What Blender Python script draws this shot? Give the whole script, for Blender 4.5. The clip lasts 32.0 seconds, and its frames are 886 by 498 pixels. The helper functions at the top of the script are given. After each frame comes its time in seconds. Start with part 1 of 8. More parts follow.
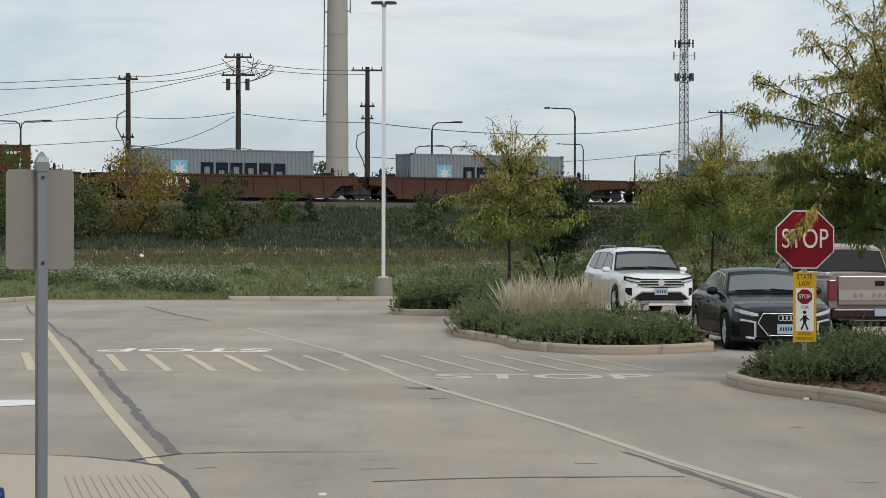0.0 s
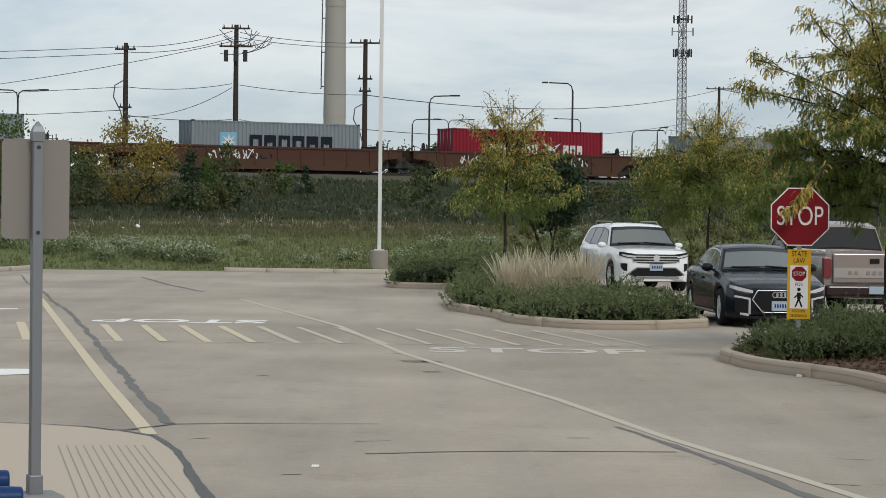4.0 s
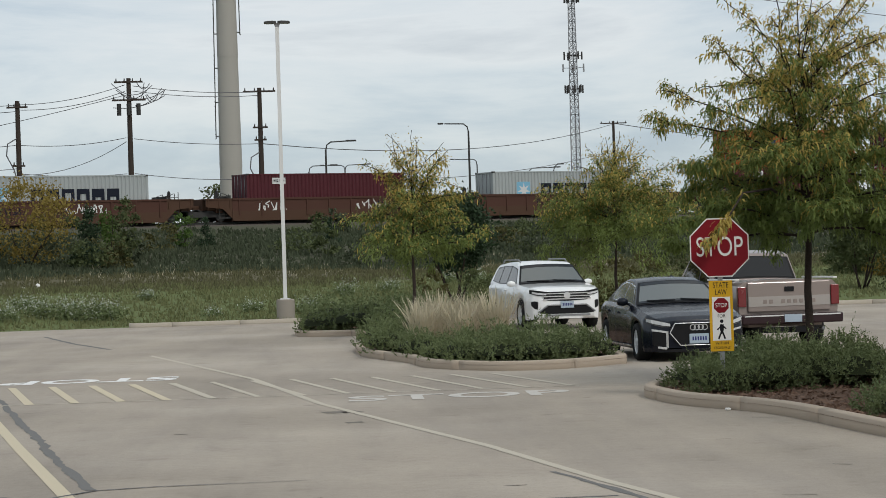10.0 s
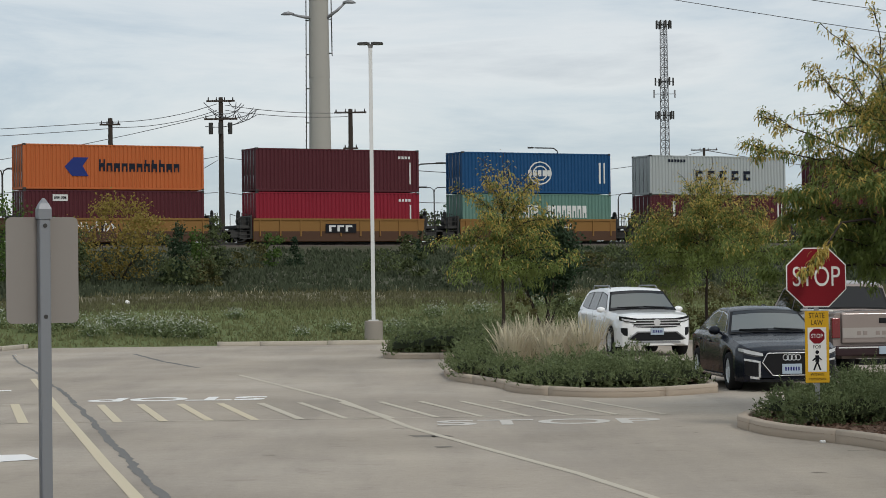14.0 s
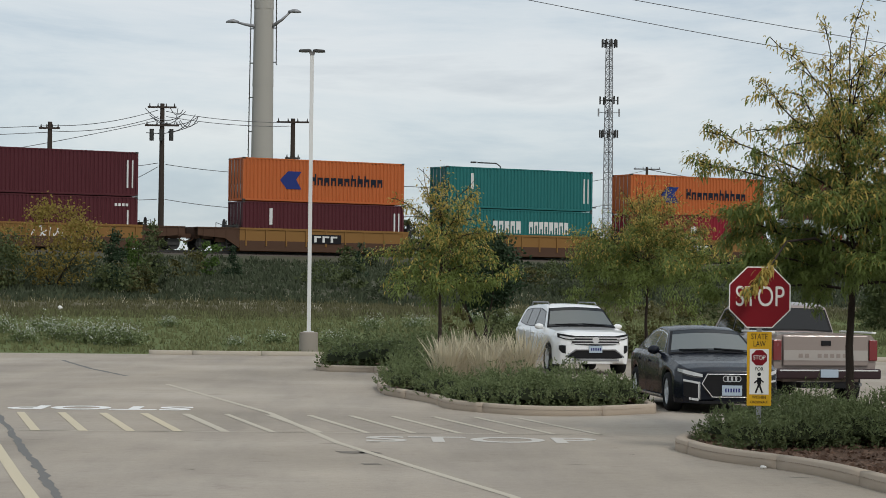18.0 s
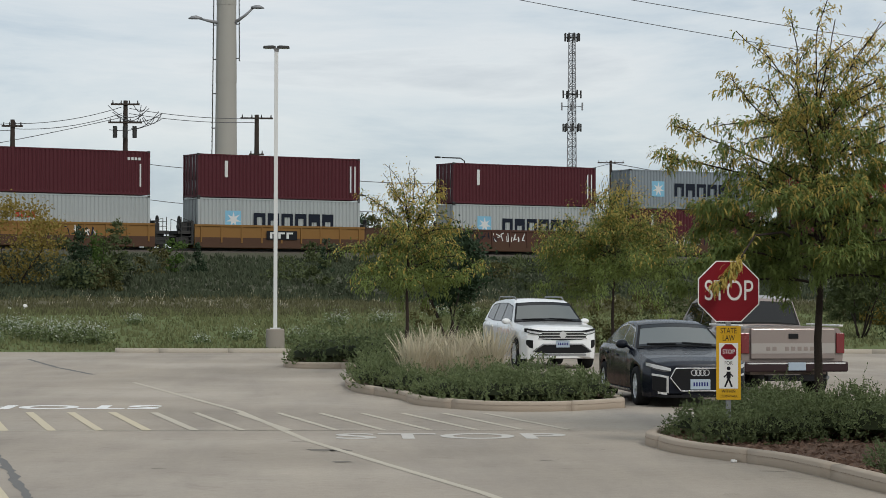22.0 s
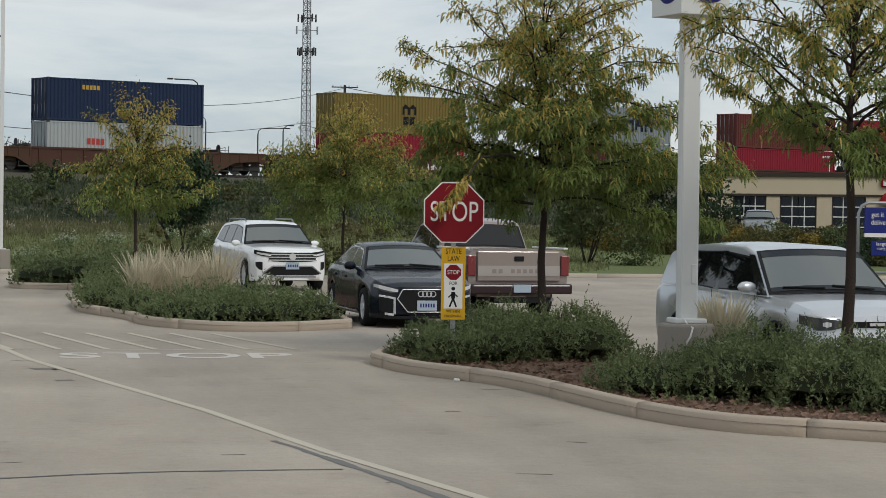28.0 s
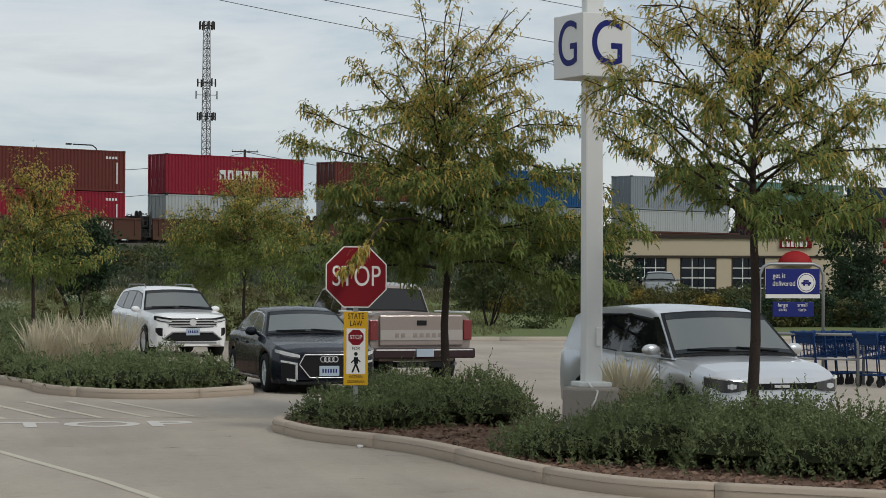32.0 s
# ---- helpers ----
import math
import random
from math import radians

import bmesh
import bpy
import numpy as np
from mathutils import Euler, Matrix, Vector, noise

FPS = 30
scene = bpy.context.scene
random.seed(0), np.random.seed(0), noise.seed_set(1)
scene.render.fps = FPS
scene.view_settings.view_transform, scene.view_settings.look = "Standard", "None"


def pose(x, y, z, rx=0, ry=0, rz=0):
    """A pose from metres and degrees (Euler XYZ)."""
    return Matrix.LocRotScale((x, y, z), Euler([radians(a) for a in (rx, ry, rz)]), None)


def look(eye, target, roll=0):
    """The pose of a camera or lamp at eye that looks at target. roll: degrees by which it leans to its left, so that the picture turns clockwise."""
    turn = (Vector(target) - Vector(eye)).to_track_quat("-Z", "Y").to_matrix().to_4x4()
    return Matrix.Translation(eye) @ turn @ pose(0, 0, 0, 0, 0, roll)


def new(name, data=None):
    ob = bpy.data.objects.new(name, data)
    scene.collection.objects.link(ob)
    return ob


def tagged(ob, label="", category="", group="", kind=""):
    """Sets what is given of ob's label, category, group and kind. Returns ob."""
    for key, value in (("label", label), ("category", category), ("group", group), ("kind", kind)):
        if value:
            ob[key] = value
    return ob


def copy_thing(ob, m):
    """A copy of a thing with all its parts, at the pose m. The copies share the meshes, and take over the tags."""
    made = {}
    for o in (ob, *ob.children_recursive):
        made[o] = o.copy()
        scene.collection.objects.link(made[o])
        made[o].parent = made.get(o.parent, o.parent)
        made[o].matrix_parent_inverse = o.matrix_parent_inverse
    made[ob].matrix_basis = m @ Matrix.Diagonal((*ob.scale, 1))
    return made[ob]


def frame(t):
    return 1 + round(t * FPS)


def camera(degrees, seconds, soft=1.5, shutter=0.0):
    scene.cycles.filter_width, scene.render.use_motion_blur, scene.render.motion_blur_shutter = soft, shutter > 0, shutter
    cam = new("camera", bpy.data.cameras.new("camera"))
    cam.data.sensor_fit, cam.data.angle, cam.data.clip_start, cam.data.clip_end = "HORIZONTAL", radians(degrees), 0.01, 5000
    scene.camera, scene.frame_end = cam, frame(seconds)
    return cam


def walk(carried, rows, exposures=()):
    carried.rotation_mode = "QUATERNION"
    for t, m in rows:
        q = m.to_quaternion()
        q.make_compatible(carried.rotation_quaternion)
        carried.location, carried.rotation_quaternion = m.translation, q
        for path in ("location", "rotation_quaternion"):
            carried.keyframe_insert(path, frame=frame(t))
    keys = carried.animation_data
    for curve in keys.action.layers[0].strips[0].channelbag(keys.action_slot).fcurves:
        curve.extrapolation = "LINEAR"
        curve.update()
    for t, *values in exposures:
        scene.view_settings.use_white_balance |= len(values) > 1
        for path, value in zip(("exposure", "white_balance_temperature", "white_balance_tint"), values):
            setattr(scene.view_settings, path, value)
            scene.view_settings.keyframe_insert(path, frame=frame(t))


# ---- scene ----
# ---- camera ----
cam = camera(22.73, 32.0, soft=0.75)
PATH = [
    (0.0, 0.134, -1.059, 1.924, 0.039, -0.223, 0.103), (0.5, 0.13, -1.035, 1.928, -1.146, -0.376, 0.751), (1.0, 0.123, -1.039, 1.931, -1.421, -0.762, 0.709),
    (1.5, 0.126, -1.059, 1.925, -1.206, -1.01, 0.467), (2.0, 0.141, -1.08, 1.922, -0.635, -1.215, 0.812), (2.5, 0.139, -1.092, 1.922, -0.204, -1.393, 1.256),
    (3.0, 0.148, -1.101, 1.923, 0.069, -1.317, 1.51), (3.5, 0.14, -1.099, 1.926, 0.095, -0.989, 1.147), (5.5, 0.183, -1.088, 1.92, 0.427, -0.856, -0.112),
    (6.0, 0.184, -1.101, 1.917, 0.843, -1.282, 0.062), (6.5, 0.179, -1.098, 1.928, 1.036, -1.64, 0.129), (7.0, 0.154, -1.115, 1.936, 0.894, -1.097, -0.066),
    (7.5, 0.111, -1.159, 1.939, 0.59, -0.058, -0.61), (8.0, 0.188, -0.998, 1.925, 1.316, 0.088, -1.02), (8.5, 0.224, -0.832, 1.919, 1.384, -0.543, -1.444),
    (9.0, 0.154, -0.674, 1.907, 2.449, -0.461, -2.009), (9.5, 0.079, -0.56, 1.924, 5.33, -0.21, -2.098), (10.0, -0.054, -0.526, 1.944, 2.76, 0.189, -1.794),
    (10.5, -0.185, -0.474, 1.944, 0.433, -0.673, -1.836), (11.0, -0.179, -0.391, 1.951, -1.542, -0.532, -0.219), (11.5, -0.131, -0.234, 1.964, -1.958, 0.821, 0.195),
    (12.0, -0.117, -0.269, 1.966, -1.294, 1.521, -0.282), (12.5, -0.133, -0.33, 1.958, -0.889, 1.616, -0.278), (13.0, -0.148, -0.383, 1.955, -0.186, 1.317, -0.401),
    (13.5, -0.139, -0.346, 1.956, 0.733, 1.024, -0.835), (15.5, -0.048, -0.123, 1.938, -0.724, 0.649, -0.076), (16.0, -0.052, 0.006, 1.944, 0.833, 1.616, 0.172),
    (16.5, -0.018, 0.165, 1.941, 2.379, 2.182, 0.774), (17.0, 0.068, 0.368, 1.933, 2.688, 2.438, 1.389), (17.5, 0.071, 0.507, 1.925, 2.414, 1.834, 1.371),
    (18.0, -0.002, 0.649, 1.926, 2.027, 1.205, 0.623), (18.5, -0.09, 0.701, 1.935, 1.702, 1.33, -0.132), (19.0, -0.091, 0.747, 1.945, 1.565, 1.431, -0.145),
    (19.5, -0.049, 0.788, 1.943, 1.492, 1.234, -0.052), (20.0, -0.046, 0.803, 1.939, 1.534, 1.214, -0.029), (20.5, -0.063, 0.764, 1.945, 1.881, 1.134, 0.097),
    (21.0, -0.054, 0.725, 1.939, 2.55, 1.095, 0.211), (21.5, -0.07, 0.683, 1.947, 2.894, 1.161, 0.21), (22.0, -0.058, 0.678, 1.948, 2.957, 1.076, 0.16),
    (22.5, -0.07, 0.66, 1.948, 3.028, 1.021, -0.019), (23.0, -0.046, 0.649, 1.942, 3.256, 0.829, -0.094), (23.5, -0.041, 0.696, 1.939, 3.648, 0.46, -0.159),
    (24.0, -0.028, 0.756, 1.933, 3.769, 0.132, -0.274), (24.5, -0.044, 0.695, 1.941, 3.883, 0.063, -0.383), (26.5, -0.002, 0.684, 1.897, 5.91, -0.46, -0.773),
    (27.0, 0.002, 0.636, 1.887, 7.57, -0.694, 0.42), (27.5, 0.006, 0.658, 1.886, 9.181, -0.812, 1.513), (28.0, 0.022, 0.647, 1.887, 9.89, -0.832, 0.692),
    (28.5, 0.02, 0.578, 1.884, 10.622, -0.889, -0.096), (29.0, 0.024, 0.563, 1.89, 11.128, -0.728, -0.547), (29.5, 0.008, 0.608, 1.892, 11.183, -0.003, -0.723),
    (30.0, -0.04, 0.631, 1.899, 11.216, 0.688, -0.867), (30.5, -0.049, 0.623, 1.897, 11.627, 0.54, -0.519), (31.0, -0.001, 0.68, 1.887, 11.54, 0.347, -0.406),
    (31.5, 0.071, 0.8, 1.892, 11.631, 1.137, 0.013), (32.0, 0.052, 0.886, 1.895, 12.444, 0.841, 0.255),
]

def aim(t, x, y, z, yaw, tilt, lean):
    a, b = radians(yaw), radians(tilt)
    way = Vector((math.sin(a) * math.cos(b), math.cos(a) * math.cos(b), math.sin(b)))
    return (t, look((x, y, z), Vector((x, y, z)) + way * 10, lean))


walk(cam, [aim(*row) for row in PATH], [(0.0, 0.0), (7.0, 0.02), (12.0, -0.05), (20.0, -0.03), (26.0, -0.06), (29.0, -0.11), (32.0, -0.13)])

# ---- light: a bright overcast sky with a veiled sun ----
SUN_AZ, SUN_EL = 150.0, 42.0
world = bpy.data.worlds.new("overcast_sky")
scene.world = world
world.use_nodes = True


def tree_of(owner):
    nt = owner.node_tree
    nt.nodes.clear()

    def node(kind, **given):
        n = nt.nodes.new(kind)
        for k, v in given.items():
            if k in n.inputs:
                n.inputs[k].default_value = v
        return n
    return nt, node, nt.links.new


def ramp_of(node, link, fac, stops):
    r = node("ShaderNodeValToRGB")
    el = r.color_ramp.elements
    el[0].position, el[0].color = stops[0][0], (*stops[0][1], 1)
    el[1].position, el[1].color = stops[-1][0], (*stops[-1][1], 1)
    for p, c in stops[1:-1]:
        e = el.new(p)
        e.color = (*c, 1)
    link(fac, r.inputs[0])
    return r.outputs[0]


def build_sky():
    nt, node, link = tree_of(world)
    sky = node("ShaderNodeTexSky")
    sky.sky_type, sky.sun_disc = "NISHITA", False
    sky.sun_elevation, sky.sun_rotation = radians(SUN_EL), radians(SUN_AZ)
    dim = node("ShaderNodeVectorMath")
    dim.operation = "SCALE"
    dim.inputs["Scale"].default_value = 0.12
    link(sky.outputs[0], dim.inputs[0])
    co = node("ShaderNodeTexCoord")
    wide = node("ShaderNodeMapping")
    wide.inputs["Scale"].default_value = (2.2, 2.2, 9.0)
    link(co.outputs["Generated"], wide.inputs["Vector"])
    clouds = node("ShaderNodeTexNoise", Scale=1.6, Detail=8.0, Roughness=0.6, Distortion=0.45)
    link(wide.outputs[0], clouds.inputs["Vector"])
    grey = ramp_of(node, link, clouds.outputs["Fac"], [(0.30, (0.365, 0.455, 0.56)), (0.44, (0.51, 0.595, 0.675)), (0.54, (0.68, 0.735, 0.775)), (0.62, (0.77, 0.80, 0.82)), (0.76, (0.52, 0.56, 0.61))])
    up = node("ShaderNodeSeparateXYZ")
    link(co.outputs["Generated"], up.inputs[0])
    cover = ramp_of(node, link, up.outputs["Z"], [(0.0, (0.74,) * 3), (0.10, (0.84,) * 3), (0.25, (0.95,) * 3)])
    mix = node("ShaderNodeMix")
    mix.data_type = "RGBA"
    link(cover, mix.inputs["Factor"])
    link(dim.outputs[0], mix.inputs[6])
    link(grey, mix.inputs[7])
    bg, out = node("ShaderNodeBackground", Strength=1.0), node("ShaderNodeOutputWorld")
    link(mix.outputs[2], bg.inputs[0])
    link(bg.outputs[0], out.inputs[0])


build_sky()
sun_data = bpy.data.lights.new("sun", "SUN")
sun_data.energy, sun_data.angle, sun_data.color = 1.35, radians(12), (1.0, 0.96, 0.9)
sun = new("sun", sun_data)
_az, _el = radians(SUN_AZ), radians(SUN_EL)
sun.matrix_world = look((math.sin(_az) * math.cos(_el) * 60, math.cos(_az) * math.cos(_el) * 60, math.sin(_el) * 60), (0, 0, 0))

# ---- materials ----
MATS = {}


def material(name, colours, rough=0.7, metal=0.0, scale=4.0, fine=60.0, bump=0.15, spread=0.25, island=0.0, coat=0.0, emit=0.0, trans=0.0, spec=None, depth=0.01, streak=None, ior=1.5):
    """Two scales of mottling between the given colours, fine relief, optional variation piece by piece."""
    if name in MATS:
        return MATS[name]
    m = MATS[name] = bpy.data.materials.new(name)
    m.use_nodes = True
    nt, node, link = tree_of(m)
    out, bsdf = node("ShaderNodeOutputMaterial"), node("ShaderNodeBsdfPrincipled")
    link(bsdf.outputs[0], out.inputs[0])
    co = node("ShaderNodeTexCoord")
    big = node("ShaderNodeTexNoise", Scale=scale, Detail=5.0, Roughness=0.6)
    small = node("ShaderNodeTexNoise", Scale=fine, Detail=3.0, Roughness=0.6)
    link(co.outputs["Object"], big.inputs["Vector"])
    if streak:
        run = node("ShaderNodeMapping")
        run.inputs["Scale"].default_value = streak
        link(co.outputs["Object"], run.inputs["Vector"])
        link(run.outputs[0], small.inputs["Vector"])
    else:
        link(co.outputs["Object"], small.inputs["Vector"])
    add = node("ShaderNodeMath")
    add.operation = "MULTIPLY_ADD"
    add.inputs[1].default_value = 0.35
    link(small.outputs["Fac"], add.inputs[0])
    shift = node("ShaderNodeMath")
    shift.operation = "MULTIPLY_ADD"
    shift.inputs[1].default_value = 0.65
    link(big.outputs["Fac"], shift.inputs[0])
    link(add.outputs[0], shift.inputs[2])
    fac = shift.outputs[0]
    if island:
        geo = node("ShaderNodeNewGeometry")
        isl = node("ShaderNodeMath")
        isl.operation = "MULTIPLY_ADD"
        isl.inputs[1].default_value = island
        link(geo.outputs["Random Per Island"], isl.inputs[0])
        off = node("ShaderNodeMath")
        off.operation = "SUBTRACT"
        off.inputs[1].default_value = island / 2
        link(fac, off.inputs[0])
        link(off.outputs[0], isl.inputs[2])
        fac = isl.outputs[0]
    n = len(colours)
    stops = [(0.5 - spread + 2 * spread * i / max(n - 1, 1), c) for i, c in enumerate(colours)]
    if n == 1:
        stops = [(0.0, tuple(v * 0.92 for v in colours[0])), (1.0, tuple(min(v * 1.08, 1) for v in colours[0]))]
    link(ramp_of(node, link, fac, stops), bsdf.inputs["Base Color"])
    bsdf.inputs["Metallic"].default_value = metal
    bsdf.inputs["IOR"].default_value = ior
    bsdf.inputs["Specular IOR Level"].default_value = spec if spec is not None else (0.5 if rough < 0.4 else 0.15)
    bsdf.inputs["Coat Weight"].default_value = coat
    bsdf.inputs["Coat Roughness"].default_value = 0.04
    rr = node("ShaderNodeMapRange")
    rr.inputs["To Min"].default_value, rr.inputs["To Max"].default_value = max(rough - 0.08, 0.02), min(rough + 0.08, 1)
    link(big.outputs["Fac"], rr.inputs["Value"])
    link(rr.outputs[0], bsdf.inputs["Roughness"])
    if bump:
        b = node("ShaderNodeBump", Strength=bump, Distance=depth)
        link(small.outputs["Fac"], b.inputs["Height"])
        link(b.outputs[0], bsdf.inputs["Normal"])
    if trans:
        tr, ms = node("ShaderNodeBsdfTranslucent"), node("ShaderNodeMixShader", Fac=trans)
        link(ramp_of(node, link, fac, stops), tr.inputs["Color"])
        link(bsdf.outputs[0], ms.inputs[1])
        link(tr.outputs[0], ms.inputs[2])
        link(ms.outputs[0], out.inputs[0])
    if emit:
        bsdf.inputs["Emission Color"].default_value = (*colours[0], 1)
        bsdf.inputs["Emission Strength"].default_value = emit
    return m


def glass_material(name, tint, rough=0.03):
    if name in MATS:
        return MATS[name]
    m = MATS[name] = bpy.data.materials.new(name)
    m.use_nodes = True
    nt, node, link = tree_of(m)
    out, bsdf = node("ShaderNodeOutputMaterial"), node("ShaderNodeBsdfPrincipled")
    link(bsdf.outputs[0], out.inputs[0])
    bsdf.inputs["Base Color"].default_value = (*tint, 1)
    bsdf.inputs["Roughness"].default_value = rough
    bsdf.inputs["IOR"].default_value = 1.5
    bsdf.inputs["Specular IOR Level"].default_value = 0.55
    return m




def pavement_material():
    """Old pale concrete: broad patches, worn darker lanes, stains, specks of aggregate and fine relief."""
    m = MATS["worn_pale_concrete"] = bpy.data.materials.new("worn_pale_concrete")
    m.use_nodes = True
    nt, node, link = tree_of(m)
    out, bsdf = node("ShaderNodeOutputMaterial"), node("ShaderNodeBsdfPrincipled", Roughness=0.9)
    link(bsdf.outputs[0], out.inputs[0])
    bsdf.inputs["Specular IOR Level"].default_value = 0.15
    co = node("ShaderNodeTexCoord")

    def noisy(scale, detail, rough, stretch=(1, 1, 1), turn=0.0):
        mp = node("ShaderNodeMapping")
        mp.inputs["Scale"].default_value, mp.inputs["Rotation"].default_value = stretch, (0, 0, radians(turn))
        link(co.outputs["Object"], mp.inputs["Vector"])
        t = node("ShaderNodeTexNoise", Scale=scale, Detail=detail, Roughness=rough)
        link(mp.outputs[0], t.inputs["Vector"])
        return t.outputs["Fac"]

    def blend(kind, a, b, fac=1.0):
        x = node("ShaderNodeMix")
        x.data_type, x.blend_type = "RGBA", kind
        x.inputs["Factor"].default_value = fac
        link(a, x.inputs[6])
        link(b, x.inputs[7])
        return x.outputs[2]
    col = ramp_of(node, link, noisy(0.16, 6, 0.62), [(0.34, (0.339, 0.292, 0.236)), (0.5, (0.399, 0.343, 0.281)), (0.66, (0.458, 0.399, 0.331))])
    lanes = ramp_of(node, link, noisy(0.5, 5, 0.6, (1.0, 0.12, 1.0), -12), [(0.36, (0.86, 0.865, 0.88)), (0.52, (1.0, 1.0, 1.0)), (0.7, (1.06, 1.05, 1.03))])
    blots = ramp_of(node, link, noisy(1.3, 7, 0.68), [(0.28, (0.80, 0.79, 0.79)), (0.42, (0.98, 0.98, 0.98)), (0.6, (1.0, 1.0, 1.0)), (0.74, (1.07, 1.06, 1.05))])
    specks = ramp_of(node, link, noisy(42, 3, 0.7), [(0.30, (0.84, 0.84, 0.85)), (0.45, (0.985, 0.985, 0.985)), (0.62, (1.02, 1.02, 1.015)), (0.72, (1.09, 1.085, 1.08))])
    grit = noisy(9, 5, 0.75)
    col = blend("MULTIPLY", blend("MULTIPLY", blend("MULTIPLY", col, lanes), blots), specks)
    grain = ramp_of(node, link, grit, [(0.32, (0.93, 0.93, 0.93)), (0.5, (1.0, 1.0, 1.0)), (0.68, (1.05, 1.05, 1.05))])
    link(blend("MULTIPLY", col, grain), bsdf.inputs["Base Color"])
    bp = node("ShaderNodeBump", Strength=0.35, Distance=0.01)
    link(grit, bp.inputs["Height"])
    link(bp.outputs[0], bsdf.inputs["Normal"])
    return m


ASPHALT = pavement_material()
PALEKERB = material("pale_kerb_concrete", [(0.29, 0.25, 0.20), (0.37, 0.325, 0.265), (0.44, 0.39, 0.32)], rough=0.9, scale=2.5, fine=30, bump=0.4)
SLAB = material("ramp_concrete", [(0.42, 0.352, 0.275), (0.49, 0.415, 0.33)], rough=0.9, scale=1.2, fine=70, bump=0.2)
KERB = material("kerb_concrete", [(0.22, 0.17, 0.128), (0.335, 0.268, 0.205), (0.43, 0.355, 0.28)], rough=0.9, scale=2.5, fine=30, bump=0.5, spread=0.16)
SEAL = material("crack_sealant", [(0.06, 0.06, 0.062), (0.11, 0.108, 0.105)], rough=0.6, scale=3, fine=40, bump=0.3)
SEAL_GREY = material("worn_crack_filler", [(0.10, 0.097, 0.093), (0.175, 0.168, 0.158)], rough=0.8, scale=5, fine=40, bump=0.3)
HAIR = material("fine_crack", [(0.13, 0.118, 0.10), (0.20, 0.178, 0.15)], rough=0.95, scale=6)
PAINT_Y = material("worn_yellow_paint", [(0.40, 0.36, 0.285), (0.53, 0.47, 0.355), (0.60, 0.52, 0.375)], rough=0.8, scale=6, fine=90, bump=0.3)
PAINT_F = material("faded_cream_paint", [(0.365, 0.317, 0.255), (0.44, 0.388, 0.312), (0.525, 0.47, 0.38)], rough=0.85, scale=7, fine=90, bump=0.3)
PAINT_X = material("flaking_white_paint", [(0.375, 0.325, 0.265), (0.40, 0.350, 0.288), (0.57, 0.535, 0.485)], rough=0.8, scale=1.4, fine=14, bump=0.3, spread=0.10)
GROOVE = material("groove_shade_and_dirt", [(0.27, 0.235, 0.19), (0.32, 0.28, 0.225)], rough=0.95, scale=4, bump=0.1)
POSTGREY = material("weathered_sign_post", [(0.14, 0.15, 0.16), (0.22, 0.228, 0.24)], rough=0.45, metal=0.4, scale=4, fine=40, bump=0.1)
# near-black colour that stands for the shade deep inside the shrubs
INNER = material("shrub_inner_shade", [(0.008, 0.010, 0.005), (0.018, 0.022, 0.010)], rough=0.9, scale=5, fine=30, bump=0.6, spec=0.05)
PAINT_W = material("white_road_paint", [(0.42, 0.39, 0.35), (0.74, 0.72, 0.69), (0.82, 0.80, 0.77)], rough=0.75, scale=6, fine=90, bump=0.25)
LAWN = material("rough_lawn", [(0.056, 0.100, 0.025), (0.094, 0.150, 0.044), (0.135, 0.160, 0.066)], rough=1.0, scale=0.25, fine=9, bump=0.8, spread=0.22, depth=0.06, spec=0.1)
BANK = material("weedy_bank", [(0.031, 0.050, 0.029), (0.056, 0.074, 0.044), (0.092, 0.092, 0.062)], rough=1.0, scale=0.3, fine=6, bump=0.9, spread=0.2, depth=0.08, spec=0.1)
WEEDY = material("dry_weedy_grass", [(0.055, 0.070, 0.032), (0.090, 0.096, 0.050), (0.125, 0.114, 0.070)], rough=1.0, scale=0.3, fine=7, bump=0.8, spread=0.2, depth=0.06, spec=0.1)
BALLAST = material("track_ballast", [(0.050, 0.042, 0.036), (0.105, 0.09, 0.078)], rough=0.95, scale=1.5, fine=14, bump=0.9, depth=0.05)
MULCH = material("bark_mulch", [(0.06, 0.032, 0.022), (0.13, 0.075, 0.052), (0.19, 0.12, 0.085)], rough=1.0, scale=8, fine=55, bump=1.0, spread=0.18, depth=0.03)
BARK = material("tree_bark", [(0.020, 0.015, 0.012), (0.045, 0.034, 0.028)], rough=0.95, scale=5, fine=40, bump=0.7, depth=0.02)
LOCUST = material("locust_leaves", [(0.16, 0.18, 0.042), (0.30, 0.31, 0.066), (0.45, 0.40, 0.10), (0.50, 0.38, 0.10)], rough=0.65, scale=0.55, fine=3.0, bump=0, spread=0.2, island=0.35, trans=0.45, spec=0.25)
LOCUST_G = material("greener_locust_leaves", [(0.022, 0.048, 0.017), (0.066, 0.112, 0.033), (0.165, 0.212, 0.057)], rough=0.65, scale=0.5, fine=3.0, bump=0, spread=0.24, island=0.3, trans=0.35, spec=0.25)
PINE = material("dark_evergreen_leaves", [(0.014, 0.03, 0.014), (0.032, 0.055, 0.026)], rough=0.7, scale=1.5, fine=8, bump=0, island=0.3, trans=0.15, spec=0.25)
SHRUB = material("grey_green_shrub_leaves", [(0.044, 0.070, 0.022), (0.084, 0.116, 0.042), (0.145, 0.178, 0.077)], rough=0.7, scale=1.6, fine=9, bump=0, spread=0.2, island=0.4, trans=0.2, spec=0.25)
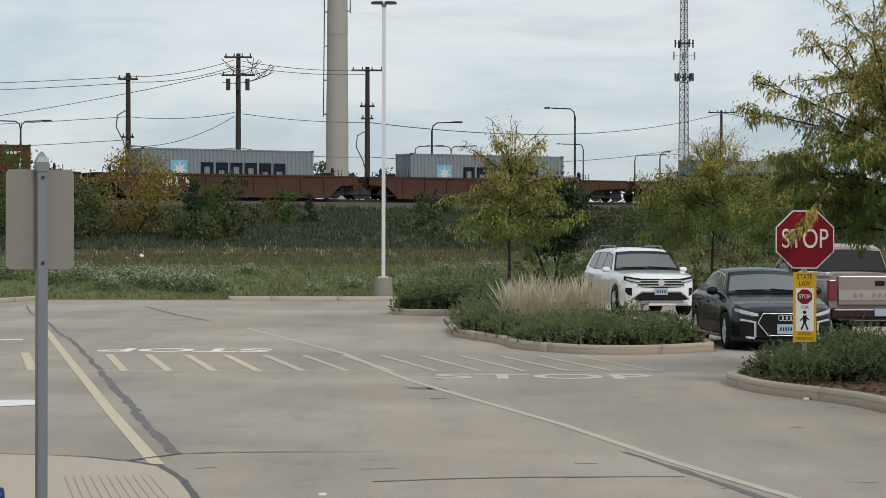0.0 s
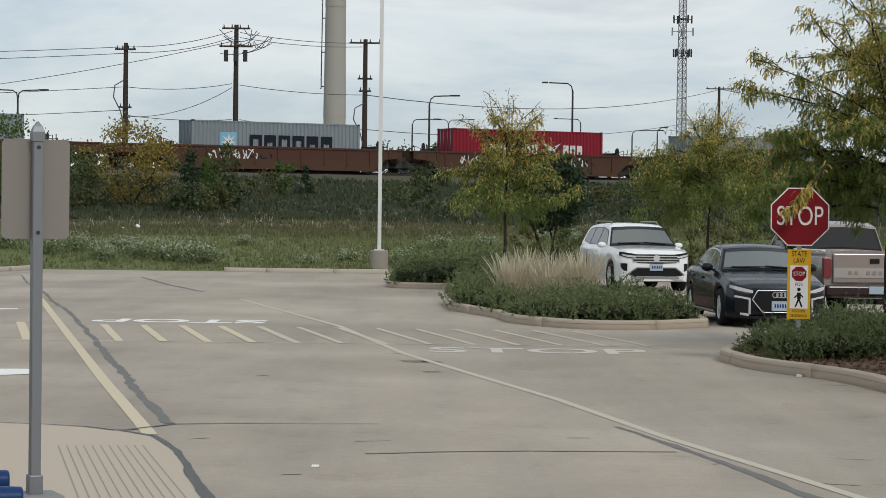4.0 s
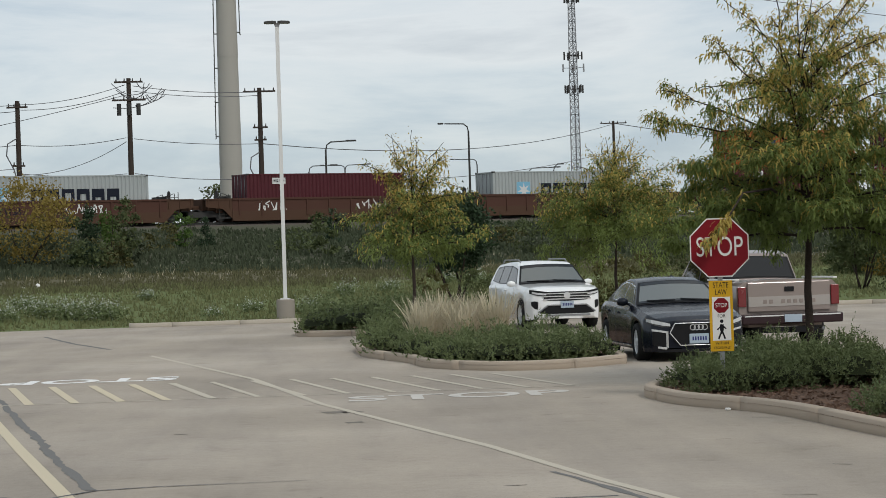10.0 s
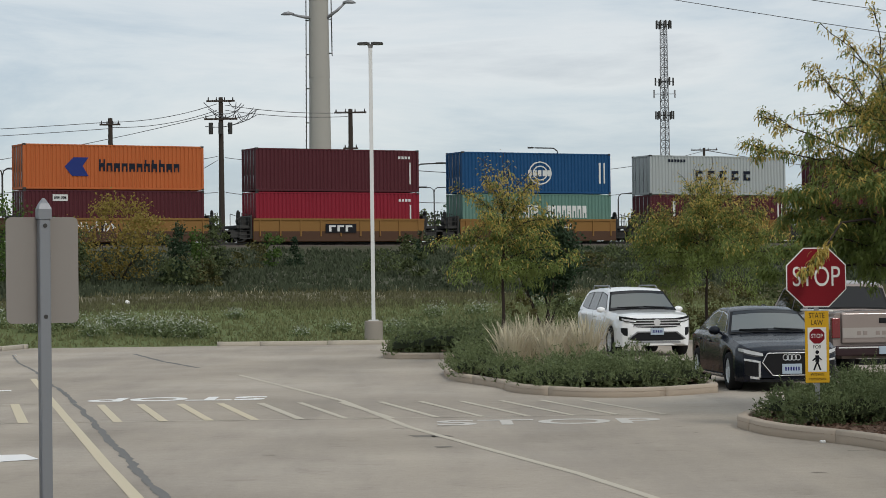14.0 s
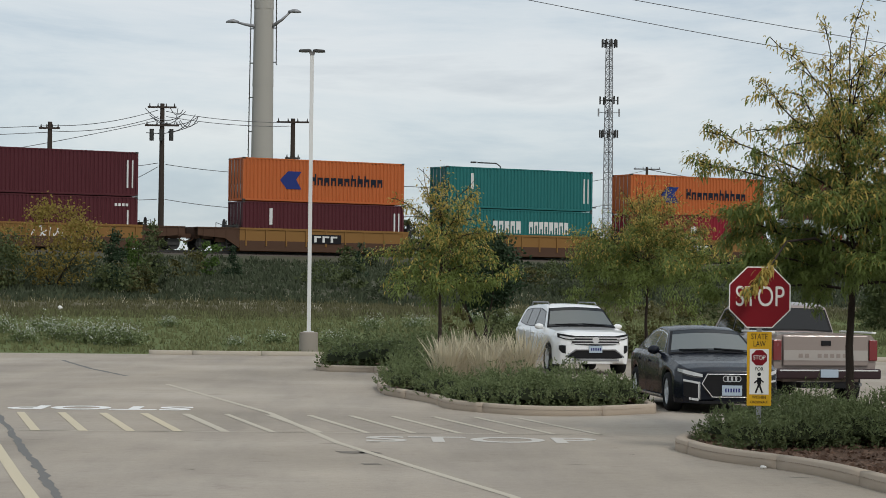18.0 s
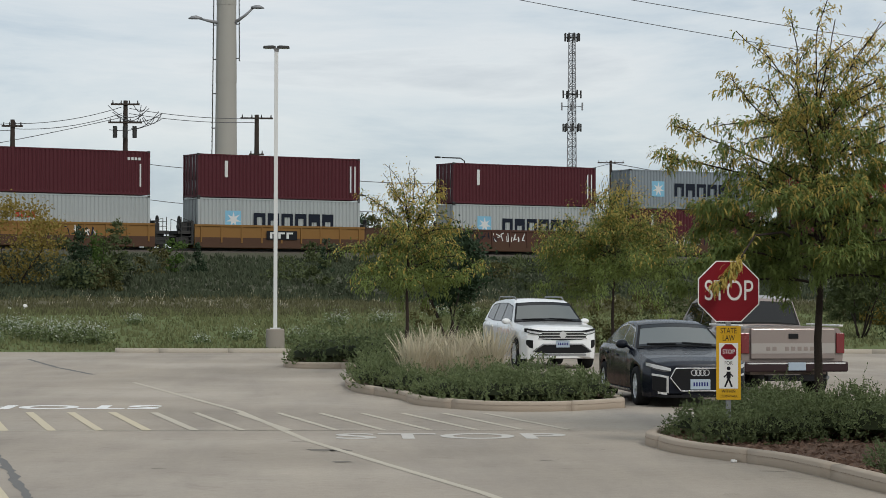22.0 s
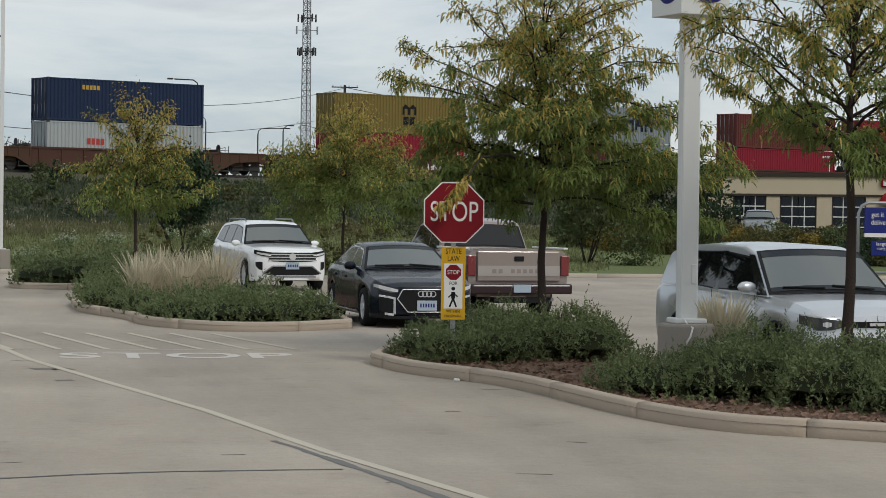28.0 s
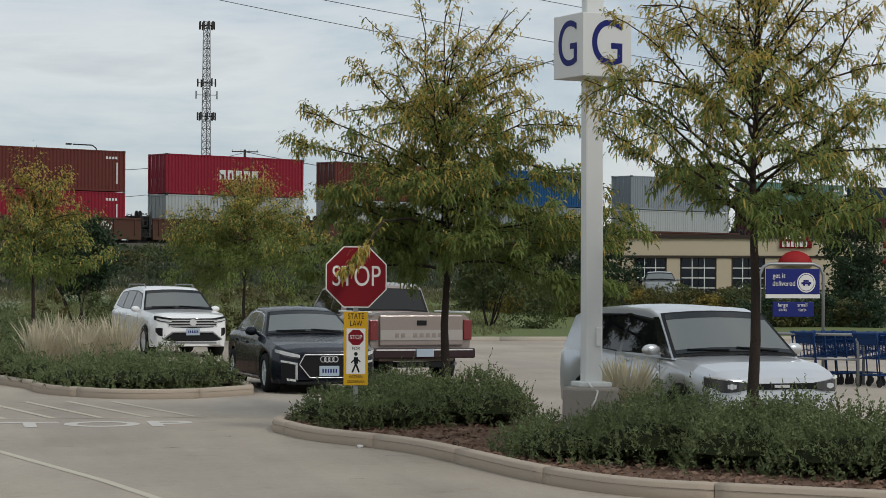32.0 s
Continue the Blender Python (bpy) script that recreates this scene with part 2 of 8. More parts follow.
WILD = material("wild_scrub_leaves", [(0.020, 0.042, 0.015), (0.045, 0.072, 0.026), (0.085, 0.104, 0.042)], rough=0.75, scale=0.6, fine=6, bump=0, island=0.4, trans=0.2, spec=0.2)
WILLOW = material("bright_green_leaves", [(0.040, 0.082, 0.018), (0.075, 0.125, 0.028)], rough=0.7, scale=0.8, fine=6, bump=0, island=0.4, trans=0.3, spec=0.2)
AMBER = material("amber_autumn_leaves", [(0.085, 0.10, 0.03), (0.17, 0.155, 0.04), (0.26, 0.195, 0.048)], rough=0.7, scale=0.9, fine=6, bump=0, island=0.4, trans=0.3, spec=0.2)
RUST_LEAF = material("reddish_brown_leaves", [(0.065, 0.038, 0.022), (0.13, 0.075, 0.035), (0.10, 0.095, 0.035)], rough=0.8, scale=1.4, fine=6, bump=0, island=0.5, trans=0.15, spec=0.2)
STRAW = material("straw_grass", [(0.24, 0.20, 0.115), (0.40, 0.345, 0.22), (0.56, 0.50, 0.36)], rough=0.8, scale=2, fine=10, bump=0, island=0.5, trans=0.25, spec=0.2)
MEADOW = material("meadow_blades", [(0.078, 0.138, 0.034), (0.122, 0.180, 0.055), (0.170, 0.180, 0.082)], rough=0.85, scale=0.2, fine=2, bump=0, spread=0.2, island=0.3, trans=0.25, spec=0.15)
WEEDB = material("dry_weed_blades", [(0.055, 0.082, 0.028), (0.088, 0.110, 0.044), (0.130, 0.125, 0.066)], rough=0.9, scale=0.25, fine=2, bump=0, spread=0.2, island=0.3, trans=0.25, spec=0.1)
BANKW = material("bank_weeds", [(0.025, 0.051, 0.022), (0.043, 0.069, 0.033), (0.073, 0.088, 0.052)], rough=0.9, scale=0.22, fine=2, bump=0, spread=0.2, island=0.3, trans=0.2, spec=0.15)
ASTER = material("white_aster_flowers", [(0.34, 0.38, 0.30), (0.54, 0.57, 0.49)], rough=0.8, scale=3, bump=0, trans=0.2)
GALV = material("galvanised_steel", [(0.20, 0.205, 0.21), (0.30, 0.305, 0.31)], rough=0.45, metal=0.7, scale=5, fine=50, bump=0.1)
ALU = material("bare_sign_back", [(0.20, 0.18, 0.16), (0.245, 0.222, 0.20)], rough=0.6, metal=0.2, scale=2, fine=30, bump=0.05)
WHITE = material("white_pole_paint", [(0.58, 0.58, 0.56), (0.67, 0.67, 0.65)], rough=0.5, scale=1.5, fine=30, bump=0.05)
POLECON = material("pole_base_concrete", [(0.22, 0.195, 0.165), (0.31, 0.275, 0.235)], rough=0.9, scale=3, fine=40, bump=0.4)
TOWER = material("weathered_pale_tower", [(0.15, 0.135, 0.115), (0.32, 0.30, 0.265), (0.39, 0.37, 0.33)], rough=0.7, scale=0.5, fine=5, bump=0.1, spread=0.2, streak=(1.0, 1.0, 0.12))
WOODPOLE = material("creosoted_wood", [(0.028, 0.022, 0.019), (0.056, 0.044, 0.037)], rough=0.95, scale=2, fine=20, bump=0.4)
BLACK = material("black_plastic", [(0.012, 0.012, 0.013)], rough=0.5, bump=0.05)
DARKSTEEL = material("dark_steel", [(0.03, 0.03, 0.032), (0.06, 0.058, 0.055)], rough=0.7, metal=0.3, scale=4, bump=0.2)
LATTICE = material("lattice_steel", [(0.22, 0.225, 0.23), (0.30, 0.30, 0.31)], rough=0.55, metal=0.4, bump=0)
WIRE = material("overhead_wire", [(0.13, 0.13, 0.135)], rough=0.7, bump=0)
SIGNRED = material("sign_red", [(0.150, 0.006, 0.012), (0.19, 0.009, 0.015)], rough=0.45, scale=3, bump=0)
SIGNWHITE = material("sign_white", [(0.66, 0.64, 0.60), (0.74, 0.72, 0.68)], rough=0.5, scale=4, bump=0)
SIGNYELLOW = material("sign_yellow", [(0.55, 0.30, 0.018), (0.62, 0.35, 0.02)], rough=0.5, scale=4, bump=0)
SIGNBLUE = material("sign_blue", [(0.014, 0.020, 0.125), (0.018, 0.026, 0.155)], rough=0.45, scale=3, bump=0)
NAVYTEXT = material("navy_print", [(0.016, 0.02, 0.13)], rough=0.5, bump=0)
INK = material("black_print", [(0.012, 0.012, 0.014)], rough=0.6, bump=0)
RUBBER = material("tyre_rubber", [(0.012, 0.012, 0.013), (0.022, 0.022, 0.022)], rough=0.85, scale=10, bump=0.3)
ALLOY = material("alloy_rim", [(0.72, 0.73, 0.74)], rough=0.4, metal=0.3, bump=0)
CHROME = material("chrome_trim", [(0.74, 0.74, 0.74)], rough=0.25, metal=0.7, bump=0)
LAMPGLASS = material("clear_lamp_cover", [(0.46, 0.47, 0.48), (0.62, 0.63, 0.64)], rough=0.12, scale=12, bump=0, coat=0.8)
GLOSSBLACK = material("gloss_black_trim", [(0.010, 0.010, 0.011)], rough=0.12, bump=0, coat=0.6)
LAMPDARK = material("dark_lamp_cover", [(0.02, 0.021, 0.023), (0.06, 0.062, 0.066)], rough=0.15, scale=9, bump=0, coat=0.6)
TAILRED = material("tail_lamp_red", [(0.16, 0.012, 0.015)], rough=0.25, bump=0, coat=0.6)
PLATE = material("number_plate", [(0.16, 0.28, 0.42), (0.38, 0.45, 0.52)], rough=0.5, scale=20, bump=0)
CARGLASS = material("windscreen_glass", [(0.022, 0.026, 0.026), (0.060, 0.067, 0.064), (0.13, 0.14, 0.134)], rough=0.05, scale=1.6, fine=5, bump=0, spread=0.16, spec=0.6, ior=1.64)
DARKGLASS = glass_material("privacy_glass", (0.008, 0.009, 0.01))

# ---- mesh helpers ----


def quad(bm, *pts):
    return bm.faces.new([bm.verts.new(p) for p in pts])


def box(bm, x0, x1, y0, y1, z0, z1, m=None):
    v = [Vector((x, y, z)) for x in (x0, x1) for y in (y0, y1) for z in (z0, z1)]
    if m is not None:
        v = [m @ p for p in v]
    v = [bm.verts.new(p) for p in v]
    for f in ((0, 1, 3, 2), (4, 6, 7, 5), (0, 4, 5, 1), (2, 3, 7, 6), (0, 2, 6, 4), (1, 5, 7, 3)):
        bm.faces.new([v[i] for i in f])
    return bm


def rod(bm, a, b, r0, r1=None, n=8, cap=True):
    r1 = r0 if r1 is None else r1
    a, b = Vector(a), Vector(b)
    q = (b - a).to_track_quat("Z", "Y")
    rings = []
    for p, r in ((a, r0), (b, r1)):
        rings.append([bm.verts.new(p + q @ Vector((math.cos(k * math.tau / n) * r, math.sin(k * math.tau / n) * r, 0))) for k in range(n)])
    for k in range(n):
        f = bm.faces.new((rings[0][k], rings[0][(k + 1) % n], rings[1][(k + 1) % n], rings[1][k]))
        f.smooth = n > 5
    if cap:
        for f in (bm.faces.new(rings[0][::-1]), bm.faces.new(rings[1])):
            for e in f.edges:
                e.smooth = False
    return bm


def tube(bm, pts, r, n=6):
    pts = [Vector(p) for p in pts]
    rings = []
    for i, p in enumerate(pts):
        d = (pts[min(i + 1, len(pts) - 1)] - pts[max(i - 1, 0)]).normalized()
        q = d.to_track_quat("Z", "Y") if i == 0 else last.rotation_difference(d) @ q
        last = d
        rr = r[i] if isinstance(r, (list, tuple)) else r
        rings.append([bm.verts.new(p + q @ Vector((math.cos(k * math.tau / n) * rr, math.sin(k * math.tau / n) * rr, 0))) for k in range(n)])
    for a, b in zip(rings, rings[1:]):
        for k in range(n):
            bm.faces.new((a[k], a[(k + 1) % n], b[(k + 1) % n], b[k])).smooth = True
    bm.faces.new(rings[0][::-1])
    bm.faces.new(rings[-1])
    return bm


def prism(bm, poly, z0, z1, m=None):
    lo, hi = [Vector((x, y, z0)) for x, y in poly], [Vector((x, y, z1)) for x, y in poly]
    if m is not None:
        lo, hi = [m @ p for p in lo], [m @ p for p in hi]
    lo, hi = [bm.verts.new(p) for p in lo], [bm.verts.new(p) for p in hi]
    n = len(poly)
    bm.faces.new(lo[::-1])
    bm.faces.new(hi)
    for k in range(n):
        bm.faces.new((lo[k], lo[(k + 1) % n], hi[(k + 1) % n], hi[k]))
    return bm


def loft(bm, rings, closed=True, cap=True):
    vs = [[bm.verts.new(p) for p in r] for r in rings]
    n = len(vs[0])
    for a, b in zip(vs, vs[1:]):
        for k in range(n if closed else n - 1):
            try:
                bm.faces.new((a[k], a[(k + 1) % n], b[(k + 1) % n], b[k]))
            except ValueError:
                pass
    if cap:
        bm.faces.new(vs[0][::-1])
        bm.faces.new(vs[-1])
    return bm


def soften(bm, angle=32):
    lim = radians(angle)
    for f in bm.faces:
        f.smooth = True
    for e in bm.edges:
        if len(e.link_faces) == 2 and e.calc_face_angle(0) > lim:
            e.smooth = False
    return bm


def mesh_of(name, bm, mat):
    bmesh.ops.recalc_face_normals(bm, faces=bm.faces)
    me = bpy.data.meshes.new(name)
    bm.to_mesh(me)
    bm.free()
    if mat is not None:
        me.materials.append(mat)
    return me


def part(name, bm, mat, parent, label="", bevel=0.0):
    ob = new(name, mesh_of(name, bm, mat) if isinstance(bm, bmesh.types.BMesh) else bm)
    ob.parent = parent
    if label:
        ob["label"] = label
    if bevel:
        b = ob.modifiers.new("edges", "BEVEL")
        b.width, b.segments, b.limit_method, b.angle_limit = bevel, 2, "ANGLE", radians(40)
    return ob


def thing(name, label, category, m=None, group="", kind=""):
    ob = new(name)
    ob.empty_display_size = 0.2
    if m is not None:
        ob.matrix_world = m
    return tagged(ob, label, category, group, kind)


def solid(name, bm, mat, label, category, m=None, group="", kind="", bevel=0.0):
    ob = part(name, bm, mat, None, "", bevel)
    if m is not None:
        ob.matrix_world = m
    return tagged(ob, label, category, group, kind)


def raw(name, verts, faces, mat, smooth=False):
    me = bpy.data.meshes.new(name)
    me.from_pydata(verts, [], faces)
    me.materials.append(mat)
    if smooth:
        me.polygons.foreach_set("use_smooth", [True] * len(me.polygons))
    me.update()
    return me


def raw_np(name, verts, faces, mat):
    """Loose quads from arrays: verts (n, 3), faces (m, 4)."""
    me = bpy.data.meshes.new(name)
    n, m = len(verts), len(faces)
    me.vertices.add(n)
    me.vertices.foreach_set("co", np.ascontiguousarray(verts, dtype=np.float32).ravel())
    me.loops.add(m * 4)
    me.loops.foreach_set("vertex_index", np.ascontiguousarray(faces, dtype=np.int32).ravel())
    me.polygons.add(m)
    me.polygons.foreach_set("loop_start", np.arange(0, m * 4, 4, dtype=np.int32))
    me.materials.append(mat)
    me.update(calc_edges=True)
    return me


def lettering(name, text, size, mat, parent, m, label="", depth=0.002, width=None, align="CENTER", bold=0.0):
    """Built-in font, turned into a mesh; width: fitted to that many metres."""
    cu = bpy.data.curves.new(name, "FONT")
    cu.body, cu.size, cu.align_x, cu.align_y, cu.extrude, cu.offset = text, size, align, "CENTER", depth, bold
    ob = bpy.data.objects.new(name, cu)
    scene.collection.objects.link(ob)
    dg = bpy.context.evaluated_depsgraph_get()
    me = bpy.data.meshes.new_from_object(ob.evaluated_get(dg))
    bpy.data.objects.remove(ob)
    if width:
        xs = [v.co.x for v in me.vertices]
        k = width / max(max(xs) - min(xs), 1e-6)
        for v in me.vertices:
            v.co.x *= k
    me.materials.clear()
    me.materials.append(mat)
    res = new(name, me)
    res.parent = parent
    res.matrix_basis = m
    if label:
        res["label"] = label
    return res


def smoothstep(a, b, v):
    k = min(max((v - a) / (b - a), 0), 1)
    return k * k * (3 - 2 * k)


# ---- ground, lot and bank ----
THETA = radians(27.3)
ALONG, AWAY = Vector((math.cos(THETA), math.sin(THETA), 0)), Vector((-math.sin(THETA), math.cos(THETA), 0))
NEAR = 135.2
EDGE = 69.6


def off_track(x, y):
    """Metres from the near side of the train, negative towards the lot."""
    return x * AWAY.x + y * AWAY.y - NEAR


LEVELS = [(-79.0, 0.0), (-73.0, 0.05), (-62.0, 0.5), (-50.0, 0.98), (-36.0, 1.3), (-29.0, 1.6), (-5.0, 4.05), (-2.0, 4.4), (5.0, 4.42), (9.0, 4.0), (40.0, 3.6)]


def height(x, y):
    if y < EDGE - 0.1:
        return -0.05
    v = off_track(x, y)
    h = LEVELS[0][1]
    for (a, ha), (b, hb) in zip(LEVELS, LEVELS[1:]):
        if v >= a:
            h = ha + (hb - ha) * min((v - a) / (b - a), 1)
    edge = smoothstep(EDGE, EDGE + 5, y)
    n = noise.noise((x * 0.08, y * 0.08, 3.1)) * 0.4 + noise.noise((x * 0.4, y * 0.4, 7.7)) * 0.1
    flat = 1 - smoothstep(-5, -2.5, v) * (1 - smoothstep(5, 9, v))
    return max(h, 0.02) * edge + n * edge * flat * 0.8


def build_ground():
    def steps(spans):
        out = []
        for a, b, d in spans:
            k = max(int(round((b - a) / d)), 1)
            out += [a + (b - a) * i / k for i in range(k)]
        return out + [spans[-1][1]]
    xs = steps([(-4000, -400, 900), (-400, -110, 30), (-110, -50, 5), (-50, 75, 1.6), (75, 200, 8), (200, 800, 60), (800, 4000, 800)])
    ys = steps([(-3000, -60, 700), (-60, EDGE - 0.1, 23), (EDGE - 0.1, 100, 1.5), (100, 190, 1.5), (190, 300, 10), (300, 900, 70), (900, 5000, 900)])
    verts = [(x, y, height(x, y)) for y in ys for x in xs]
    nx = len(xs)
    faces = [(j * nx + i, j * nx + i + 1, (j + 1) * nx + i + 1, (j + 1) * nx + i) for j in range(len(ys) - 1) for i in range(nx - 1)]
    me = raw("ground", verts, faces, LAWN, True)
    me.materials.append(BANK)
    me.materials.append(WEEDY)
    for p in me.polygons:
        c = p.center
        if off_track(c.x, c.y) > -33 + 4 * noise.noise((c.x * 0.2, c.y * 0.2, 0)):
            p.material_index = 1
        elif off_track(c.x, c.y) > -49 + 7 * noise.noise((c.x * 0.12, c.y * 0.12, 5)):
            p.material_index = 2
    tagged(new("ground", me), "rough grassy ground rising to a weedy railway bank", "ground", kind="structure")


build_ground()


def build_lot():
    road = tagged(new("road"), "pale worn parking lot surface with cracks and markings", "road", kind="structure")
    bm = bmesh.new()
    box(bm, -90, 120, -70, EDGE, -0.25, 0.0)
    part("surface", bm, ASPHALT, road)

    def strip(name, pts, w, mat, z=0.004, wobble=0.0, label=""):
        bm2 = bmesh.new()
        dense = []
        for (a, b), (c, d) in zip(pts, pts[1:]):
            k = max(int(math.hypot(c - a, d - b) / 0.12), 1) if wobble else 1
            dense += [(a + (c - a) * i / k, b + (d - b) * i / k) for i in range(k)]
        dense.append(pts[-1])
        L, R = [], []
        for i, (x, y) in enumerate(dense):
            x0, y0 = dense[max(i - 1, 0)]
            x1, y1 = dense[min(i + 1, len(dense) - 1)]
            n = math.hypot(x1 - x0, y1 - y0)
            ux, uy = -(y1 - y0) / n, (x1 - x0) / n
            ww = (w if not isinstance(w, tuple) else w[0] + (w[1] - w[0]) * i / (len(dense) - 1)) / 2
            a = ww * (1 + wobble * (noise.noise((x * 1.6, y * 1.6, 1.3)) * 1.2 + noise.noise((x * 6, y * 6, 1.3)) * 0.7))
            b = ww * (1 + wobble * (noise.noise((x * 1.6, y * 1.6, 8.3)) * 1.2 + noise.noise((x * 6, y * 6, 8.3)) * 0.7))
            j = wobble * 0.04 * noise.noise((x * 1.7, y * 1.7, 4.4))
            L.append(bm2.verts.new((x + ux * (a + j), y + uy * (a + j), z)))
            R.append(bm2.verts.new((x - ux * (b - j), y - uy * (b - j), z)))
        for i in range(len(L) - 1):
            bm2.faces.new((L[i], R[i], R[i + 1], L[i + 1]))
        part(name, bm2, mat, road, label)

    # lane lines
    strip("lane_line", [(-8.4, 46.4), (-5.5, 32.7), (-4.77, 29.27), (-3.61, 23.8), (-2.3, 17.8)], 0.13, PAINT_Y, label="worn yellow lane line")
    strip("lane_line", [(-4.12, 47.1), (-1.49, 36.2), (-0.33, 29.3), (0.7, 24.9), (1.42, 21.9), (2.15, 18.1), (2.83, 15.2), (3.7, 11.3), (5.4, 4.0)], 0.105, PAINT_F, label="faded cream lane line")
    # crossing bars
    for k in range(13):
        strip("crossing_bar", [(-5.44 + 0.655 * k, 35.9 - 0.03 * k), (-4.51 + 0.652 * k, 31.25 + 0.02 * k)], 0.13 if k < 5 else 0.1, PAINT_Y if k < 4 else PAINT_F, z=0.005)
    for k in range(7):
        strip("crossing_bar", [(-6.94 - 0.74 * k, 36.4), (-5.87 - 0.70 * k, 31.3)], 0.15, PAINT_Y, z=0.005)
    strip("crossing_line", [(-13, 31.2), (3.4, 31.4)], 0.05, PAINT_F, z=0.0045)
    strip("crossing_line", [(-13, 36.35), (-5.9, 36.3)], 0.05, PAINT_F, z=0.0045)
    # arrow stems and heads in the far lane
    for pts, w in (([(-13.5, 40.6), (-9.59, 40.9), (-7.9, 41.25)], 0.42), ([(-9.5, 24.3), (-5.88, 24.6), (-5.0, 24.65)], 0.45)):
        strip("lane_arrow", pts, w, PAINT_W, z=0.005)
    strip("lane_arrow", [(-5.4, 24.7), (-4.62, 25.0)], (1.25, 0.8), PAINT_W, z=0.0056)
    # words
    lettering("road_word", "STOP", 1.55, PAINT_W, road, pose(-4.32, 37.45, 0.004, 0, 0, 180), "white painted word", 0.001, width=3.0, bold=0.035)
    lettering("road_word", "STOP", 1.5, PAINT_X, road, pose(1.57, 30.05, 0.004, 0, 0, 0), "worn white painted word", 0.001, width=3.1, bold=0.02)
    # cracks and sealant
    strip("crack_seal", [(-11.9, 62.8), (-10.6, 56.6), (-9.0, 50.2), (-7.9, 45.0), (-6.81, 40.5), (-5.55, 34.6), (-4.8, 31.0), (-4.16, 27.8), (-3.52, 24.8), (-2.9, 21.7), (-2.26, 18.8)], (0.055, 0.10), SEAL_GREY, z=0.003, wobble=0.7, label="grey filled crack")
    strip("crack_seal", [(-8.4, 62.5), (-6.8, 56.0), (-5.45, 51.5)], 0.12, SEAL_GREY, z=0.003, wobble=0.5)
    strip("crack_seal", [(-2.62, 18.1), (-2.2, 18.75), (-1.71, 18.9), (-0.38, 18.98)], (0.05, 0.02), SEAL, z=0.006, wobble=0.5)
    strip("crack_seal", [(-0.41, 16.5), (0.13, 16.7), (0.9, 16.85), (2.12, 16.9)], 0.05, SEAL, z=0.003, wobble=0.5)
    strip("crack_seal", [(1.8, 19.0), (2.02, 18.0), (2.35, 16.4), (2.6, 15.0), (3.0, 12.5)], (0.06, 0.13), SEAL_GREY, z=0.003, wobble=0.6)
    strip("crack", [(-6.0, 19.2), (-4.4, 18.8), (-3.36, 18.5), (-2.94, 18.33), (-2.62, 18.05)], 0.05, SEAL, z=0.014, wobble=0.5)
    strip("stain", [(-0.3, 27.6), (0.05, 27.7), (0.15, 27.4)], 0.3, HAIR, z=0.003, wobble=0.9)
    strip("stain", [(0.0, 25.7), (0.2, 25.75)], 0.15, HAIR, z=0.003, wobble=0.9)
    rnd = random.Random(5)
    for _ in range(16):
        x, y = rnd.uniform(-2, 5.0), rnd.uniform(14, 30)
        strip("crack", [(x, y), (x + rnd.uniform(0.08, 0.3), y + rnd.uniform(-0.14, 0.14))], 0.03, HAIR, z=0.0026, wobble=0.8)
    for x, y in ((-0.76, 15.55), (4.55, 25.6), (-11.7, 62.2)):
        bm2 = bmesh.new()
        box(bm2, x - 0.03, x + 0.03, y - 0.05, y + 0.05, 0, 0.015 if y < 20 else 0.03)
        solid("litter", bm2, SIGNWHITE, "scrap of white litter on the concrete", "litter", bevel=0.01)
    # ramp slab in the near corner, with its sealed joint and grooves
    curve = [(-12.0, 20.6), (-6.0, 19.2), (-3.36, 18.49), (-2.94, 18.33), (-2.56, 17.98), (-2.18, 17.5), (-1.84, 16.2), (-1.53, 14.57), (-1.22, 13.03), (-0.9, 11.0), (-0.7, 8.0)]
    ramp = tagged(new("pavement"), "tan concrete footway ramp with grooves", "pavement", kind="structure")
    bm2 = bmesh.new()
    prism(bm2, curve + [(-0.7, 4.0), (-12, 4.0)], -0.2, 0.01)
    part("slab", bm2, SLAB, ramp)
    # flat strips: the grooves' shade and dirt are both put into the colour
    for k in range(11):
        bm2 = bmesh.new()
        a, b = Vector((-2.91 + k * 0.067, 16.75 + 0.01 * k, 0.0115)), Vector((-2.0 + k * 0.073, 12.5, 0.0115))
        d = Vector((0.006, 0, 0))
        quad(bm2, a - d, a + d, b + d, b - d)
        part("groove", bm2, GROOVE, ramp)
    strip("crack_seal", [(-2.62, 18.1), (-2.25, 17.6), (-1.9, 16.4), (-1.58, 14.7), (-1.25, 13.0), (-0.92, 11.0)], (0.05, 0.11), SEAL, z=0.013, wobble=0.4, label="dark sealed joint")


build_lot()


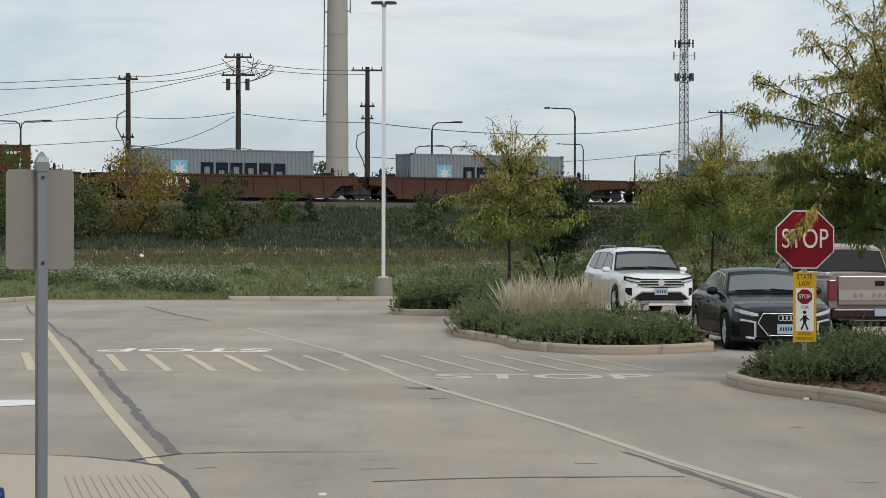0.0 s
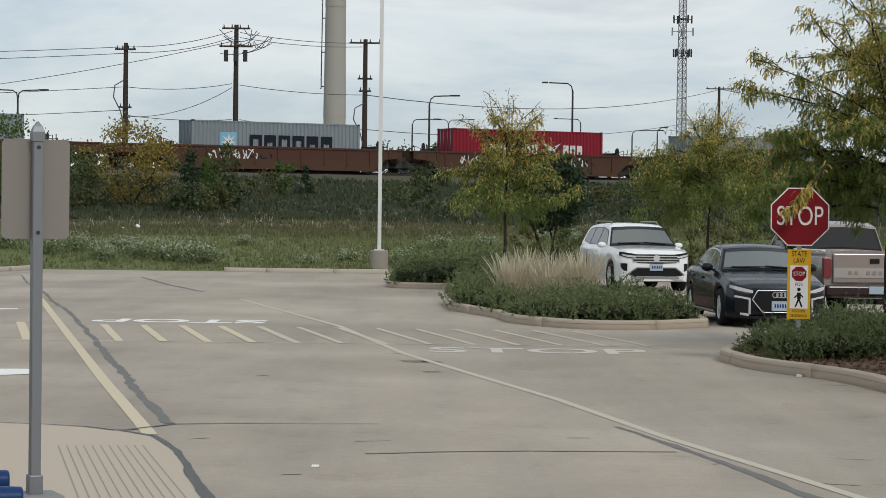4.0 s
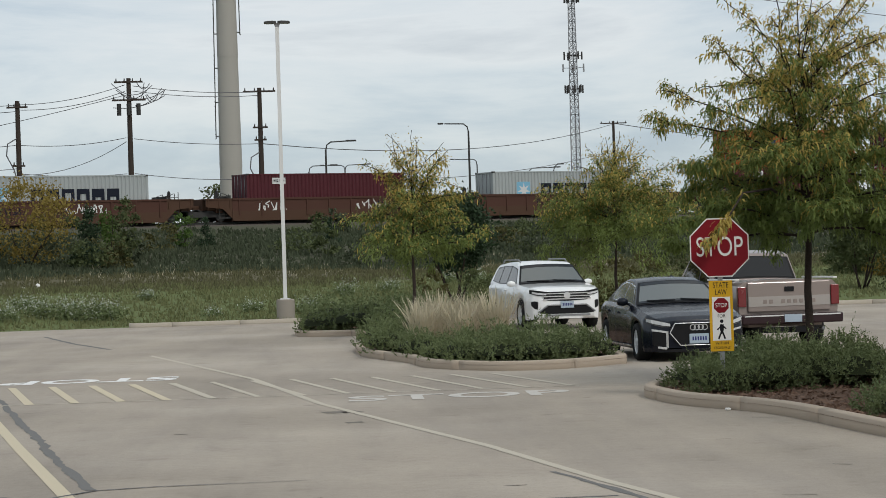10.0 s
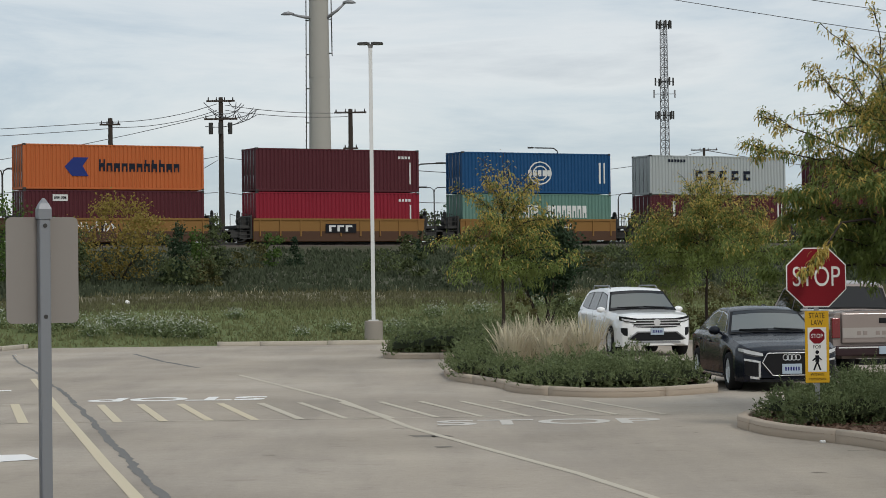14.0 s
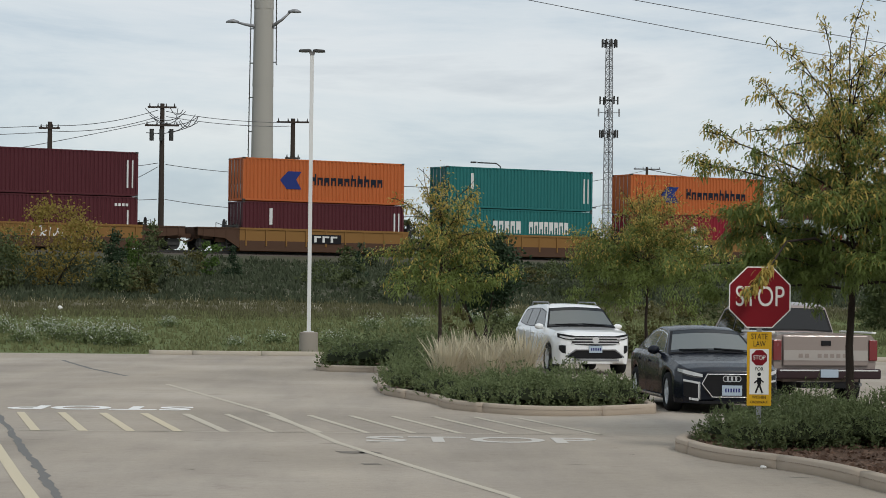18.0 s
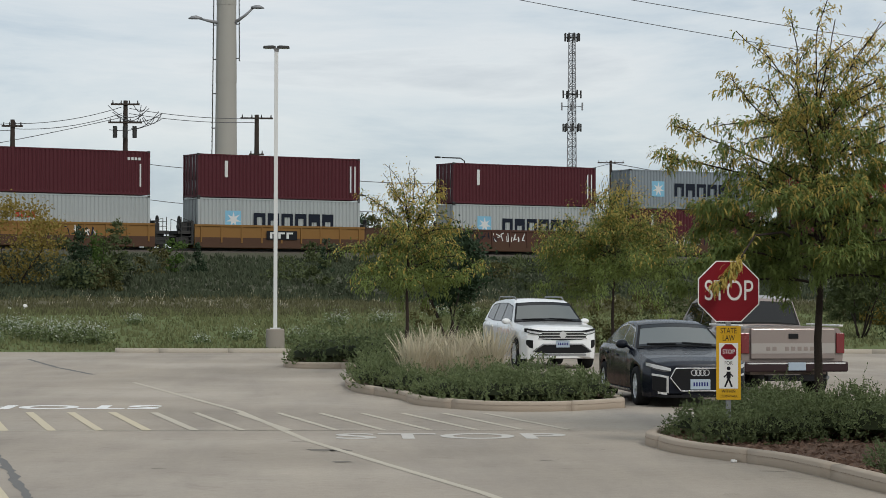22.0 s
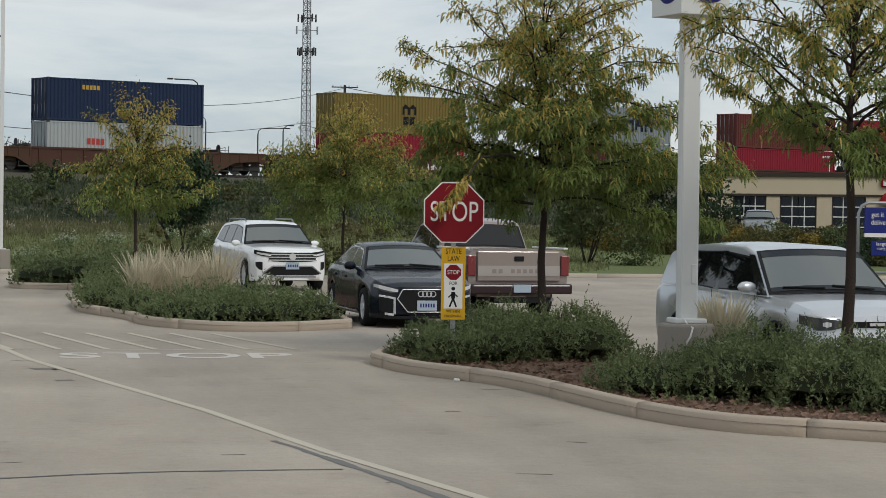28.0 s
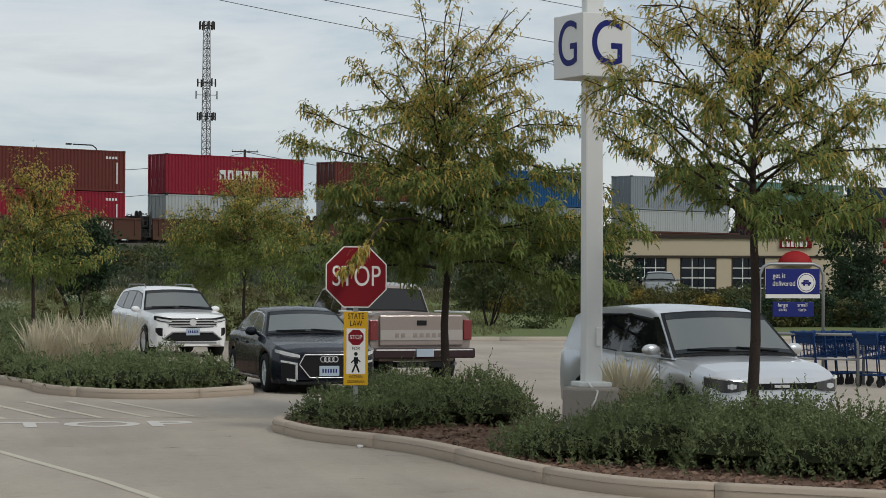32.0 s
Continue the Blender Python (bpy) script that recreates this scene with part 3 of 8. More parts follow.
def kerb_run(parent, pts, w=0.15, h=0.16, z=0.0, piece=1.9, closed=False, mat=KERB):
    """Kerb stones along a line; the inner side lies to the left of its direction."""
    fine = []
    todo = pts + [pts[0]] if closed else pts
    n = len(todo)
    for i in range(n - 1):
        p0, p1, p2, p3 = (Vector((*todo[j % (n - 1) if closed else min(max(j, 0), n - 1)], 0)) for j in (i - 1, i, i + 1, i + 2))
        for k in range(8):
            t = k / 8
            fine.append(0.5 * ((2 * p1) + (p2 - p0) * t + (2 * p0 - 5 * p1 + 4 * p2 - p3) * t * t + (3 * p1 - p0 - 3 * p2 + p3) * t ** 3))
    fine.append(Vector((*todo[-1], 0)))
    outline = [(p.x, p.y) for p in fine]
    rings, run = [], 0.0

    def flush():
        if len(rings) > 1:
            bm = bmesh.new()
            loft(bm, rings)
            part("kerb_stone", soften(bm, 40), mat, parent)
    for i, p in enumerate(fine):
        d = (fine[min(i + 1, len(fine) - 1)] - fine[max(i - 1, 0)]).normalized()
        nn = Vector((-d.y, d.x, 0))
        sec = [(0, -0.1), (0.008, h - 0.02), (0.022, h - 0.004), (w - 0.02, h), (w, h - 0.01), (w, -0.1)]
        ring = [p + nn * a + Vector((0, 0, b + z)) for a, b in sec]
        rings.append(ring)
        if i:
            run += (p - fine[i - 1]).length
        if run > piece:
            flush()
            rings = [[q + d * 0.012 for q in ring]]
            run = 0.0
    flush()
    return outline

# ---- railway ----
def on_track(s, v=0.0, z=0.0):
    """A place s metres along the train's near side and v metres behind it."""
    p = ALONG * s + AWAY * (NEAR + v)
    return Vector((p.x, p.y, z))


HEAD = math.degrees(THETA)
RAILTOP = 4.72


def build_track():
    bm = bmesh.new()
    rings = []
    for s in (-900, 0, 120, 1100):
        rings.append([on_track(s, v, z) for v, z in ((-1.9, 4.1), (-0.9, 4.5), (3.5, 4.5), (4.6, 4.1))])
    loft(bm, rings)
    solid("track_bed", bm, BALLAST, "grey stone ballast under the railway track", "track bed", kind="structure")
    track = thing("railway_track", "pair of steel rails on dark sleepers", "railway track", kind="structure")
    for v in (0.55, 1.99):
        bm = bmesh.new()
        loft(bm, [[on_track(s, v + a, b) for a, b in ((-0.07, 4.55), (-0.015, 4.58), (-0.035, RAILTOP), (0.035, RAILTOP), (0.015, 4.58), (0.07, 4.55))] for s in (-900, 1100)])
        part("rail", bm, DARKSTEEL, track)
    one = bmesh.new()
    box(one, -0.11, 0.11, -0.05, 2.55, 4.44, 4.55)
    me = mesh_of("sleeper", one, WOODPOLE)
    for k in range(150):
        ob = new("sleeper", me)
        ob.parent = track
        ob.matrix_basis = Matrix.Translation(on_track(32 + k * 0.62, 0.0)) @ pose(0, 0, 0, 0, 0, HEAD)


build_track()

CONT = {}
LONG = 12.19


def paint_steel(name, c):
    return material(name, [tuple(v * 0.55 + 0.01 for v in c), c, tuple(min(v * 1.12, 1) for v in c)], rough=0.55, scale=0.5, fine=7, bump=0.0, spread=0.22, streak=(1.0, 1.0, 0.05))


HUES = {
    "grey": (0.205, 0.232, 0.250), "pale": (0.34, 0.36, 0.355), "maroon": (0.078, 0.020, 0.025), "brick": (0.115, 0.032, 0.026), "red": (0.215, 0.017, 0.03),
    "orange": (0.42, 0.112, 0.035), "blue": (0.014, 0.065, 0.16), "navy": (0.018, 0.03, 0.065), "teal": (0.022, 0.135, 0.130), "green": (0.11, 0.20, 0.165), "yellow": (0.175, 0.128, 0.038),
    "brown": (0.13, 0.045, 0.032),
}
NAMES = {"grey": "blue-grey", "pale": "pale grey", "maroon": "dark maroon", "brick": "brick red", "red": "bright red", "orange": "orange", "blue": "strong blue", "navy": "navy blue",
         "teal": "teal green", "green": "dull sea-green", "yellow": "mustard yellow", "brown": "reddish brown"}


def container_meshes(hue, tall, long=LONG):
    key = (hue, tall, long)
    if key in CONT:
        return CONT[key]
    paint = paint_steel("container_" + hue, HUES[hue])
    W = 2.44
    bm = bmesh.new()
    # corrugated long sides, roof and floor; local x along the box, y away from the lot
    pitch = 0.28
    n = int((long - 0.4) / pitch)
    x0 = (long - pitch * n) / 2
    for y, sgn in ((0.0, 1), (W, -1)):
        prof = []
        for k in range(n):
            a = x0 + k * pitch
            prof += [(a, 0.062), (a + 0.05, 0.008), (a + 0.16, 0.008), (a + 0.21, 0.062)]
        prof.append((long - x0, 0.062))
        prof = [(0.1, 0.062)] + prof + [(long - 0.1, 0.062)]
        lo = [bm.verts.new((x, y + sgn * d, 0.14)) for x, d in prof]
        hi = [bm.verts.new((x, y + sgn * d, tall - 0.1)) for x, d in prof]
        for i in range(len(prof) - 1):
            bm.faces.new((lo[i], lo[i + 1], hi[i + 1], hi[i]))
    box(bm, 0.05, long - 0.05, 0.05, W - 0.05, tall - 0.06, tall - 0.03)
    box(bm, 0.05, long - 0.05, 0.05, W - 0.05, 0.1, 0.14)
    box(bm, long - 0.06, long - 0.03, 0.05, W - 0.05, 0.12, tall - 0.05)
    shell = mesh_of("shell", bm, paint)
    bm = bmesh.new()
    for x in (0, long - 0.15):
        for y in (0, W - 0.15):
            box(bm, x, x + 0.15, y, y + 0.15, 0, tall)
    for y in (0, W - 0.08):
        box(bm, 0.15, long - 0.15, y, y + 0.08, 0.02, 0.15)
        box(bm, 0.15, long - 0.15, y, y + 0.06, tall - 0.1, tall - 0.02)
    for x in (0, long - 0.1):
        box(bm, x, x + 0.1, 0.15, W - 0.15, 0.02, 0.16)
        box(bm, x, x + 0.1, 0.15, W - 0.15, tall - 0.12, tall - 0.02)
    frame_me = mesh_of("corner_frame", bm, paint)
    bm = bmesh.new()
    box(bm, 0.04, 0.09, 0, W / 2 - 0.17, 0.16, tall - 0.13)
    door = mesh_of("door", bm, paint)
    bm = bmesh.new()
    tube(bm, [(0.02, 0, 0.1), (0.02, 0, 1.1), (0.0, 0.2, 1.1), (0.02, 0.0, 1.14), (0.02, 0, tall - 0.06)], 0.022, 5)
    bar = mesh_of("lock_rod", bm, GALV)
    bm = bmesh.new()
    box(bm, 0, 0.178, 0, 0.17, 0, 0.118)
    cast = mesh_of("corner_casting", bm, DARKSTEEL)
    spots = [("shell", shell, (0, 0, 0)), ("corner_frame", frame_me, (0, 0, 0))] + [("door", door, (0, a, 0)) for a in (0.16, W / 2 + 0.01)] + [("lock_rod", bar, (0, a, 0)) for a in (0.45, 0.95, 1.49, 1.99)]
    spots += [("corner_casting", cast, (x, y, z)) for x in (-0.004, long - 0.174) for y in (-0.004, W - 0.166) for z in (-0.002, tall - 0.116)]
    CONT[key] = spots
    return spots


def blocks(name, parent, spans, z0, z1, mat, label=""):
    """Plain blocks of paint standing for lettering, along the near side."""
    for a, b in spans:
        bm = bmesh.new()
        quad(bm, (a, -0.006, z0), (b, -0.006, z0), (b, -0.006, z1), (a, -0.006, z1))
        ob = part(name, bm, mat, parent, label)
    return ob


def even(a, b, n, gap=0.22):
    w = (b - a) / n
    return [(a + w * k, a + w * (k + 1) - w * gap) for k in range(n)]


def arches(parent, spans, lo, hi, mat):
    """Letter-sized arches of paint, each bar at its own height."""
    for k, (a, b) in enumerate(spans):
        w, bar = (b - a) * 0.3, lo + (hi - lo) * (0.55, 0.7, 0.4, 0.62, 0.3)[k % 5]
        flat_shape("name_block", parent, [(a, lo), (a, hi), (b, hi), (b, lo), (b - w, lo), (b - w, bar), (a + w, bar), (a + w, lo)], mat)


def flat_shape(name, parent, poly, mat, y=-0.006):
    bm = bmesh.new()
    bm.faces.new([bm.verts.new((x, y, z)) for x, z in poly])
    return part(name, bm, mat, parent)


SKYBLUE = material("pale_blue_mark", [(0.20, 0.42, 0.56)], rough=0.6, bump=0)
MARKW = material("white_mark", [(0.60, 0.60, 0.58)], rough=0.6, scale=2, bump=0)
MARKD = material("dark_blue_mark", [(0.011, 0.014, 0.024)], rough=0.6, bump=0)
MARKN = material("royal_mark", [(0.02, 0.035, 0.16)], rough=0.6, bump=0)
MARKR = material("red_mark", [(0.42, 0.05, 0.04)], rough=0.6, bump=0)
MARKY = material("gold_mark", [(0.45, 0.28, 0.06)], rough=0.6, bump=0)


def livery(ob, style, tall):
    c = tall * 0.5
    if style == "star":
        s = 0.55
        flat_shape("emblem_field", ob, [(2.0, c - 0.55), (3.15, c - 0.55), (3.15, c + 0.6), (2.0, c + 0.6)], SKYBLUE)
        pts = []
        for k in range(14):
            r = s * (1.0 if k % 2 == 0 else 0.38)
            a = math.pi / 2 + k * math.pi / 7
            pts.append((2.6 + r * math.cos(a), c + r * math.sin(a)))
        flat_shape("emblem", ob, pts, MARKW, -0.012)
        spans = []
        for k, (a, b) in enumerate(even(4.1, 10.3, 6, 0.16)):
            spans.append((a, b))
        # letter-sized arches
        for k, (a, b) in enumerate(spans):
            w, bar = (b - a) * 0.27, (0.2, -0.02, 0.22, 0.15, -0.08, -0.05)[k]
            lo, hi = c - 0.5, c + 0.48
            flat_shape("name_block", ob, [(a, lo), (a, hi), (b, hi), (b, lo), (b - w, lo), (b - w, c + bar), (a + w, c + bar), (a + w, lo)], MARKD)
    elif style == "lloyd":
        flat_shape("emblem", ob, [(2.7, c), (3.3, c + 0.6), (4.3, c + 0.6), (3.9, c + 0.05), (4.3, c - 0.6), (3.2, c - 0.6)], MARKN)
        arches(ob, even(5.0, 10.6, 11, 0.22), c - 0.28, c + 0.26, MARKD)
        blocks("name_cap", ob, [(5.0, 5.12), (5.3, 5.42), (8.1, 8.22), (8.6, 8.72), (9.1, 9.2)], c + 0.26, c + 0.5, MARKD)
    elif style == "wide":
        for a, b in even(4.0, 9.4, 5, 0.42):
            flat_shape("name_block", ob, [(a, c - 0.35), (a, c + 0.35), (b, c + 0.35), (b, c + 0.12), (a + 0.22, c + 0.12), (a + 0.22, c - 0.12), (b, c - 0.12), (b, c - 0.35)], MARKD)
        blocks("code_mark", ob, even(1.6, 3.2, 6, 0.3), tall - 0.5, tall - 0.3, MARKD)
    elif style == "globe":
        bm = bmesh.new()
        for k in range(12):
            a, b = k * math.tau / 12, (k + 1) * math.tau / 12
            for r in (0.45, 0.75):
                quad(bm, *[(6.3 + rr * math.cos(t) * 1.15, -0.006, c + rr * math.sin(t)) for t, rr in ((a, r), (b, r), (b, r + 0.09), (a, r + 0.09))])
        part("emblem", bm, MARKW, ob)
        blocks("name_block", ob, even(5.3, 7.3, 5, 0.25), c - 0.22, c + 0.2, MARKW)
        blocks("code_mark", ob, [(11.2, 11.36), (11.6, 11.72)], c - 0.7, c + 0.8, MARKW)
    elif style == "shipping":
        arches(ob, even(3.8, 6.2, 5, 0.22) + even(6.8, 10.2, 8, 0.22), c - 0.25, c + 0.62, MARKW)
    elif style == "sud":
        arches(ob, even(2.9, 6.9, 7, 0.24) + even(8.9, 10.6, 3, 0.24), c - 0.3, c + 0.36, MARKW)
        flat_shape("emblem", ob, [(7.1, c + 0.55), (8.0, c + 0.2), (8.7, c + 0.5), (8.2, c), (8.8, c - 0.5), (7.9, c - 0.2), (7.1, c - 0.6), (7.7, c)], MARKW)
    elif style == "tall_code":
        blocks("code_mark", ob, [(1.95, 2.18)], c - 0.1, c + 1.0, MARKW)
        blocks("side_code", ob, [(11.4, 11.52), (11.75, 11.85)], c - 0.9, c + 0.9, MARKW)
    elif style == "code":
        blocks("code_mark", ob, even(10.6, 11.6, 4, 0.3), tall - 0.62, tall - 0.44, MARKW)
        blocks("side_code", ob, [(11.45, 11.56)], c - 0.9, c + 0.6, MARKW)
    elif style == "label":
        blocks("code_mark", ob, [(1.9, 2.9)], tall - 0.72, tall - 0.3, MARKW)
        blocks("code_ink", ob, [(2.0, 2.35), (2.45, 2.8)], tall - 0.6, tall - 0.42, INK)
    elif style == "red_small":
        blocks("name_block", ob, even(3.0, 4.4, 4, 0.25), c - 0.1, c + 0.32, MARKR)
    elif style == "emblem_small":
        flat_shape("emblem", ob, [(5.7 + 0.3 * math.cos(k * math.tau / 10), c + 0.35 + 0.3 * math.sin(k * math.tau / 10)) for k in range(10)], MARKW)
        blocks("name_block", ob, even(4.9, 6.6, 8, 0.25), c - 0.35, c - 0.12, MARKW)
    elif style == "gold_small":
        blocks("name_block", ob, even(2.6, 4.0, 5, 0.25), tall - 0.75, tall - 0.45, MARKY)
    elif style == "m_mark":
        flat_shape("emblem", ob, [(6.2, c), (6.2, c + 0.55), (6.5, c + 0.8), (6.85, c + 0.55), (7.2, c + 0.8), (7.5, c + 0.55), (7.5, c), (7.3, c), (7.3, c + 0.45), (6.95, c + 0.45), (6.95, c), (6.7, c), (6.7, c + 0.45), (6.4, c + 0.45), (6.4, c)], INK)
        blocks("name_block", ob, even(6.3, 7.5, 2, 0.2), c - 0.75, c - 0.15, INK)
    elif style == "line":
        arches(ob, even(4.6, 8.2, 5, 0.26), c - 0.3, c + 0.4, MARKW)
    elif style == "small_star":
        pts = [(1.0 + (0.36 if k % 2 == 0 else 0.14) * math.cos(math.pi / 2 + k * math.pi / 7), c + (0.36 if k % 2 == 0 else 0.14) * math.sin(math.pi / 2 + k * math.pi / 7)) for k in range(14)]
        flat_shape("emblem", ob, pts, SKYBLUE)
        arches(ob, even(1.7, 5.1, 6, 0.16), c - 0.32, c + 0.3, MARKD)
    elif style == "two_tone":
        blocks("name_field", ob, [(5.4, 6.6)], c - 0.35, c + 0.3, MARKD)
        blocks("name_field", ob, [(6.7, 9.1)], c - 0.35, c + 0.3, MARKR)
        for span in even(5.5, 6.5, 3, 0.3) + even(6.8, 9.0, 8, 0.3):
            blocks("name_block", ob, [span], c - 0.15, c + 0.15, MARKW).matrix_basis = pose(0, -0.005, 0)


def container(hue, style, tall, m, long=LONG):
    words = {"star": "with a star emblem and name blocks", "lloyd": "with a dark blue emblem and name blocks", "": "with plain corrugated sides"}.get(style, "with small markings")
    ob = thing("shipping_container", f"{NAMES[hue]} corrugated {'' if long == LONG else 'half-length '}shipping container {words}", "shipping container", m, "containers on the train")
    for name, me, spot in container_meshes(hue, tall, long):
        part(name, me, None, ob).location = spot
    if style:
        livery(ob, style, tall)
    return ob


WELLS = {}
WELLDIRT = material("grimy_rusted_steel", [(0.016, 0.012, 0.011), (0.045, 0.026, 0.020), (0.085, 0.048, 0.032)], rough=0.9, scale=0.9, fine=9, bump=0.2, spread=0.2, streak=(1.0, 1.0, 0.2))
TTXY = material("faded_yellow_well", [(0.045, 0.027, 0.019), (0.150, 0.076, 0.028), (0.235, 0.125, 0.042)], rough=0.8, scale=0.7, fine=8, bump=0.15, spread=0.18, streak=(1.0, 1.0, 0.15))
RUSTW = material("rusty_brown_well", [(0.010, 0.008, 0.008), (0.036, 0.017, 0.015), (0.085, 0.042, 0.031)], rough=0.85, scale=0.8, fine=6, bump=0.15, spread=0.13, streak=(1.0, 1.0, 0.15))


def well_meshes(mat, span):
    key = (mat.name, span)
    if key in WELLS:
        return WELLS[key]
    made = []
    for y in (-0.17, 2.51):
        bm = bmesh.new()
        section = ((-0.06, -0.46), (0.16, -0.46), (0.16, -0.34), (0.1, -0.34), (0.1, 0.95), (0.16, 0.95),
                   (0.16, 1.08), (-0.06, 1.08), (-0.06, 0.95), (0.0, 0.95), (0.0, -0.34), (-0.06, -0.34))
        loft(bm, [[(x, y + p, z) for p, z in section] for x in (-span / 2, span / 2)])
        made.append(("side_sill", mesh_of("side_sill", bm, mat)))
    bm = bmesh.new()
    box(bm, -span / 2, span / 2, -0.182, -0.172, -0.34, 0.22)
    box(bm, -span / 2, span / 2, -0.236, -0.231, -0.46, -0.34)
    made.append(("lower_side", mesh_of("lower_side", bm, WELLDIRT)))
    bm = bmesh.new()
    box(bm, -span / 2, span / 2, 0.0, 2.44, -0.2, -0.06)
    made.append(("floor", mesh_of("floor", bm, DARKSTEEL)))
    for e in (-1, 1):
        bm = bmesh.new()
        a, b = sorted((e * span / 2, e * (span / 2 + 1.1)))
        box(bm, a, b, 0.1, 2.34, 0.42, 0.62)
        box(bm, a, b, 0.9, 1.54, 0.1, 0.45)
        for y in (0.15, 2.2):
            rod(bm, (e * (span / 2 + 0.7), y, 0.6), (e * (span / 2 + 0.7), y, 1.45), 0.025, n=6)
            rod(bm, (e * (span / 2 + 0.25), y, 0.6), (e * (span / 2 + 0.25), y, 1.3), 0.025, n=6)
            rod(bm, (e * (span / 2 + 0.25), y, 1.3), (e * (span / 2 + 0.7), y, 1.45), 0.02, n=6)
        box(bm, e * (span / 2 + 0.45) - 0.16, e * (span / 2 + 0.45) + 0.16, 0.5, 0.9, 0.6, 1.15)
        rod(bm, (e * (span / 2 + 0.15), 1.5, 0.95), (e * (span / 2 + 0.15), 1.95, 0.95), 0.28, n=12)
        box(bm, *sorted((e * (span / 2 + 0.02), e * (span / 2 + 0.12))), 0.0, 2.44, -0.3, 1.28)
        box(bm, *sorted((e * (span / 2 + 0.1), e * (span / 2 + 0.95))), -0.06, 0.06, -0.28, -0.2)
        for x in (0.18, 0.9):
            rod(bm, (e * (span / 2 + x), 0.0, -0.25), (e * (span / 2 + x), 0.0, 1.3 + 0.25 * x), 0.03, n=6)
        for z in (0.0, 0.25, 0.9, 1.2):
            rod(bm, (e * (span / 2 + 0.18), 0.0, z), (e * (span / 2 + 0.9), 0.0, z), 0.022, n=5)
        rod(bm, (e * (span / 2 + 0.62), 0.98, 1.38), (e * (span / 2 + 0.66), 0.98, 1.38), 0.27, n=14)
        tube(bm, [(e * (span / 2 + x), y, z) for x, y, z in ((0.5, 1.2, 0.55), (0.8, 1.25, 0.35), (1.2, 1.3, 0.12), (1.6, 1.3, 0.2))], 0.05, 6)
        made.append(("end_platform", mesh_of("end_platform", bm, DARKSTEEL)))
    rib = bmesh.new()
    box(rib, -0.05, 0.05, -0.24, -0.17, -0.12, 0.95)
    made.append(("rib", mesh_of("rib", rib, mat)))
    bm = bmesh.new()
    box(bm, -1.15, 1.15, 0.32, 0.46, -0.18, 0.2)
    box(bm, -1.15, 1.15, 1.98, 2.12, -0.18, 0.2)
    box(bm, -0.25, 0.25, 0.32, 2.12, -0.15, 0.3)
    made.append(("bogie", mesh_of("bogie", bm, DARKSTEEL)))
    bm = bmesh.new()
    for y in (0.5, 1.94):
        rod(bm, (0, y - 0.07, -0.06), (0, y + 0.07, -0.06), 0.42, n=18)
    rod(bm, (0, 0.5, -0.06), (0, 1.94, -0.06), 0.08, n=8)
    made.append(("wheel_set", mesh_of("wheel_set", bm, DARKSTEEL)))
    WELLS[key] = made
    return made


def end_deck(span, e, reach):
    """The car's end beyond the well: a deck on deep side webs, a bolster, brake gear and the coupler."""
    bm = bmesh.new()
    a, b = span / 2, span / 2 + reach
    for y in (-0.1, 2.46):
        loft(bm, [[(e * x, y + p, z) for p, z in ((-0.05, low), (0.05, low), (0.05, 1.0), (-0.05, 1.0))] for x, low in ((a, -0.3), (a + reach * 0.35, 0.35), (b, 0.5))])
    box(bm, *sorted((e * a, e * b)), -0.2, 2.56, 0.98, 1.06)
    for k in range(1 + int(reach / 0.8)):
        x = e * (a + 0.15 + k * 0.8)
        box(bm, x - 0.04, x + 0.04, -0.19, -0.15, 0.42, 0.98)
    box(bm, *sorted((e * (b - 0.9), e * b)), 0.5, 1.9, 0.3, 0.98)
    box(bm, *sorted((e * (b - 0.1), e * (b + 0.55))), 1.0, 1.4, 0.35, 0.62)
    box(bm, *sorted((e * (a + reach * 0.3), e * (a + reach * 0.55))), 0.15, 0.6, 0.1, 0.75)
    rod(bm, (e * (a + reach * 0.6), 0.3, 0.45), (e * (a + reach * 0.85), 0.3, 0.45), 0.2, n=10)
    tube(bm, [(e * (b - 0.2), 0.75, 0.45), (e * (b + 0.1), 0.75, 0.15), (e * (b + 0.45), 0.85, 0.1)], 0.04, 6)
    return mesh_of("end_deck", bm, WELLDIRT)


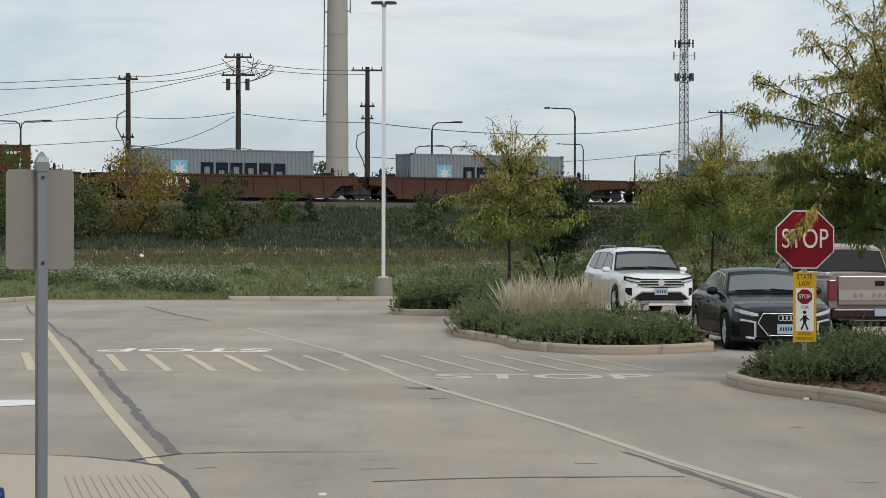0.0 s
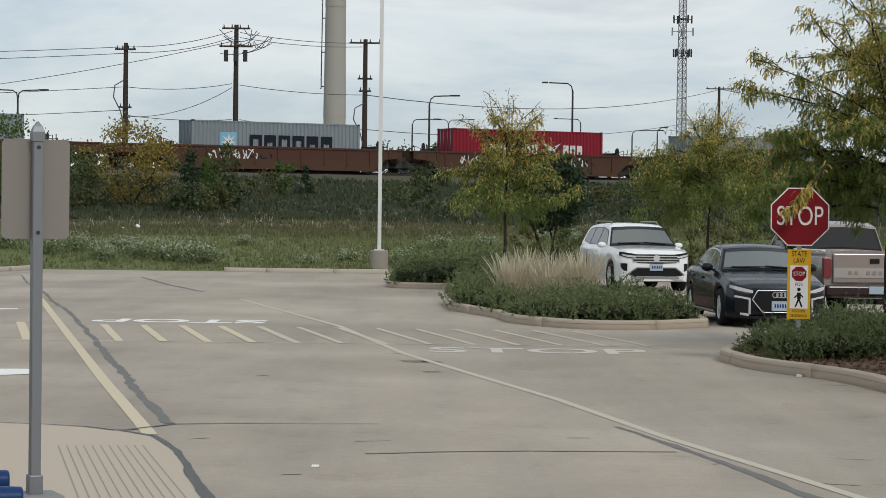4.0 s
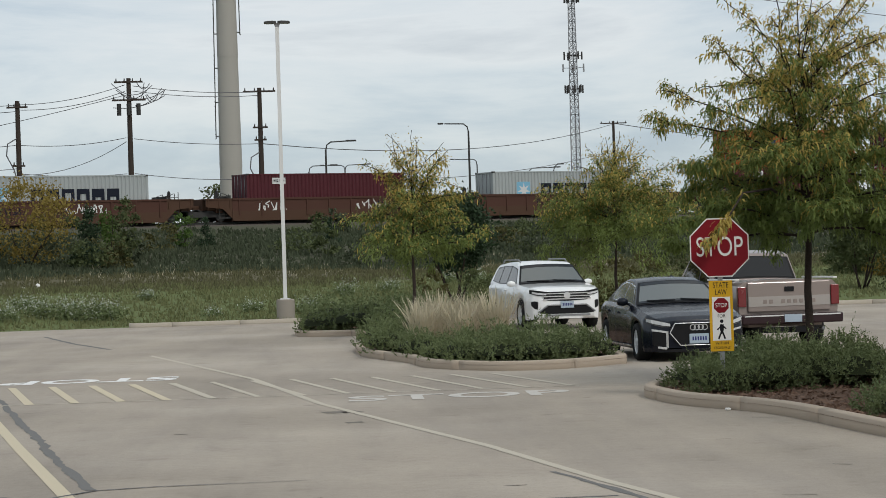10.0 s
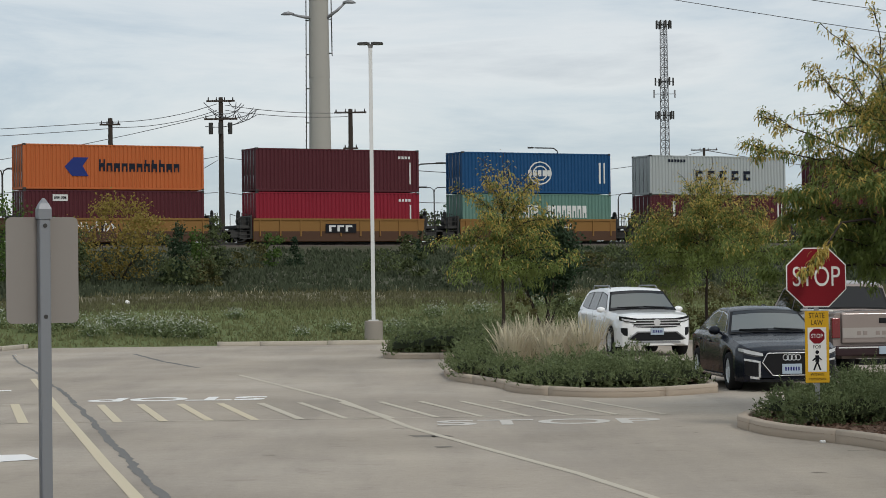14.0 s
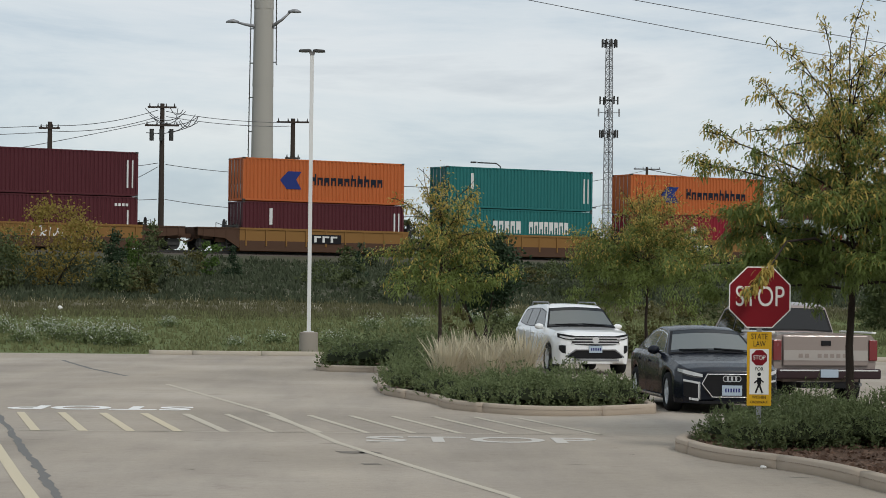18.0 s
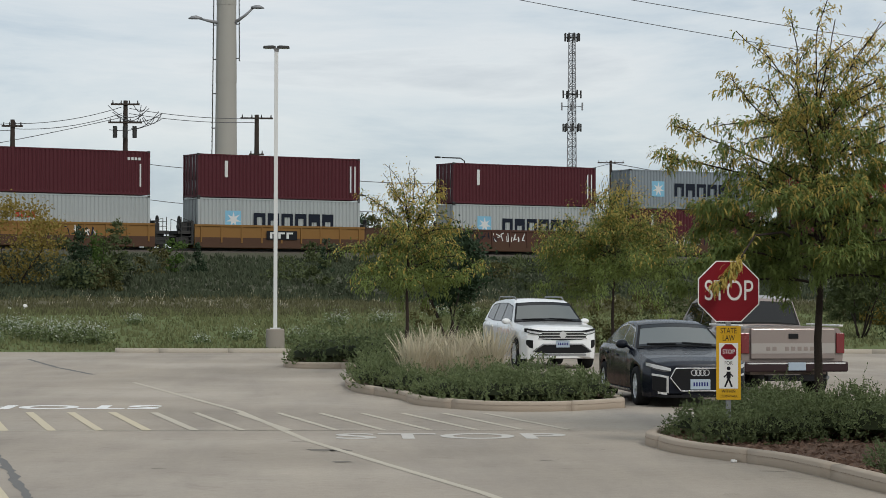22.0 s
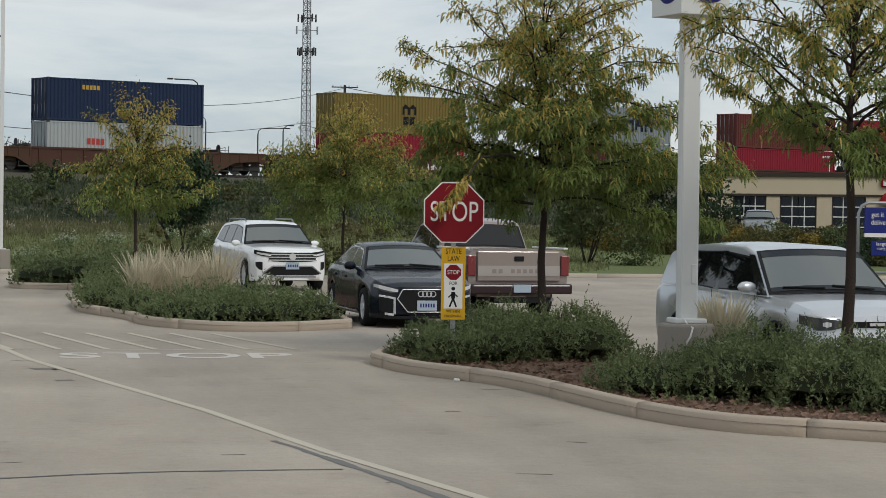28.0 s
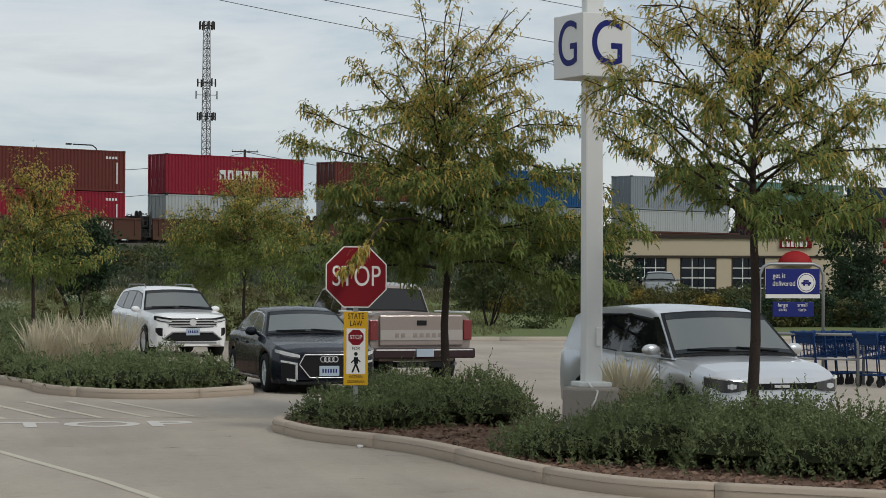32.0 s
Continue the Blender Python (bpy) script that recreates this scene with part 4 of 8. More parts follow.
def railcar(mat, span, m, number, marks, reaches):
    colour = "faded yellow" if mat is TTXY else "rusty brown"
    ob = thing("well_car", f"{colour} steel railway well car carrying containers", "railway car", m, "cars of the train")
    for name, me in well_meshes(mat, span):
        if name == "rib":
            for k in range(9):
                o = new("rib", me)
                o.parent = ob
                o.matrix_basis = pose((k - 4) * span / 8.6, 0, 0)
        elif name == "bogie":
            for e in (-1, 1):
                o = new("bogie", me)
                o.parent = ob
                o.matrix_basis = pose(e * (span / 2 + max(1.45, reaches[e] - 1.4)), 0, 0)
        elif name == "wheel_set":
            for e in (-1, 1):
                for d in (-0.85, 0.85):
                    o = new("wheel_set", me)
                    o.parent = ob
                    o.matrix_basis = pose(e * (span / 2 + max(1.45, reaches[e] - 1.4)) + d, 0, 0)
        else:
            part(name, me, None, ob)
    for e in (-1, 1):
        if reaches[e] > 1.3:
            part("end_deck", end_deck(span, e, reaches[e]), None, ob, "grimy end deck with brake gear")
    rnd = random.Random(number)
    if marks == "ttx":
        flat_shape("mark_plate", ob, [(-1.15, 0.12), (1.15, 0.12), (1.15, 0.72), (-1.15, 0.72)], INK, -0.246)
        for k in range(3):
            a = -0.9 + k * 0.62
            flat_shape("mark_block", ob, [(a, 0.2), (a + 0.18, 0.2), (a + 0.18, 0.5), (a + 0.5, 0.5), (a + 0.5, 0.62), (a, 0.62)], MARKW, -0.252)
    else:
        # sprayed scrawl: loops of tubes lying on the side
        for j in range(rnd.choice((1, 2, 2)) + (mat is RUSTW)):
            bm = bmesh.new()
            cx, n = rnd.uniform(-span / 2 + 1.5, span / 2 - 3), rnd.randint(4, 8)
            for i in range(n):
                x = cx + i * 0.34
                pts = [(x + rnd.uniform(-0.12, 0.3), -0.178 if k % 2 else -0.18, rnd.uniform(0.0, 0.88)) for k in range(4)]
                for p, q in zip(pts, pts[1:]):
                    d = (Vector(q) - Vector(p)).normalized() * 0.035
                    u = Vector((d.z, 0, -d.x))
                    quad(bm, Vector(p) - u, Vector(p) + u, Vector(q) + u, Vector(q) - u)
            tagged(part("graffiti", bm, MARKD if j == 1 else MARKW, ob), kind="stuff")
    return ob


# every car: right end of its load at the clip's start, lower box, upper box, car colour
SPEED = 15.746
BASE = 5.2
HIGH, HALF = 2.9, 6.06
TRAIN = [
    (20.9, ("red", "sud"), None, "r"), (40.6, ("brick", "code"), None, "r"), (60.2, ("grey", "star"), None, "r"), (79.75, ("grey", "star"), None, "r"), (103.35, ("grey", "star"), None, "r"),
    (126.85, ("grey", "star"), None, "r"), (146.25, ("red", "sud"), None, "r"), (165.7, ("grey", "star"), None, "r"), (189.6, ("grey", "two_tone"), ("grey", "star"), "r"),
    (213.35, ("pale", "star"), None, "r"), (232.7, ("maroon", "label"), None, "r"), (252.2, ("pale", "star"), None, "r"), (273.9, ("maroon", "label"), ("orange", "lloyd"), "y"),
    (289.8, ("red", "code"), ("maroon", "code"), "y"), (305.4, ("green", "shipping"), ("blue", "globe"), "y"), (321.0, ("maroon", "tall_code"), ("pale", "wide"), "y"),
    (336.55, ("maroon", "code"), ("maroon", "tall_code"), "y"), (356.2, ("maroon", "tall_code"), ("orange", "lloyd"), "y"), (371.8, ("teal", "shipping"), ("teal", "tall_code"), "y"),
    (387.35, ("red", "emblem_small"), ("orange", "lloyd"), "y"), (402.9, ("pale", "red_small"), ("maroon", "code"), "y"), (418.5, ("pale", "star"), ("maroon", "tall_code"), "y"),
    (438.2, ("pale", "star"), ("maroon", "tall_code"), "r"), (453.45, ("maroon", "tall_code"), ("grey", "star"), "r"), (469.35, ("maroon", "code"), ("red", "sud"), "r"),
    (484.6, ("orange", "lloyd"), ("grey", "star"), "r"), (500.4, ("maroon", "tall_code"), ("brick", "code"), "r"), (521.95, ("pale", "red_small"), ("navy", "gold_small"), "r"),
    (545.35, ("red", "code"), ("yellow", "m_mark"), "r"), (566.95, [("maroon", ""), ("grey", "small_star")], ("grey", "star"), "r"), (586.8, ("red", "code"), ("brick", "code"), "r"),
    (602.4, ("pale", "code"), ("red", "line"), "r"), (617.6, ("pale", ""), ("brick", "line"), "r"), (633.6, ("grey", ""), ("blue", "code"), "r"),
    (649.2, ("pale", ""), ("grey", "code"), "r"), (664.8, ("maroon", ""), ("green", "code"), "r"), (680.4, ("maroon", "code"), ("navy", "code"), "r"), (696.0, ("pale", ""), ("brick", "code"), "r"),
]
MOVING = []


def well_span(k):
    return 12.75 if 12 <= k <= 26 else 14.6


def build_train():
    for k, (end, low, high, car) in enumerate(TRAIN):
        span = well_span(k)
        ahead = TRAIN[k - 1][0] if k else end - 19.5
        behind = TRAIN[k + 1][0] if k + 1 < len(TRAIN) else end + 15.6
        reaches = {-1: (end - ahead - (span + well_span(k - 1)) / 2) / 2 - 0.45, 1: (behind - end - (span + well_span(k + 1)) / 2) / 2 - 0.45}
        mid = end - LONG / 2
        boxes = [railcar(TTXY if car == "y" else RUSTW, span, Matrix.Translation(on_track(mid, 0, BASE + 0.2)) @ pose(0, 0, 0, 0, 0, HEAD), k, "ttx" if car == "y" and k % 2 else "", reaches)]
        boxes[0].matrix_world = Matrix.Translation(on_track(mid, 0, BASE + 0.02)) @ pose(0, 0, 0, 0, 0, HEAD)
        z = BASE
        for load in (low, high):
            if load:
                tall = HIGH if (load is high) else (2.75 if high is None else 2.9)
                for j, (hue, style) in enumerate(load if isinstance(load, list) else [load]):
                    long = HALF if isinstance(load, list) else LONG
                    boxes.append(container(hue, style, tall, Matrix.Translation(on_track(end - LONG + j * (LONG - HALF), 0, z)) @ pose(0, 0, 0, 0, 0, HEAD), long))
                z += tall + 0.03
        MOVING.extend(boxes)


build_train()


def motions():
    go = ALONG * -SPEED
    for ob in MOVING:
        m = ob.matrix_basis.copy()
        walk(ob, [(t, Matrix.Translation(go * t) @ m) for t in (0.0, 8.0, 16.0, 24.0, 32.0)])


# ---- poles, wires and masts behind the track ----
def at(az, d, z=0.0):
    a = radians(az)
    return Vector((math.sin(a) * d, math.cos(a) * d, z))


def wire(name, a, b, sag, parent, r=0.02, n=14):
    a, b = Vector(a), Vector(b)
    bm = bmesh.new()
    tube(bm, [a.lerp(b, k / n) - Vector((0, 0, sag * 4 * (k / n) * (1 - k / n))) for k in range(n + 1)], r, 4)
    return part(name, bm, WIRE, parent)


def utility_pole(p, top, arms, label, lean=0.0, gear=True):
    ob = thing("utility_pole", label, "utility pole", Matrix.Translation(p), "poles along the railway")
    h = top - p.z
    bm = bmesh.new()
    rod(bm, (0, 0, 0), (lean, 0, h), 0.25, 0.17, 10)
    part("pole", bm, WOODPOLE, ob)
    for z, w in arms:
        bm = bmesh.new()
        box(bm, -w / 2 + lean, w / 2 + lean, -0.24, -0.14, h - z - 0.07, h - z + 0.07)
        part("crossarm", bm, WOODPOLE, ob)
        for k in range(4):
            bm = bmesh.new()
            x = lean - w / 2 + 0.15 + (w - 0.3) * k / 3
            rod(bm, (x, -0.19, h - z + 0.07), (x, -0.19, h - z + 0.3), 0.06, 0.03, 6)
            part("insulator", bm, DARKSTEEL, ob)
    if gear:
        for k in range(3):
            bm = bmesh.new()
            x = -0.75 + k * 0.75
            rod(bm, (x, -0.45, h - 2.9), (x, -0.45, h - 2.0), 0.17, n=10)
            part("transformer", bm, DARKSTEEL, ob)
    return ob


def build_lines():
    p1, p2, p3, p4 = at(-8.1, 172, 3.6), at(-5.26, 172, 3.6), at(-1.9, 178, 3.6), at(7.28, 300, 3.6)
    utility_pole(p1, 14.9, [(0.5, 1.6), (5.0, 1.0)], "dark wooden utility pole with a short crossarm", gear=False)
    utility_pole(p2, 16.5, [(0.3, 2.2), (1.7, 2.6)], "dark wooden utility pole crowded with crossarms and transformers")
    utility_pole(p3, 16.0, [(0.3, 2.6), (3.2, 1.2), (4.2, 1.0)], "dark wooden utility pole with a wide top crossarm", gear=False)
    utility_pole(p4, 19.6, [(0.3, 3.6)], "distant wooden utility pole with one crossarm", gear=False)
    for p, top, side in ((p1, 14.6, -1), (p3, 13.4, -1)):
        bm = bmesh.new()
        tube(bm, [(p.x + side * a, p.y - 0.2, top - b) for a, b in ((0.1, 2.6), (0.8, 3.0), (0.9, 3.9), (0.35, 5.0), (0.1, 6.0))], 0.05, 5)
        solid("service_cable", bm, WIRE, "looped black cable hanging on a utility pole", "cable")
    lines = thing("overhead_wires", "thin dark overhead wires strung between the poles", "wires", kind="structure")
    for az, z0, z1 in ((-22, 15.2, 14.6), (-22, 14.4, 14.1), (-22, 11.2, 11.5), (-22, 9.3, 9.7)):
        wire("wire", at(az, 205, z0), p1 + Vector((0, 0, z1 - 3.6)), 0.5, lines, 0.025)
    for z1, z2, sag in ((14.6, 16.0, 0.35), (14.2, 15.5, 0.4), (11.5, 11.9, 0.3), (9.2, 11.6, 0.7), (9.3, 9.1, 0.2)):
        wire("wire", p1 + Vector((0, 0, z1 - 3.6)), p2 + Vector((-0.3, 0, z2 - 3.6)), sag, lines, 0.025)
    wire("wire", at(-14.5, 188, 10.9), p2 + Vector((-0.3, 0, 11.6)), 0.5, lines, 0.025)
    for z2, z3, sag in ((15.9, 15.7, 0.25), (15.5, 15.4, 0.25), (11.8, 11.5, 0.2), (9.1, 8.7, 0.25)):
        wire("wire", p2 + Vector((0.3, 0, z2 - 3.6)), p3 + Vector((0, 0, z3 - 3.6)), sag, lines, 0.025)
    wire("wire", p3 + Vector((0, 0, 7.9)), p4 + Vector((0, 0, 15.6)), 1.8, lines, 0.035)
    wire("wire", p3 + Vector((0, 0, 5.1)), p4 + Vector((0, 0, 12.0)), 1.5, lines, 0.03)
    wire("wire", p4 + Vector((0, 0, 15.7)), at(17, 420, 20.0), 2.0, lines, 0.05)
    rnd = random.Random(3)
    for k in range(9):
        a = p2 + Vector((rnd.uniform(-1.4, 1.4), -0.2, rnd.uniform(10.6, 12.8)))
        b = p2 + Vector((rnd.uniform(0.6, 3.2), -0.2, rnd.uniform(11.0, 12.8)))
        wire("jumper", a, b, rnd.uniform(0.2, 0.9), lines, 0.03, 8)
    # high-voltage conductors leaving the monopole
    for z, sag in ((33.35, 10.9), (34.85, 9.4), (39.1, 9.1), (41.3, 7.3)):
        wire("conductor", on_track(83.6, 46.6, z), on_track(483.6, 46.6, z), sag, lines, 0.036, 60)
    for a, b, sag in ((on_track(76, 46, 36.0), on_track(82.6, 45.4, 30.6), 0.7), (on_track(84.4, 45.4, 31.4), on_track(88, 46, 34.0), 0.8)):
        wire("jumper", a, b, sag, lines, 0.04, 8)


build_lines()


def monopole():
    p = at(-2.69, 200, 3.6)
    ob = thing("transmission_pole", "tall tapered pale steel transmission pole with climbing rungs and lamp arms", "transmission pole", Matrix.Translation(p))
    H, r0, r1 = 58.0, 1.055, 0.60
    rad = lambda z: r0 + (r1 - r0) * z / H
    zs = [0, 7.0, 17.0, 24.0, 33.0, 44.0, H]
    for a, b in zip(zs, zs[1:]):
        bm = bmesh.new()
        rod(bm, (0, 0, a), (0, 0, b), rad(a) + 0.03, rad(b) + 0.005, 16)
        part("shaft_section", bm, TOWER, ob)
    for s in (-1, 1):
        bm = bmesh.new()
        z0, z1 = (9.6, H) if s < 0 else (19.0, H)
        x = lambda z: s * (rad(z) + 0.27)
        rod(bm, (x(z0), -0.1, z0), (x(z1), -0.1, z1), 0.045, n=4)
        z = z0
        while z < 45:
            rod(bm, (x(z), -0.1, z), (x(z) + s * 0.09, -0.1, z), 0.03, n=4)
            z += 0.42
        z = z0 + 0.2
        while z < 45:
            rod(bm, (x(z), -0.1, z), (x(z) - s * 0.3, -0.1, z), 0.05, n=4)
            z += 3.1
        part("climbing_ladder", bm, DARKSTEEL, ob)
    for s, z, rise in ((-1, 22.4, 0.35), (1, 22.4, 1.35)):
        arm = bmesh.new()
        tube(arm, [(s * 0.75, -0.3, z), (s * 1.7, -0.3, z + rise * 0.5), (s * 2.4, -0.3, z + rise)], [0.16, 0.12, 0.09], 8)
        a = part("lamp_arm", arm, LATTICE, ob)
        head = bmesh.new()
        loft(head, [[(s * x, -0.3 + y, z + rise + h) for y, h in ((-w, -0.05), (w, -0.05), (w * 0.6, t), (-w * 0.6, t))] for x, w, t in ((2.2, 0.12, 0.1), (2.7, 0.3, 0.26), (3.1, 0.28, 0.2), (3.4, 0.1, 0.02))])
        part("lamp_head", soften(head, 50), LATTICE, a)


monopole()


def cell_mast():
    p = Vector((79.6, 722.0, 3.6))
    ob = thing("radio_mast", "distant grey lattice radio mast with antenna clusters", "radio mast", Matrix.Translation(p))
    H = 83.0
    w = lambda z: 2.1 - 0.9 * z / H
    legs = [Vector((math.cos(a), math.sin(a), 0)) for a in (radians(80), radians(200), radians(320))]
    for d in legs:
        bm = bmesh.new()
        rod(bm, d * w(0), d * w(H) + Vector((0, 0, H)), 0.2, 0.16, 6)
        part("leg", bm, LATTICE, ob)
    bm = bmesh.new()
    n = 38
    for k in range(n):
        z0, z1 = H * k / n, H * (k + 1) / n
        for i in range(3):
            a, b = legs[i], legs[(i + 1) % 3]
            rod(bm, a * w(z0) + Vector((0, 0, z0)), b * w(z1) + Vector((0, 0, z1)), 0.08, n=4, cap=False)
            rod(bm, b * w(z0) + Vector((0, 0, z0)), a * w(z1) + Vector((0, 0, z1)), 0.08, n=4, cap=False)
            rod(bm, a * w(z1) + Vector((0, 0, z1)), b * w(z1) + Vector((0, 0, z1)), 0.08, n=4, cap=False)
    part("bracing", bm, LATTICE, ob)
    for z, r, n in ((H - 1.2, 2.4, 9), (52.0, 2.9, 8), (63.0, 2.9, 6), (59.0, 3.4, 4)):
        bm = bmesh.new()
        for k in range(n):
            a = k * math.tau / n
            c = Vector((math.cos(a) * r, math.sin(a) * r, z))
            box(bm, c.x - 0.25, c.x + 0.25, c.y - 0.2, c.y + 0.2, z - 1.3, z + 1.3)
            rod(bm, (0, 0, z), c, 0.1, n=4)
        tagged(part("antenna_ring", bm, DARKSTEEL if n > 4 else LATTICE, ob), kind="stuff")


cell_mast()


def street_lamp(p, top, reach, twin, label):
    ob = thing("street_lamp", label, "street lamp", Matrix.Translation(p), "street lamps beyond the railway")
    h = top - p.z
    bm = bmesh.new()
    rod(bm, (0, 0, 0), (0, 0, h - 0.8), 0.14, 0.09, 8)
    part("pole", bm, DARKSTEEL, ob)
    for s in ((-1, 1) if twin else (1 if reach > 0 else -1,)):
        r = abs(reach)
        bm = bmesh.new()
        tube(bm, [(0, 0, h - 0.9), (s * 0.12, 0, h - 0.35), (s * 0.5, 0, h - 0.06), (s * r, 0, h)], 0.07, 6)
        arm = part("arm", bm, DARKSTEEL, ob)
        bm = bmesh.new()
        box(bm, s * r - 0.1, s * r + 0.1 + s * 0.8, -0.16, 0.16, h - 0.06, h + 0.1)
        part("lamp_head", bm, DARKSTEEL, arm, bevel=0.04)


street_lamp(at(-0.22, 215, 3.6), 13.5, 2.1, False, "dark street lamp with one curved arm")
street_lamp(at(3.51, 222, 3.6), 15.3, -2.4, False, "dark street lamp with one curved arm")
street_lamp(at(3.71, 330, 3.6), 16.4, -3.3, False, "distant dark street lamp with one arm")
street_lamp(at(0.27, 330, 3.6), 16.1, 3.0, True, "distant dark street lamp with two arms")
street_lamp(at(-0.67, 290, 3.6), 14.4, 2.9, False, "distant dark street lamp with one arm")
street_lamp(at(-10.83, 225, 3.6), 13.9, 2.2, True, "dark street lamp with two arms")
street_lamp(at(-11.45, 330, 3.6), 14.8, 2.6, True, "distant dark street lamp with two arms")
street_lamp(at(5.05, 310, 3.6), 14.0, 3.6, False, "distant dark street lamp with a straight arm")
street_lamp(at(5.7, 310, 3.6), 14.4, 0.6, False, "distant dark pole with a small head")

# ---- cars ----
def lerp_rows(rows, y):
    """Rows of (y, values...), y falling; the values at y."""
    for a, b in zip(rows, rows[1:]):
        if a[0] >= y >= b[0]:
            k = (a[0] - y) / max(a[0] - b[0], 1e-9)
            return [p + (q - p) * k for p, q in zip(a[1:], b[1:])]
    return list(rows[0][1:] if y > rows[0][0] else rows[-1][1:])


class Car:
    """A car in its own space: x to its left of travel is negative, y forward, z up."""

    def __init__(self, label, paint, shell, front, rear, wheel_r, track, m, group="parked cars"):
        self.ob = thing("car", label, "car", m, group)
        self.paint, self.shell, self.front, self.rear, self.r, self.track = paint, shell, front, rear, wheel_r, track

    def half(self, y):
        return lerp_rows(self.shell, y)[1]

    def nose(self, x, end=1):
        """Where the plan outline reaches |x| at the front (1) or the rear (-1)."""
        x = abs(x)
        ys = [self.shell[0][0] - (self.shell[0][0] - self.shell[-1][0]) * k / 400 for k in range(401)]
        for y in (ys if end > 0 else ys[::-1]):
            if self.half(y) >= x:
                return y
        return 0.0

    def body(self, zf=0.2, skirt=None):
        R = self.r + 0.045
        y0, y1 = self.shell[0][0], self.shell[-1][0]
        ys = set(k for k, *_ in self.shell)
        n = int((y0 - y1) / 0.07)
        ys |= {y0 - (y0 - y1) * k / n for k in range(n + 1)}
        for c in (self.front, self.rear):
            ys |= {c + R * math.cos(a * math.pi / 14) for a in range(15)}
            ys |= {c + R + 0.002, c - R - 0.002}
        rings = []
        for y in sorted(ys, reverse=True):
            top, w, shoulder, low = lerp_rows(self.shell, y)
            sb = low
            for c in (self.front, self.rear):
                if abs(y - c) < R:
                    sb = max(sb, self.r + math.sqrt(max(R * R - (y - c) ** 2, 0)))
            wi = min(w * 0.97, max(w - 0.27, 0.2))
            zz = min(zf if low < zf + 0.1 else low - 0.02, sb)
            mid = sb + (shoulder - sb) * 0.55
            sec = [(0, zz), (wi, zz), (wi, sb), (w * 0.975, sb), (w * 0.995, sb + (mid - sb) * 0.5), (w, mid), (w * 0.99, shoulder - 0.03), (w * 0.965, shoulder), (w * 0.9, top - 0.012), (w * 0.55, top + 0.012), (0, top + 0.02)]
            rings.append([(x, y, z) for x, z in sec] + [(-x, y, z) for x, z in sec[-2:0:-1]])
        bm = bmesh.new()
        loft(bm, rings)
        bmesh.ops.remove_doubles(bm, verts=bm.verts, dist=0.0005)
        self.bodypart = part("body", soften(bm, 38), self.paint, self.ob)

    def cabin(self, profile, wb, wr, zb, zr, glass, windows, shield, back=None, trim=BLACK):
        """profile: (y, z) from the scuttle over the roof to the tail; half widths wb at zb and wr at zr."""
        w = lambda z: wb + (wr - wb) * (z - zb) / (zr - zb)
        bm = bmesh.new()
        rings = []
        for y, z in profile:
            ww = w(z)
            rings.append([(x * ww, y, z + 0.035 * (1 - x * x) * (1 if z > zb + 0.1 else 0)) for x in (-1, -0.8, -0.4, 0, 0.4, 0.8, 1)])
        loft(bm, rings, closed=False, cap=False)
        for s in (-1, 1):
            bm.faces.new([bm.verts.new((s * w(z), y, z)) for y, z in profile])
        bmesh.ops.remove_doubles(bm, verts=bm.verts, dist=0.0005)
        part("roof", soften(bm, 50), self.paint, self.ob, bevel=0.03)
        for s in (-1, 1):
            for poly in windows:
                bm = bmesh.new()
                out = [Vector((s * (w(z) + 0.006), y, z)) for y, z in poly]
                inn = [Vector((s * (w(z) - 0.012), y, z)) for y, z in poly]
                vo, vi = [bm.verts.new(p) for p in out], [bm.verts.new(p) for p in inn]
                bm.faces.new(vo)
                for k in range(len(poly)):
                    bm.faces.new((vo[k], vo[(k + 1) % len(poly)], vi[(k + 1) % len(poly)], vi[k]))
                part("side_window", bm, glass, self.ob)
                mid = Vector((0, sum(p[0] for p in poly) / len(poly), sum(p[1] for p in poly) / len(poly)))
                bm = bmesh.new()
                edge = []
                for y, z in poly:
                    d = Vector((0, y, z)) - mid
                    d = d.normalized() * (d.length + 0.035)
                    edge.append(bm.verts.new((s * (w(mid.z + d.z) + 0.003), mid.y + d.y, mid.z + d.z)))
                bm.faces.new(edge)
                part("window_trim", bm, trim, self.ob)
        for name, span in (("windscreen", shield), ("rear_window", back)):
            if not span:
                continue
            (ya, za), (yb, zb2), inset = span
            bm = bmesh.new()
            rings = []
            nrm = Vector((0, zb2 - za, ya - yb)).normalized()
            nrm = nrm if nrm.z * (1 if name == "windscreen" or abs(nrm.z) > 0.35 else -1) > 0 else -nrm
            if name == "rear_window" and nrm.y > 0:
                nrm = -nrm
            for nm, grow, proud, mat in (("glass_surround", 0.045, 0.010, BLACK), (name, 0.0, 0.016, CARGLASS if name == "windscreen" else glass)):
                bm = bmesh.new()
                rings = []
                for k in range(5):
                    t = -grow * 1.4 + (1 + grow * 2.4) * k / 4
                    y, z = ya + (yb - ya) * t, za + (zb2 - za) * t
                    ww = w(z) - inset + grow
                    rings.append([Vector((x * ww, y, z + 0.035 * (1 - x * x))) + Vector((0, nrm.y, nrm.z)) * proud for x in (-1, -0.8, -0.4, 0, 0.4, 0.8, 1)])
                loft(bm, rings, closed=False, cap=False)
                made = part(nm, soften(bm, 60), mat, self.ob)
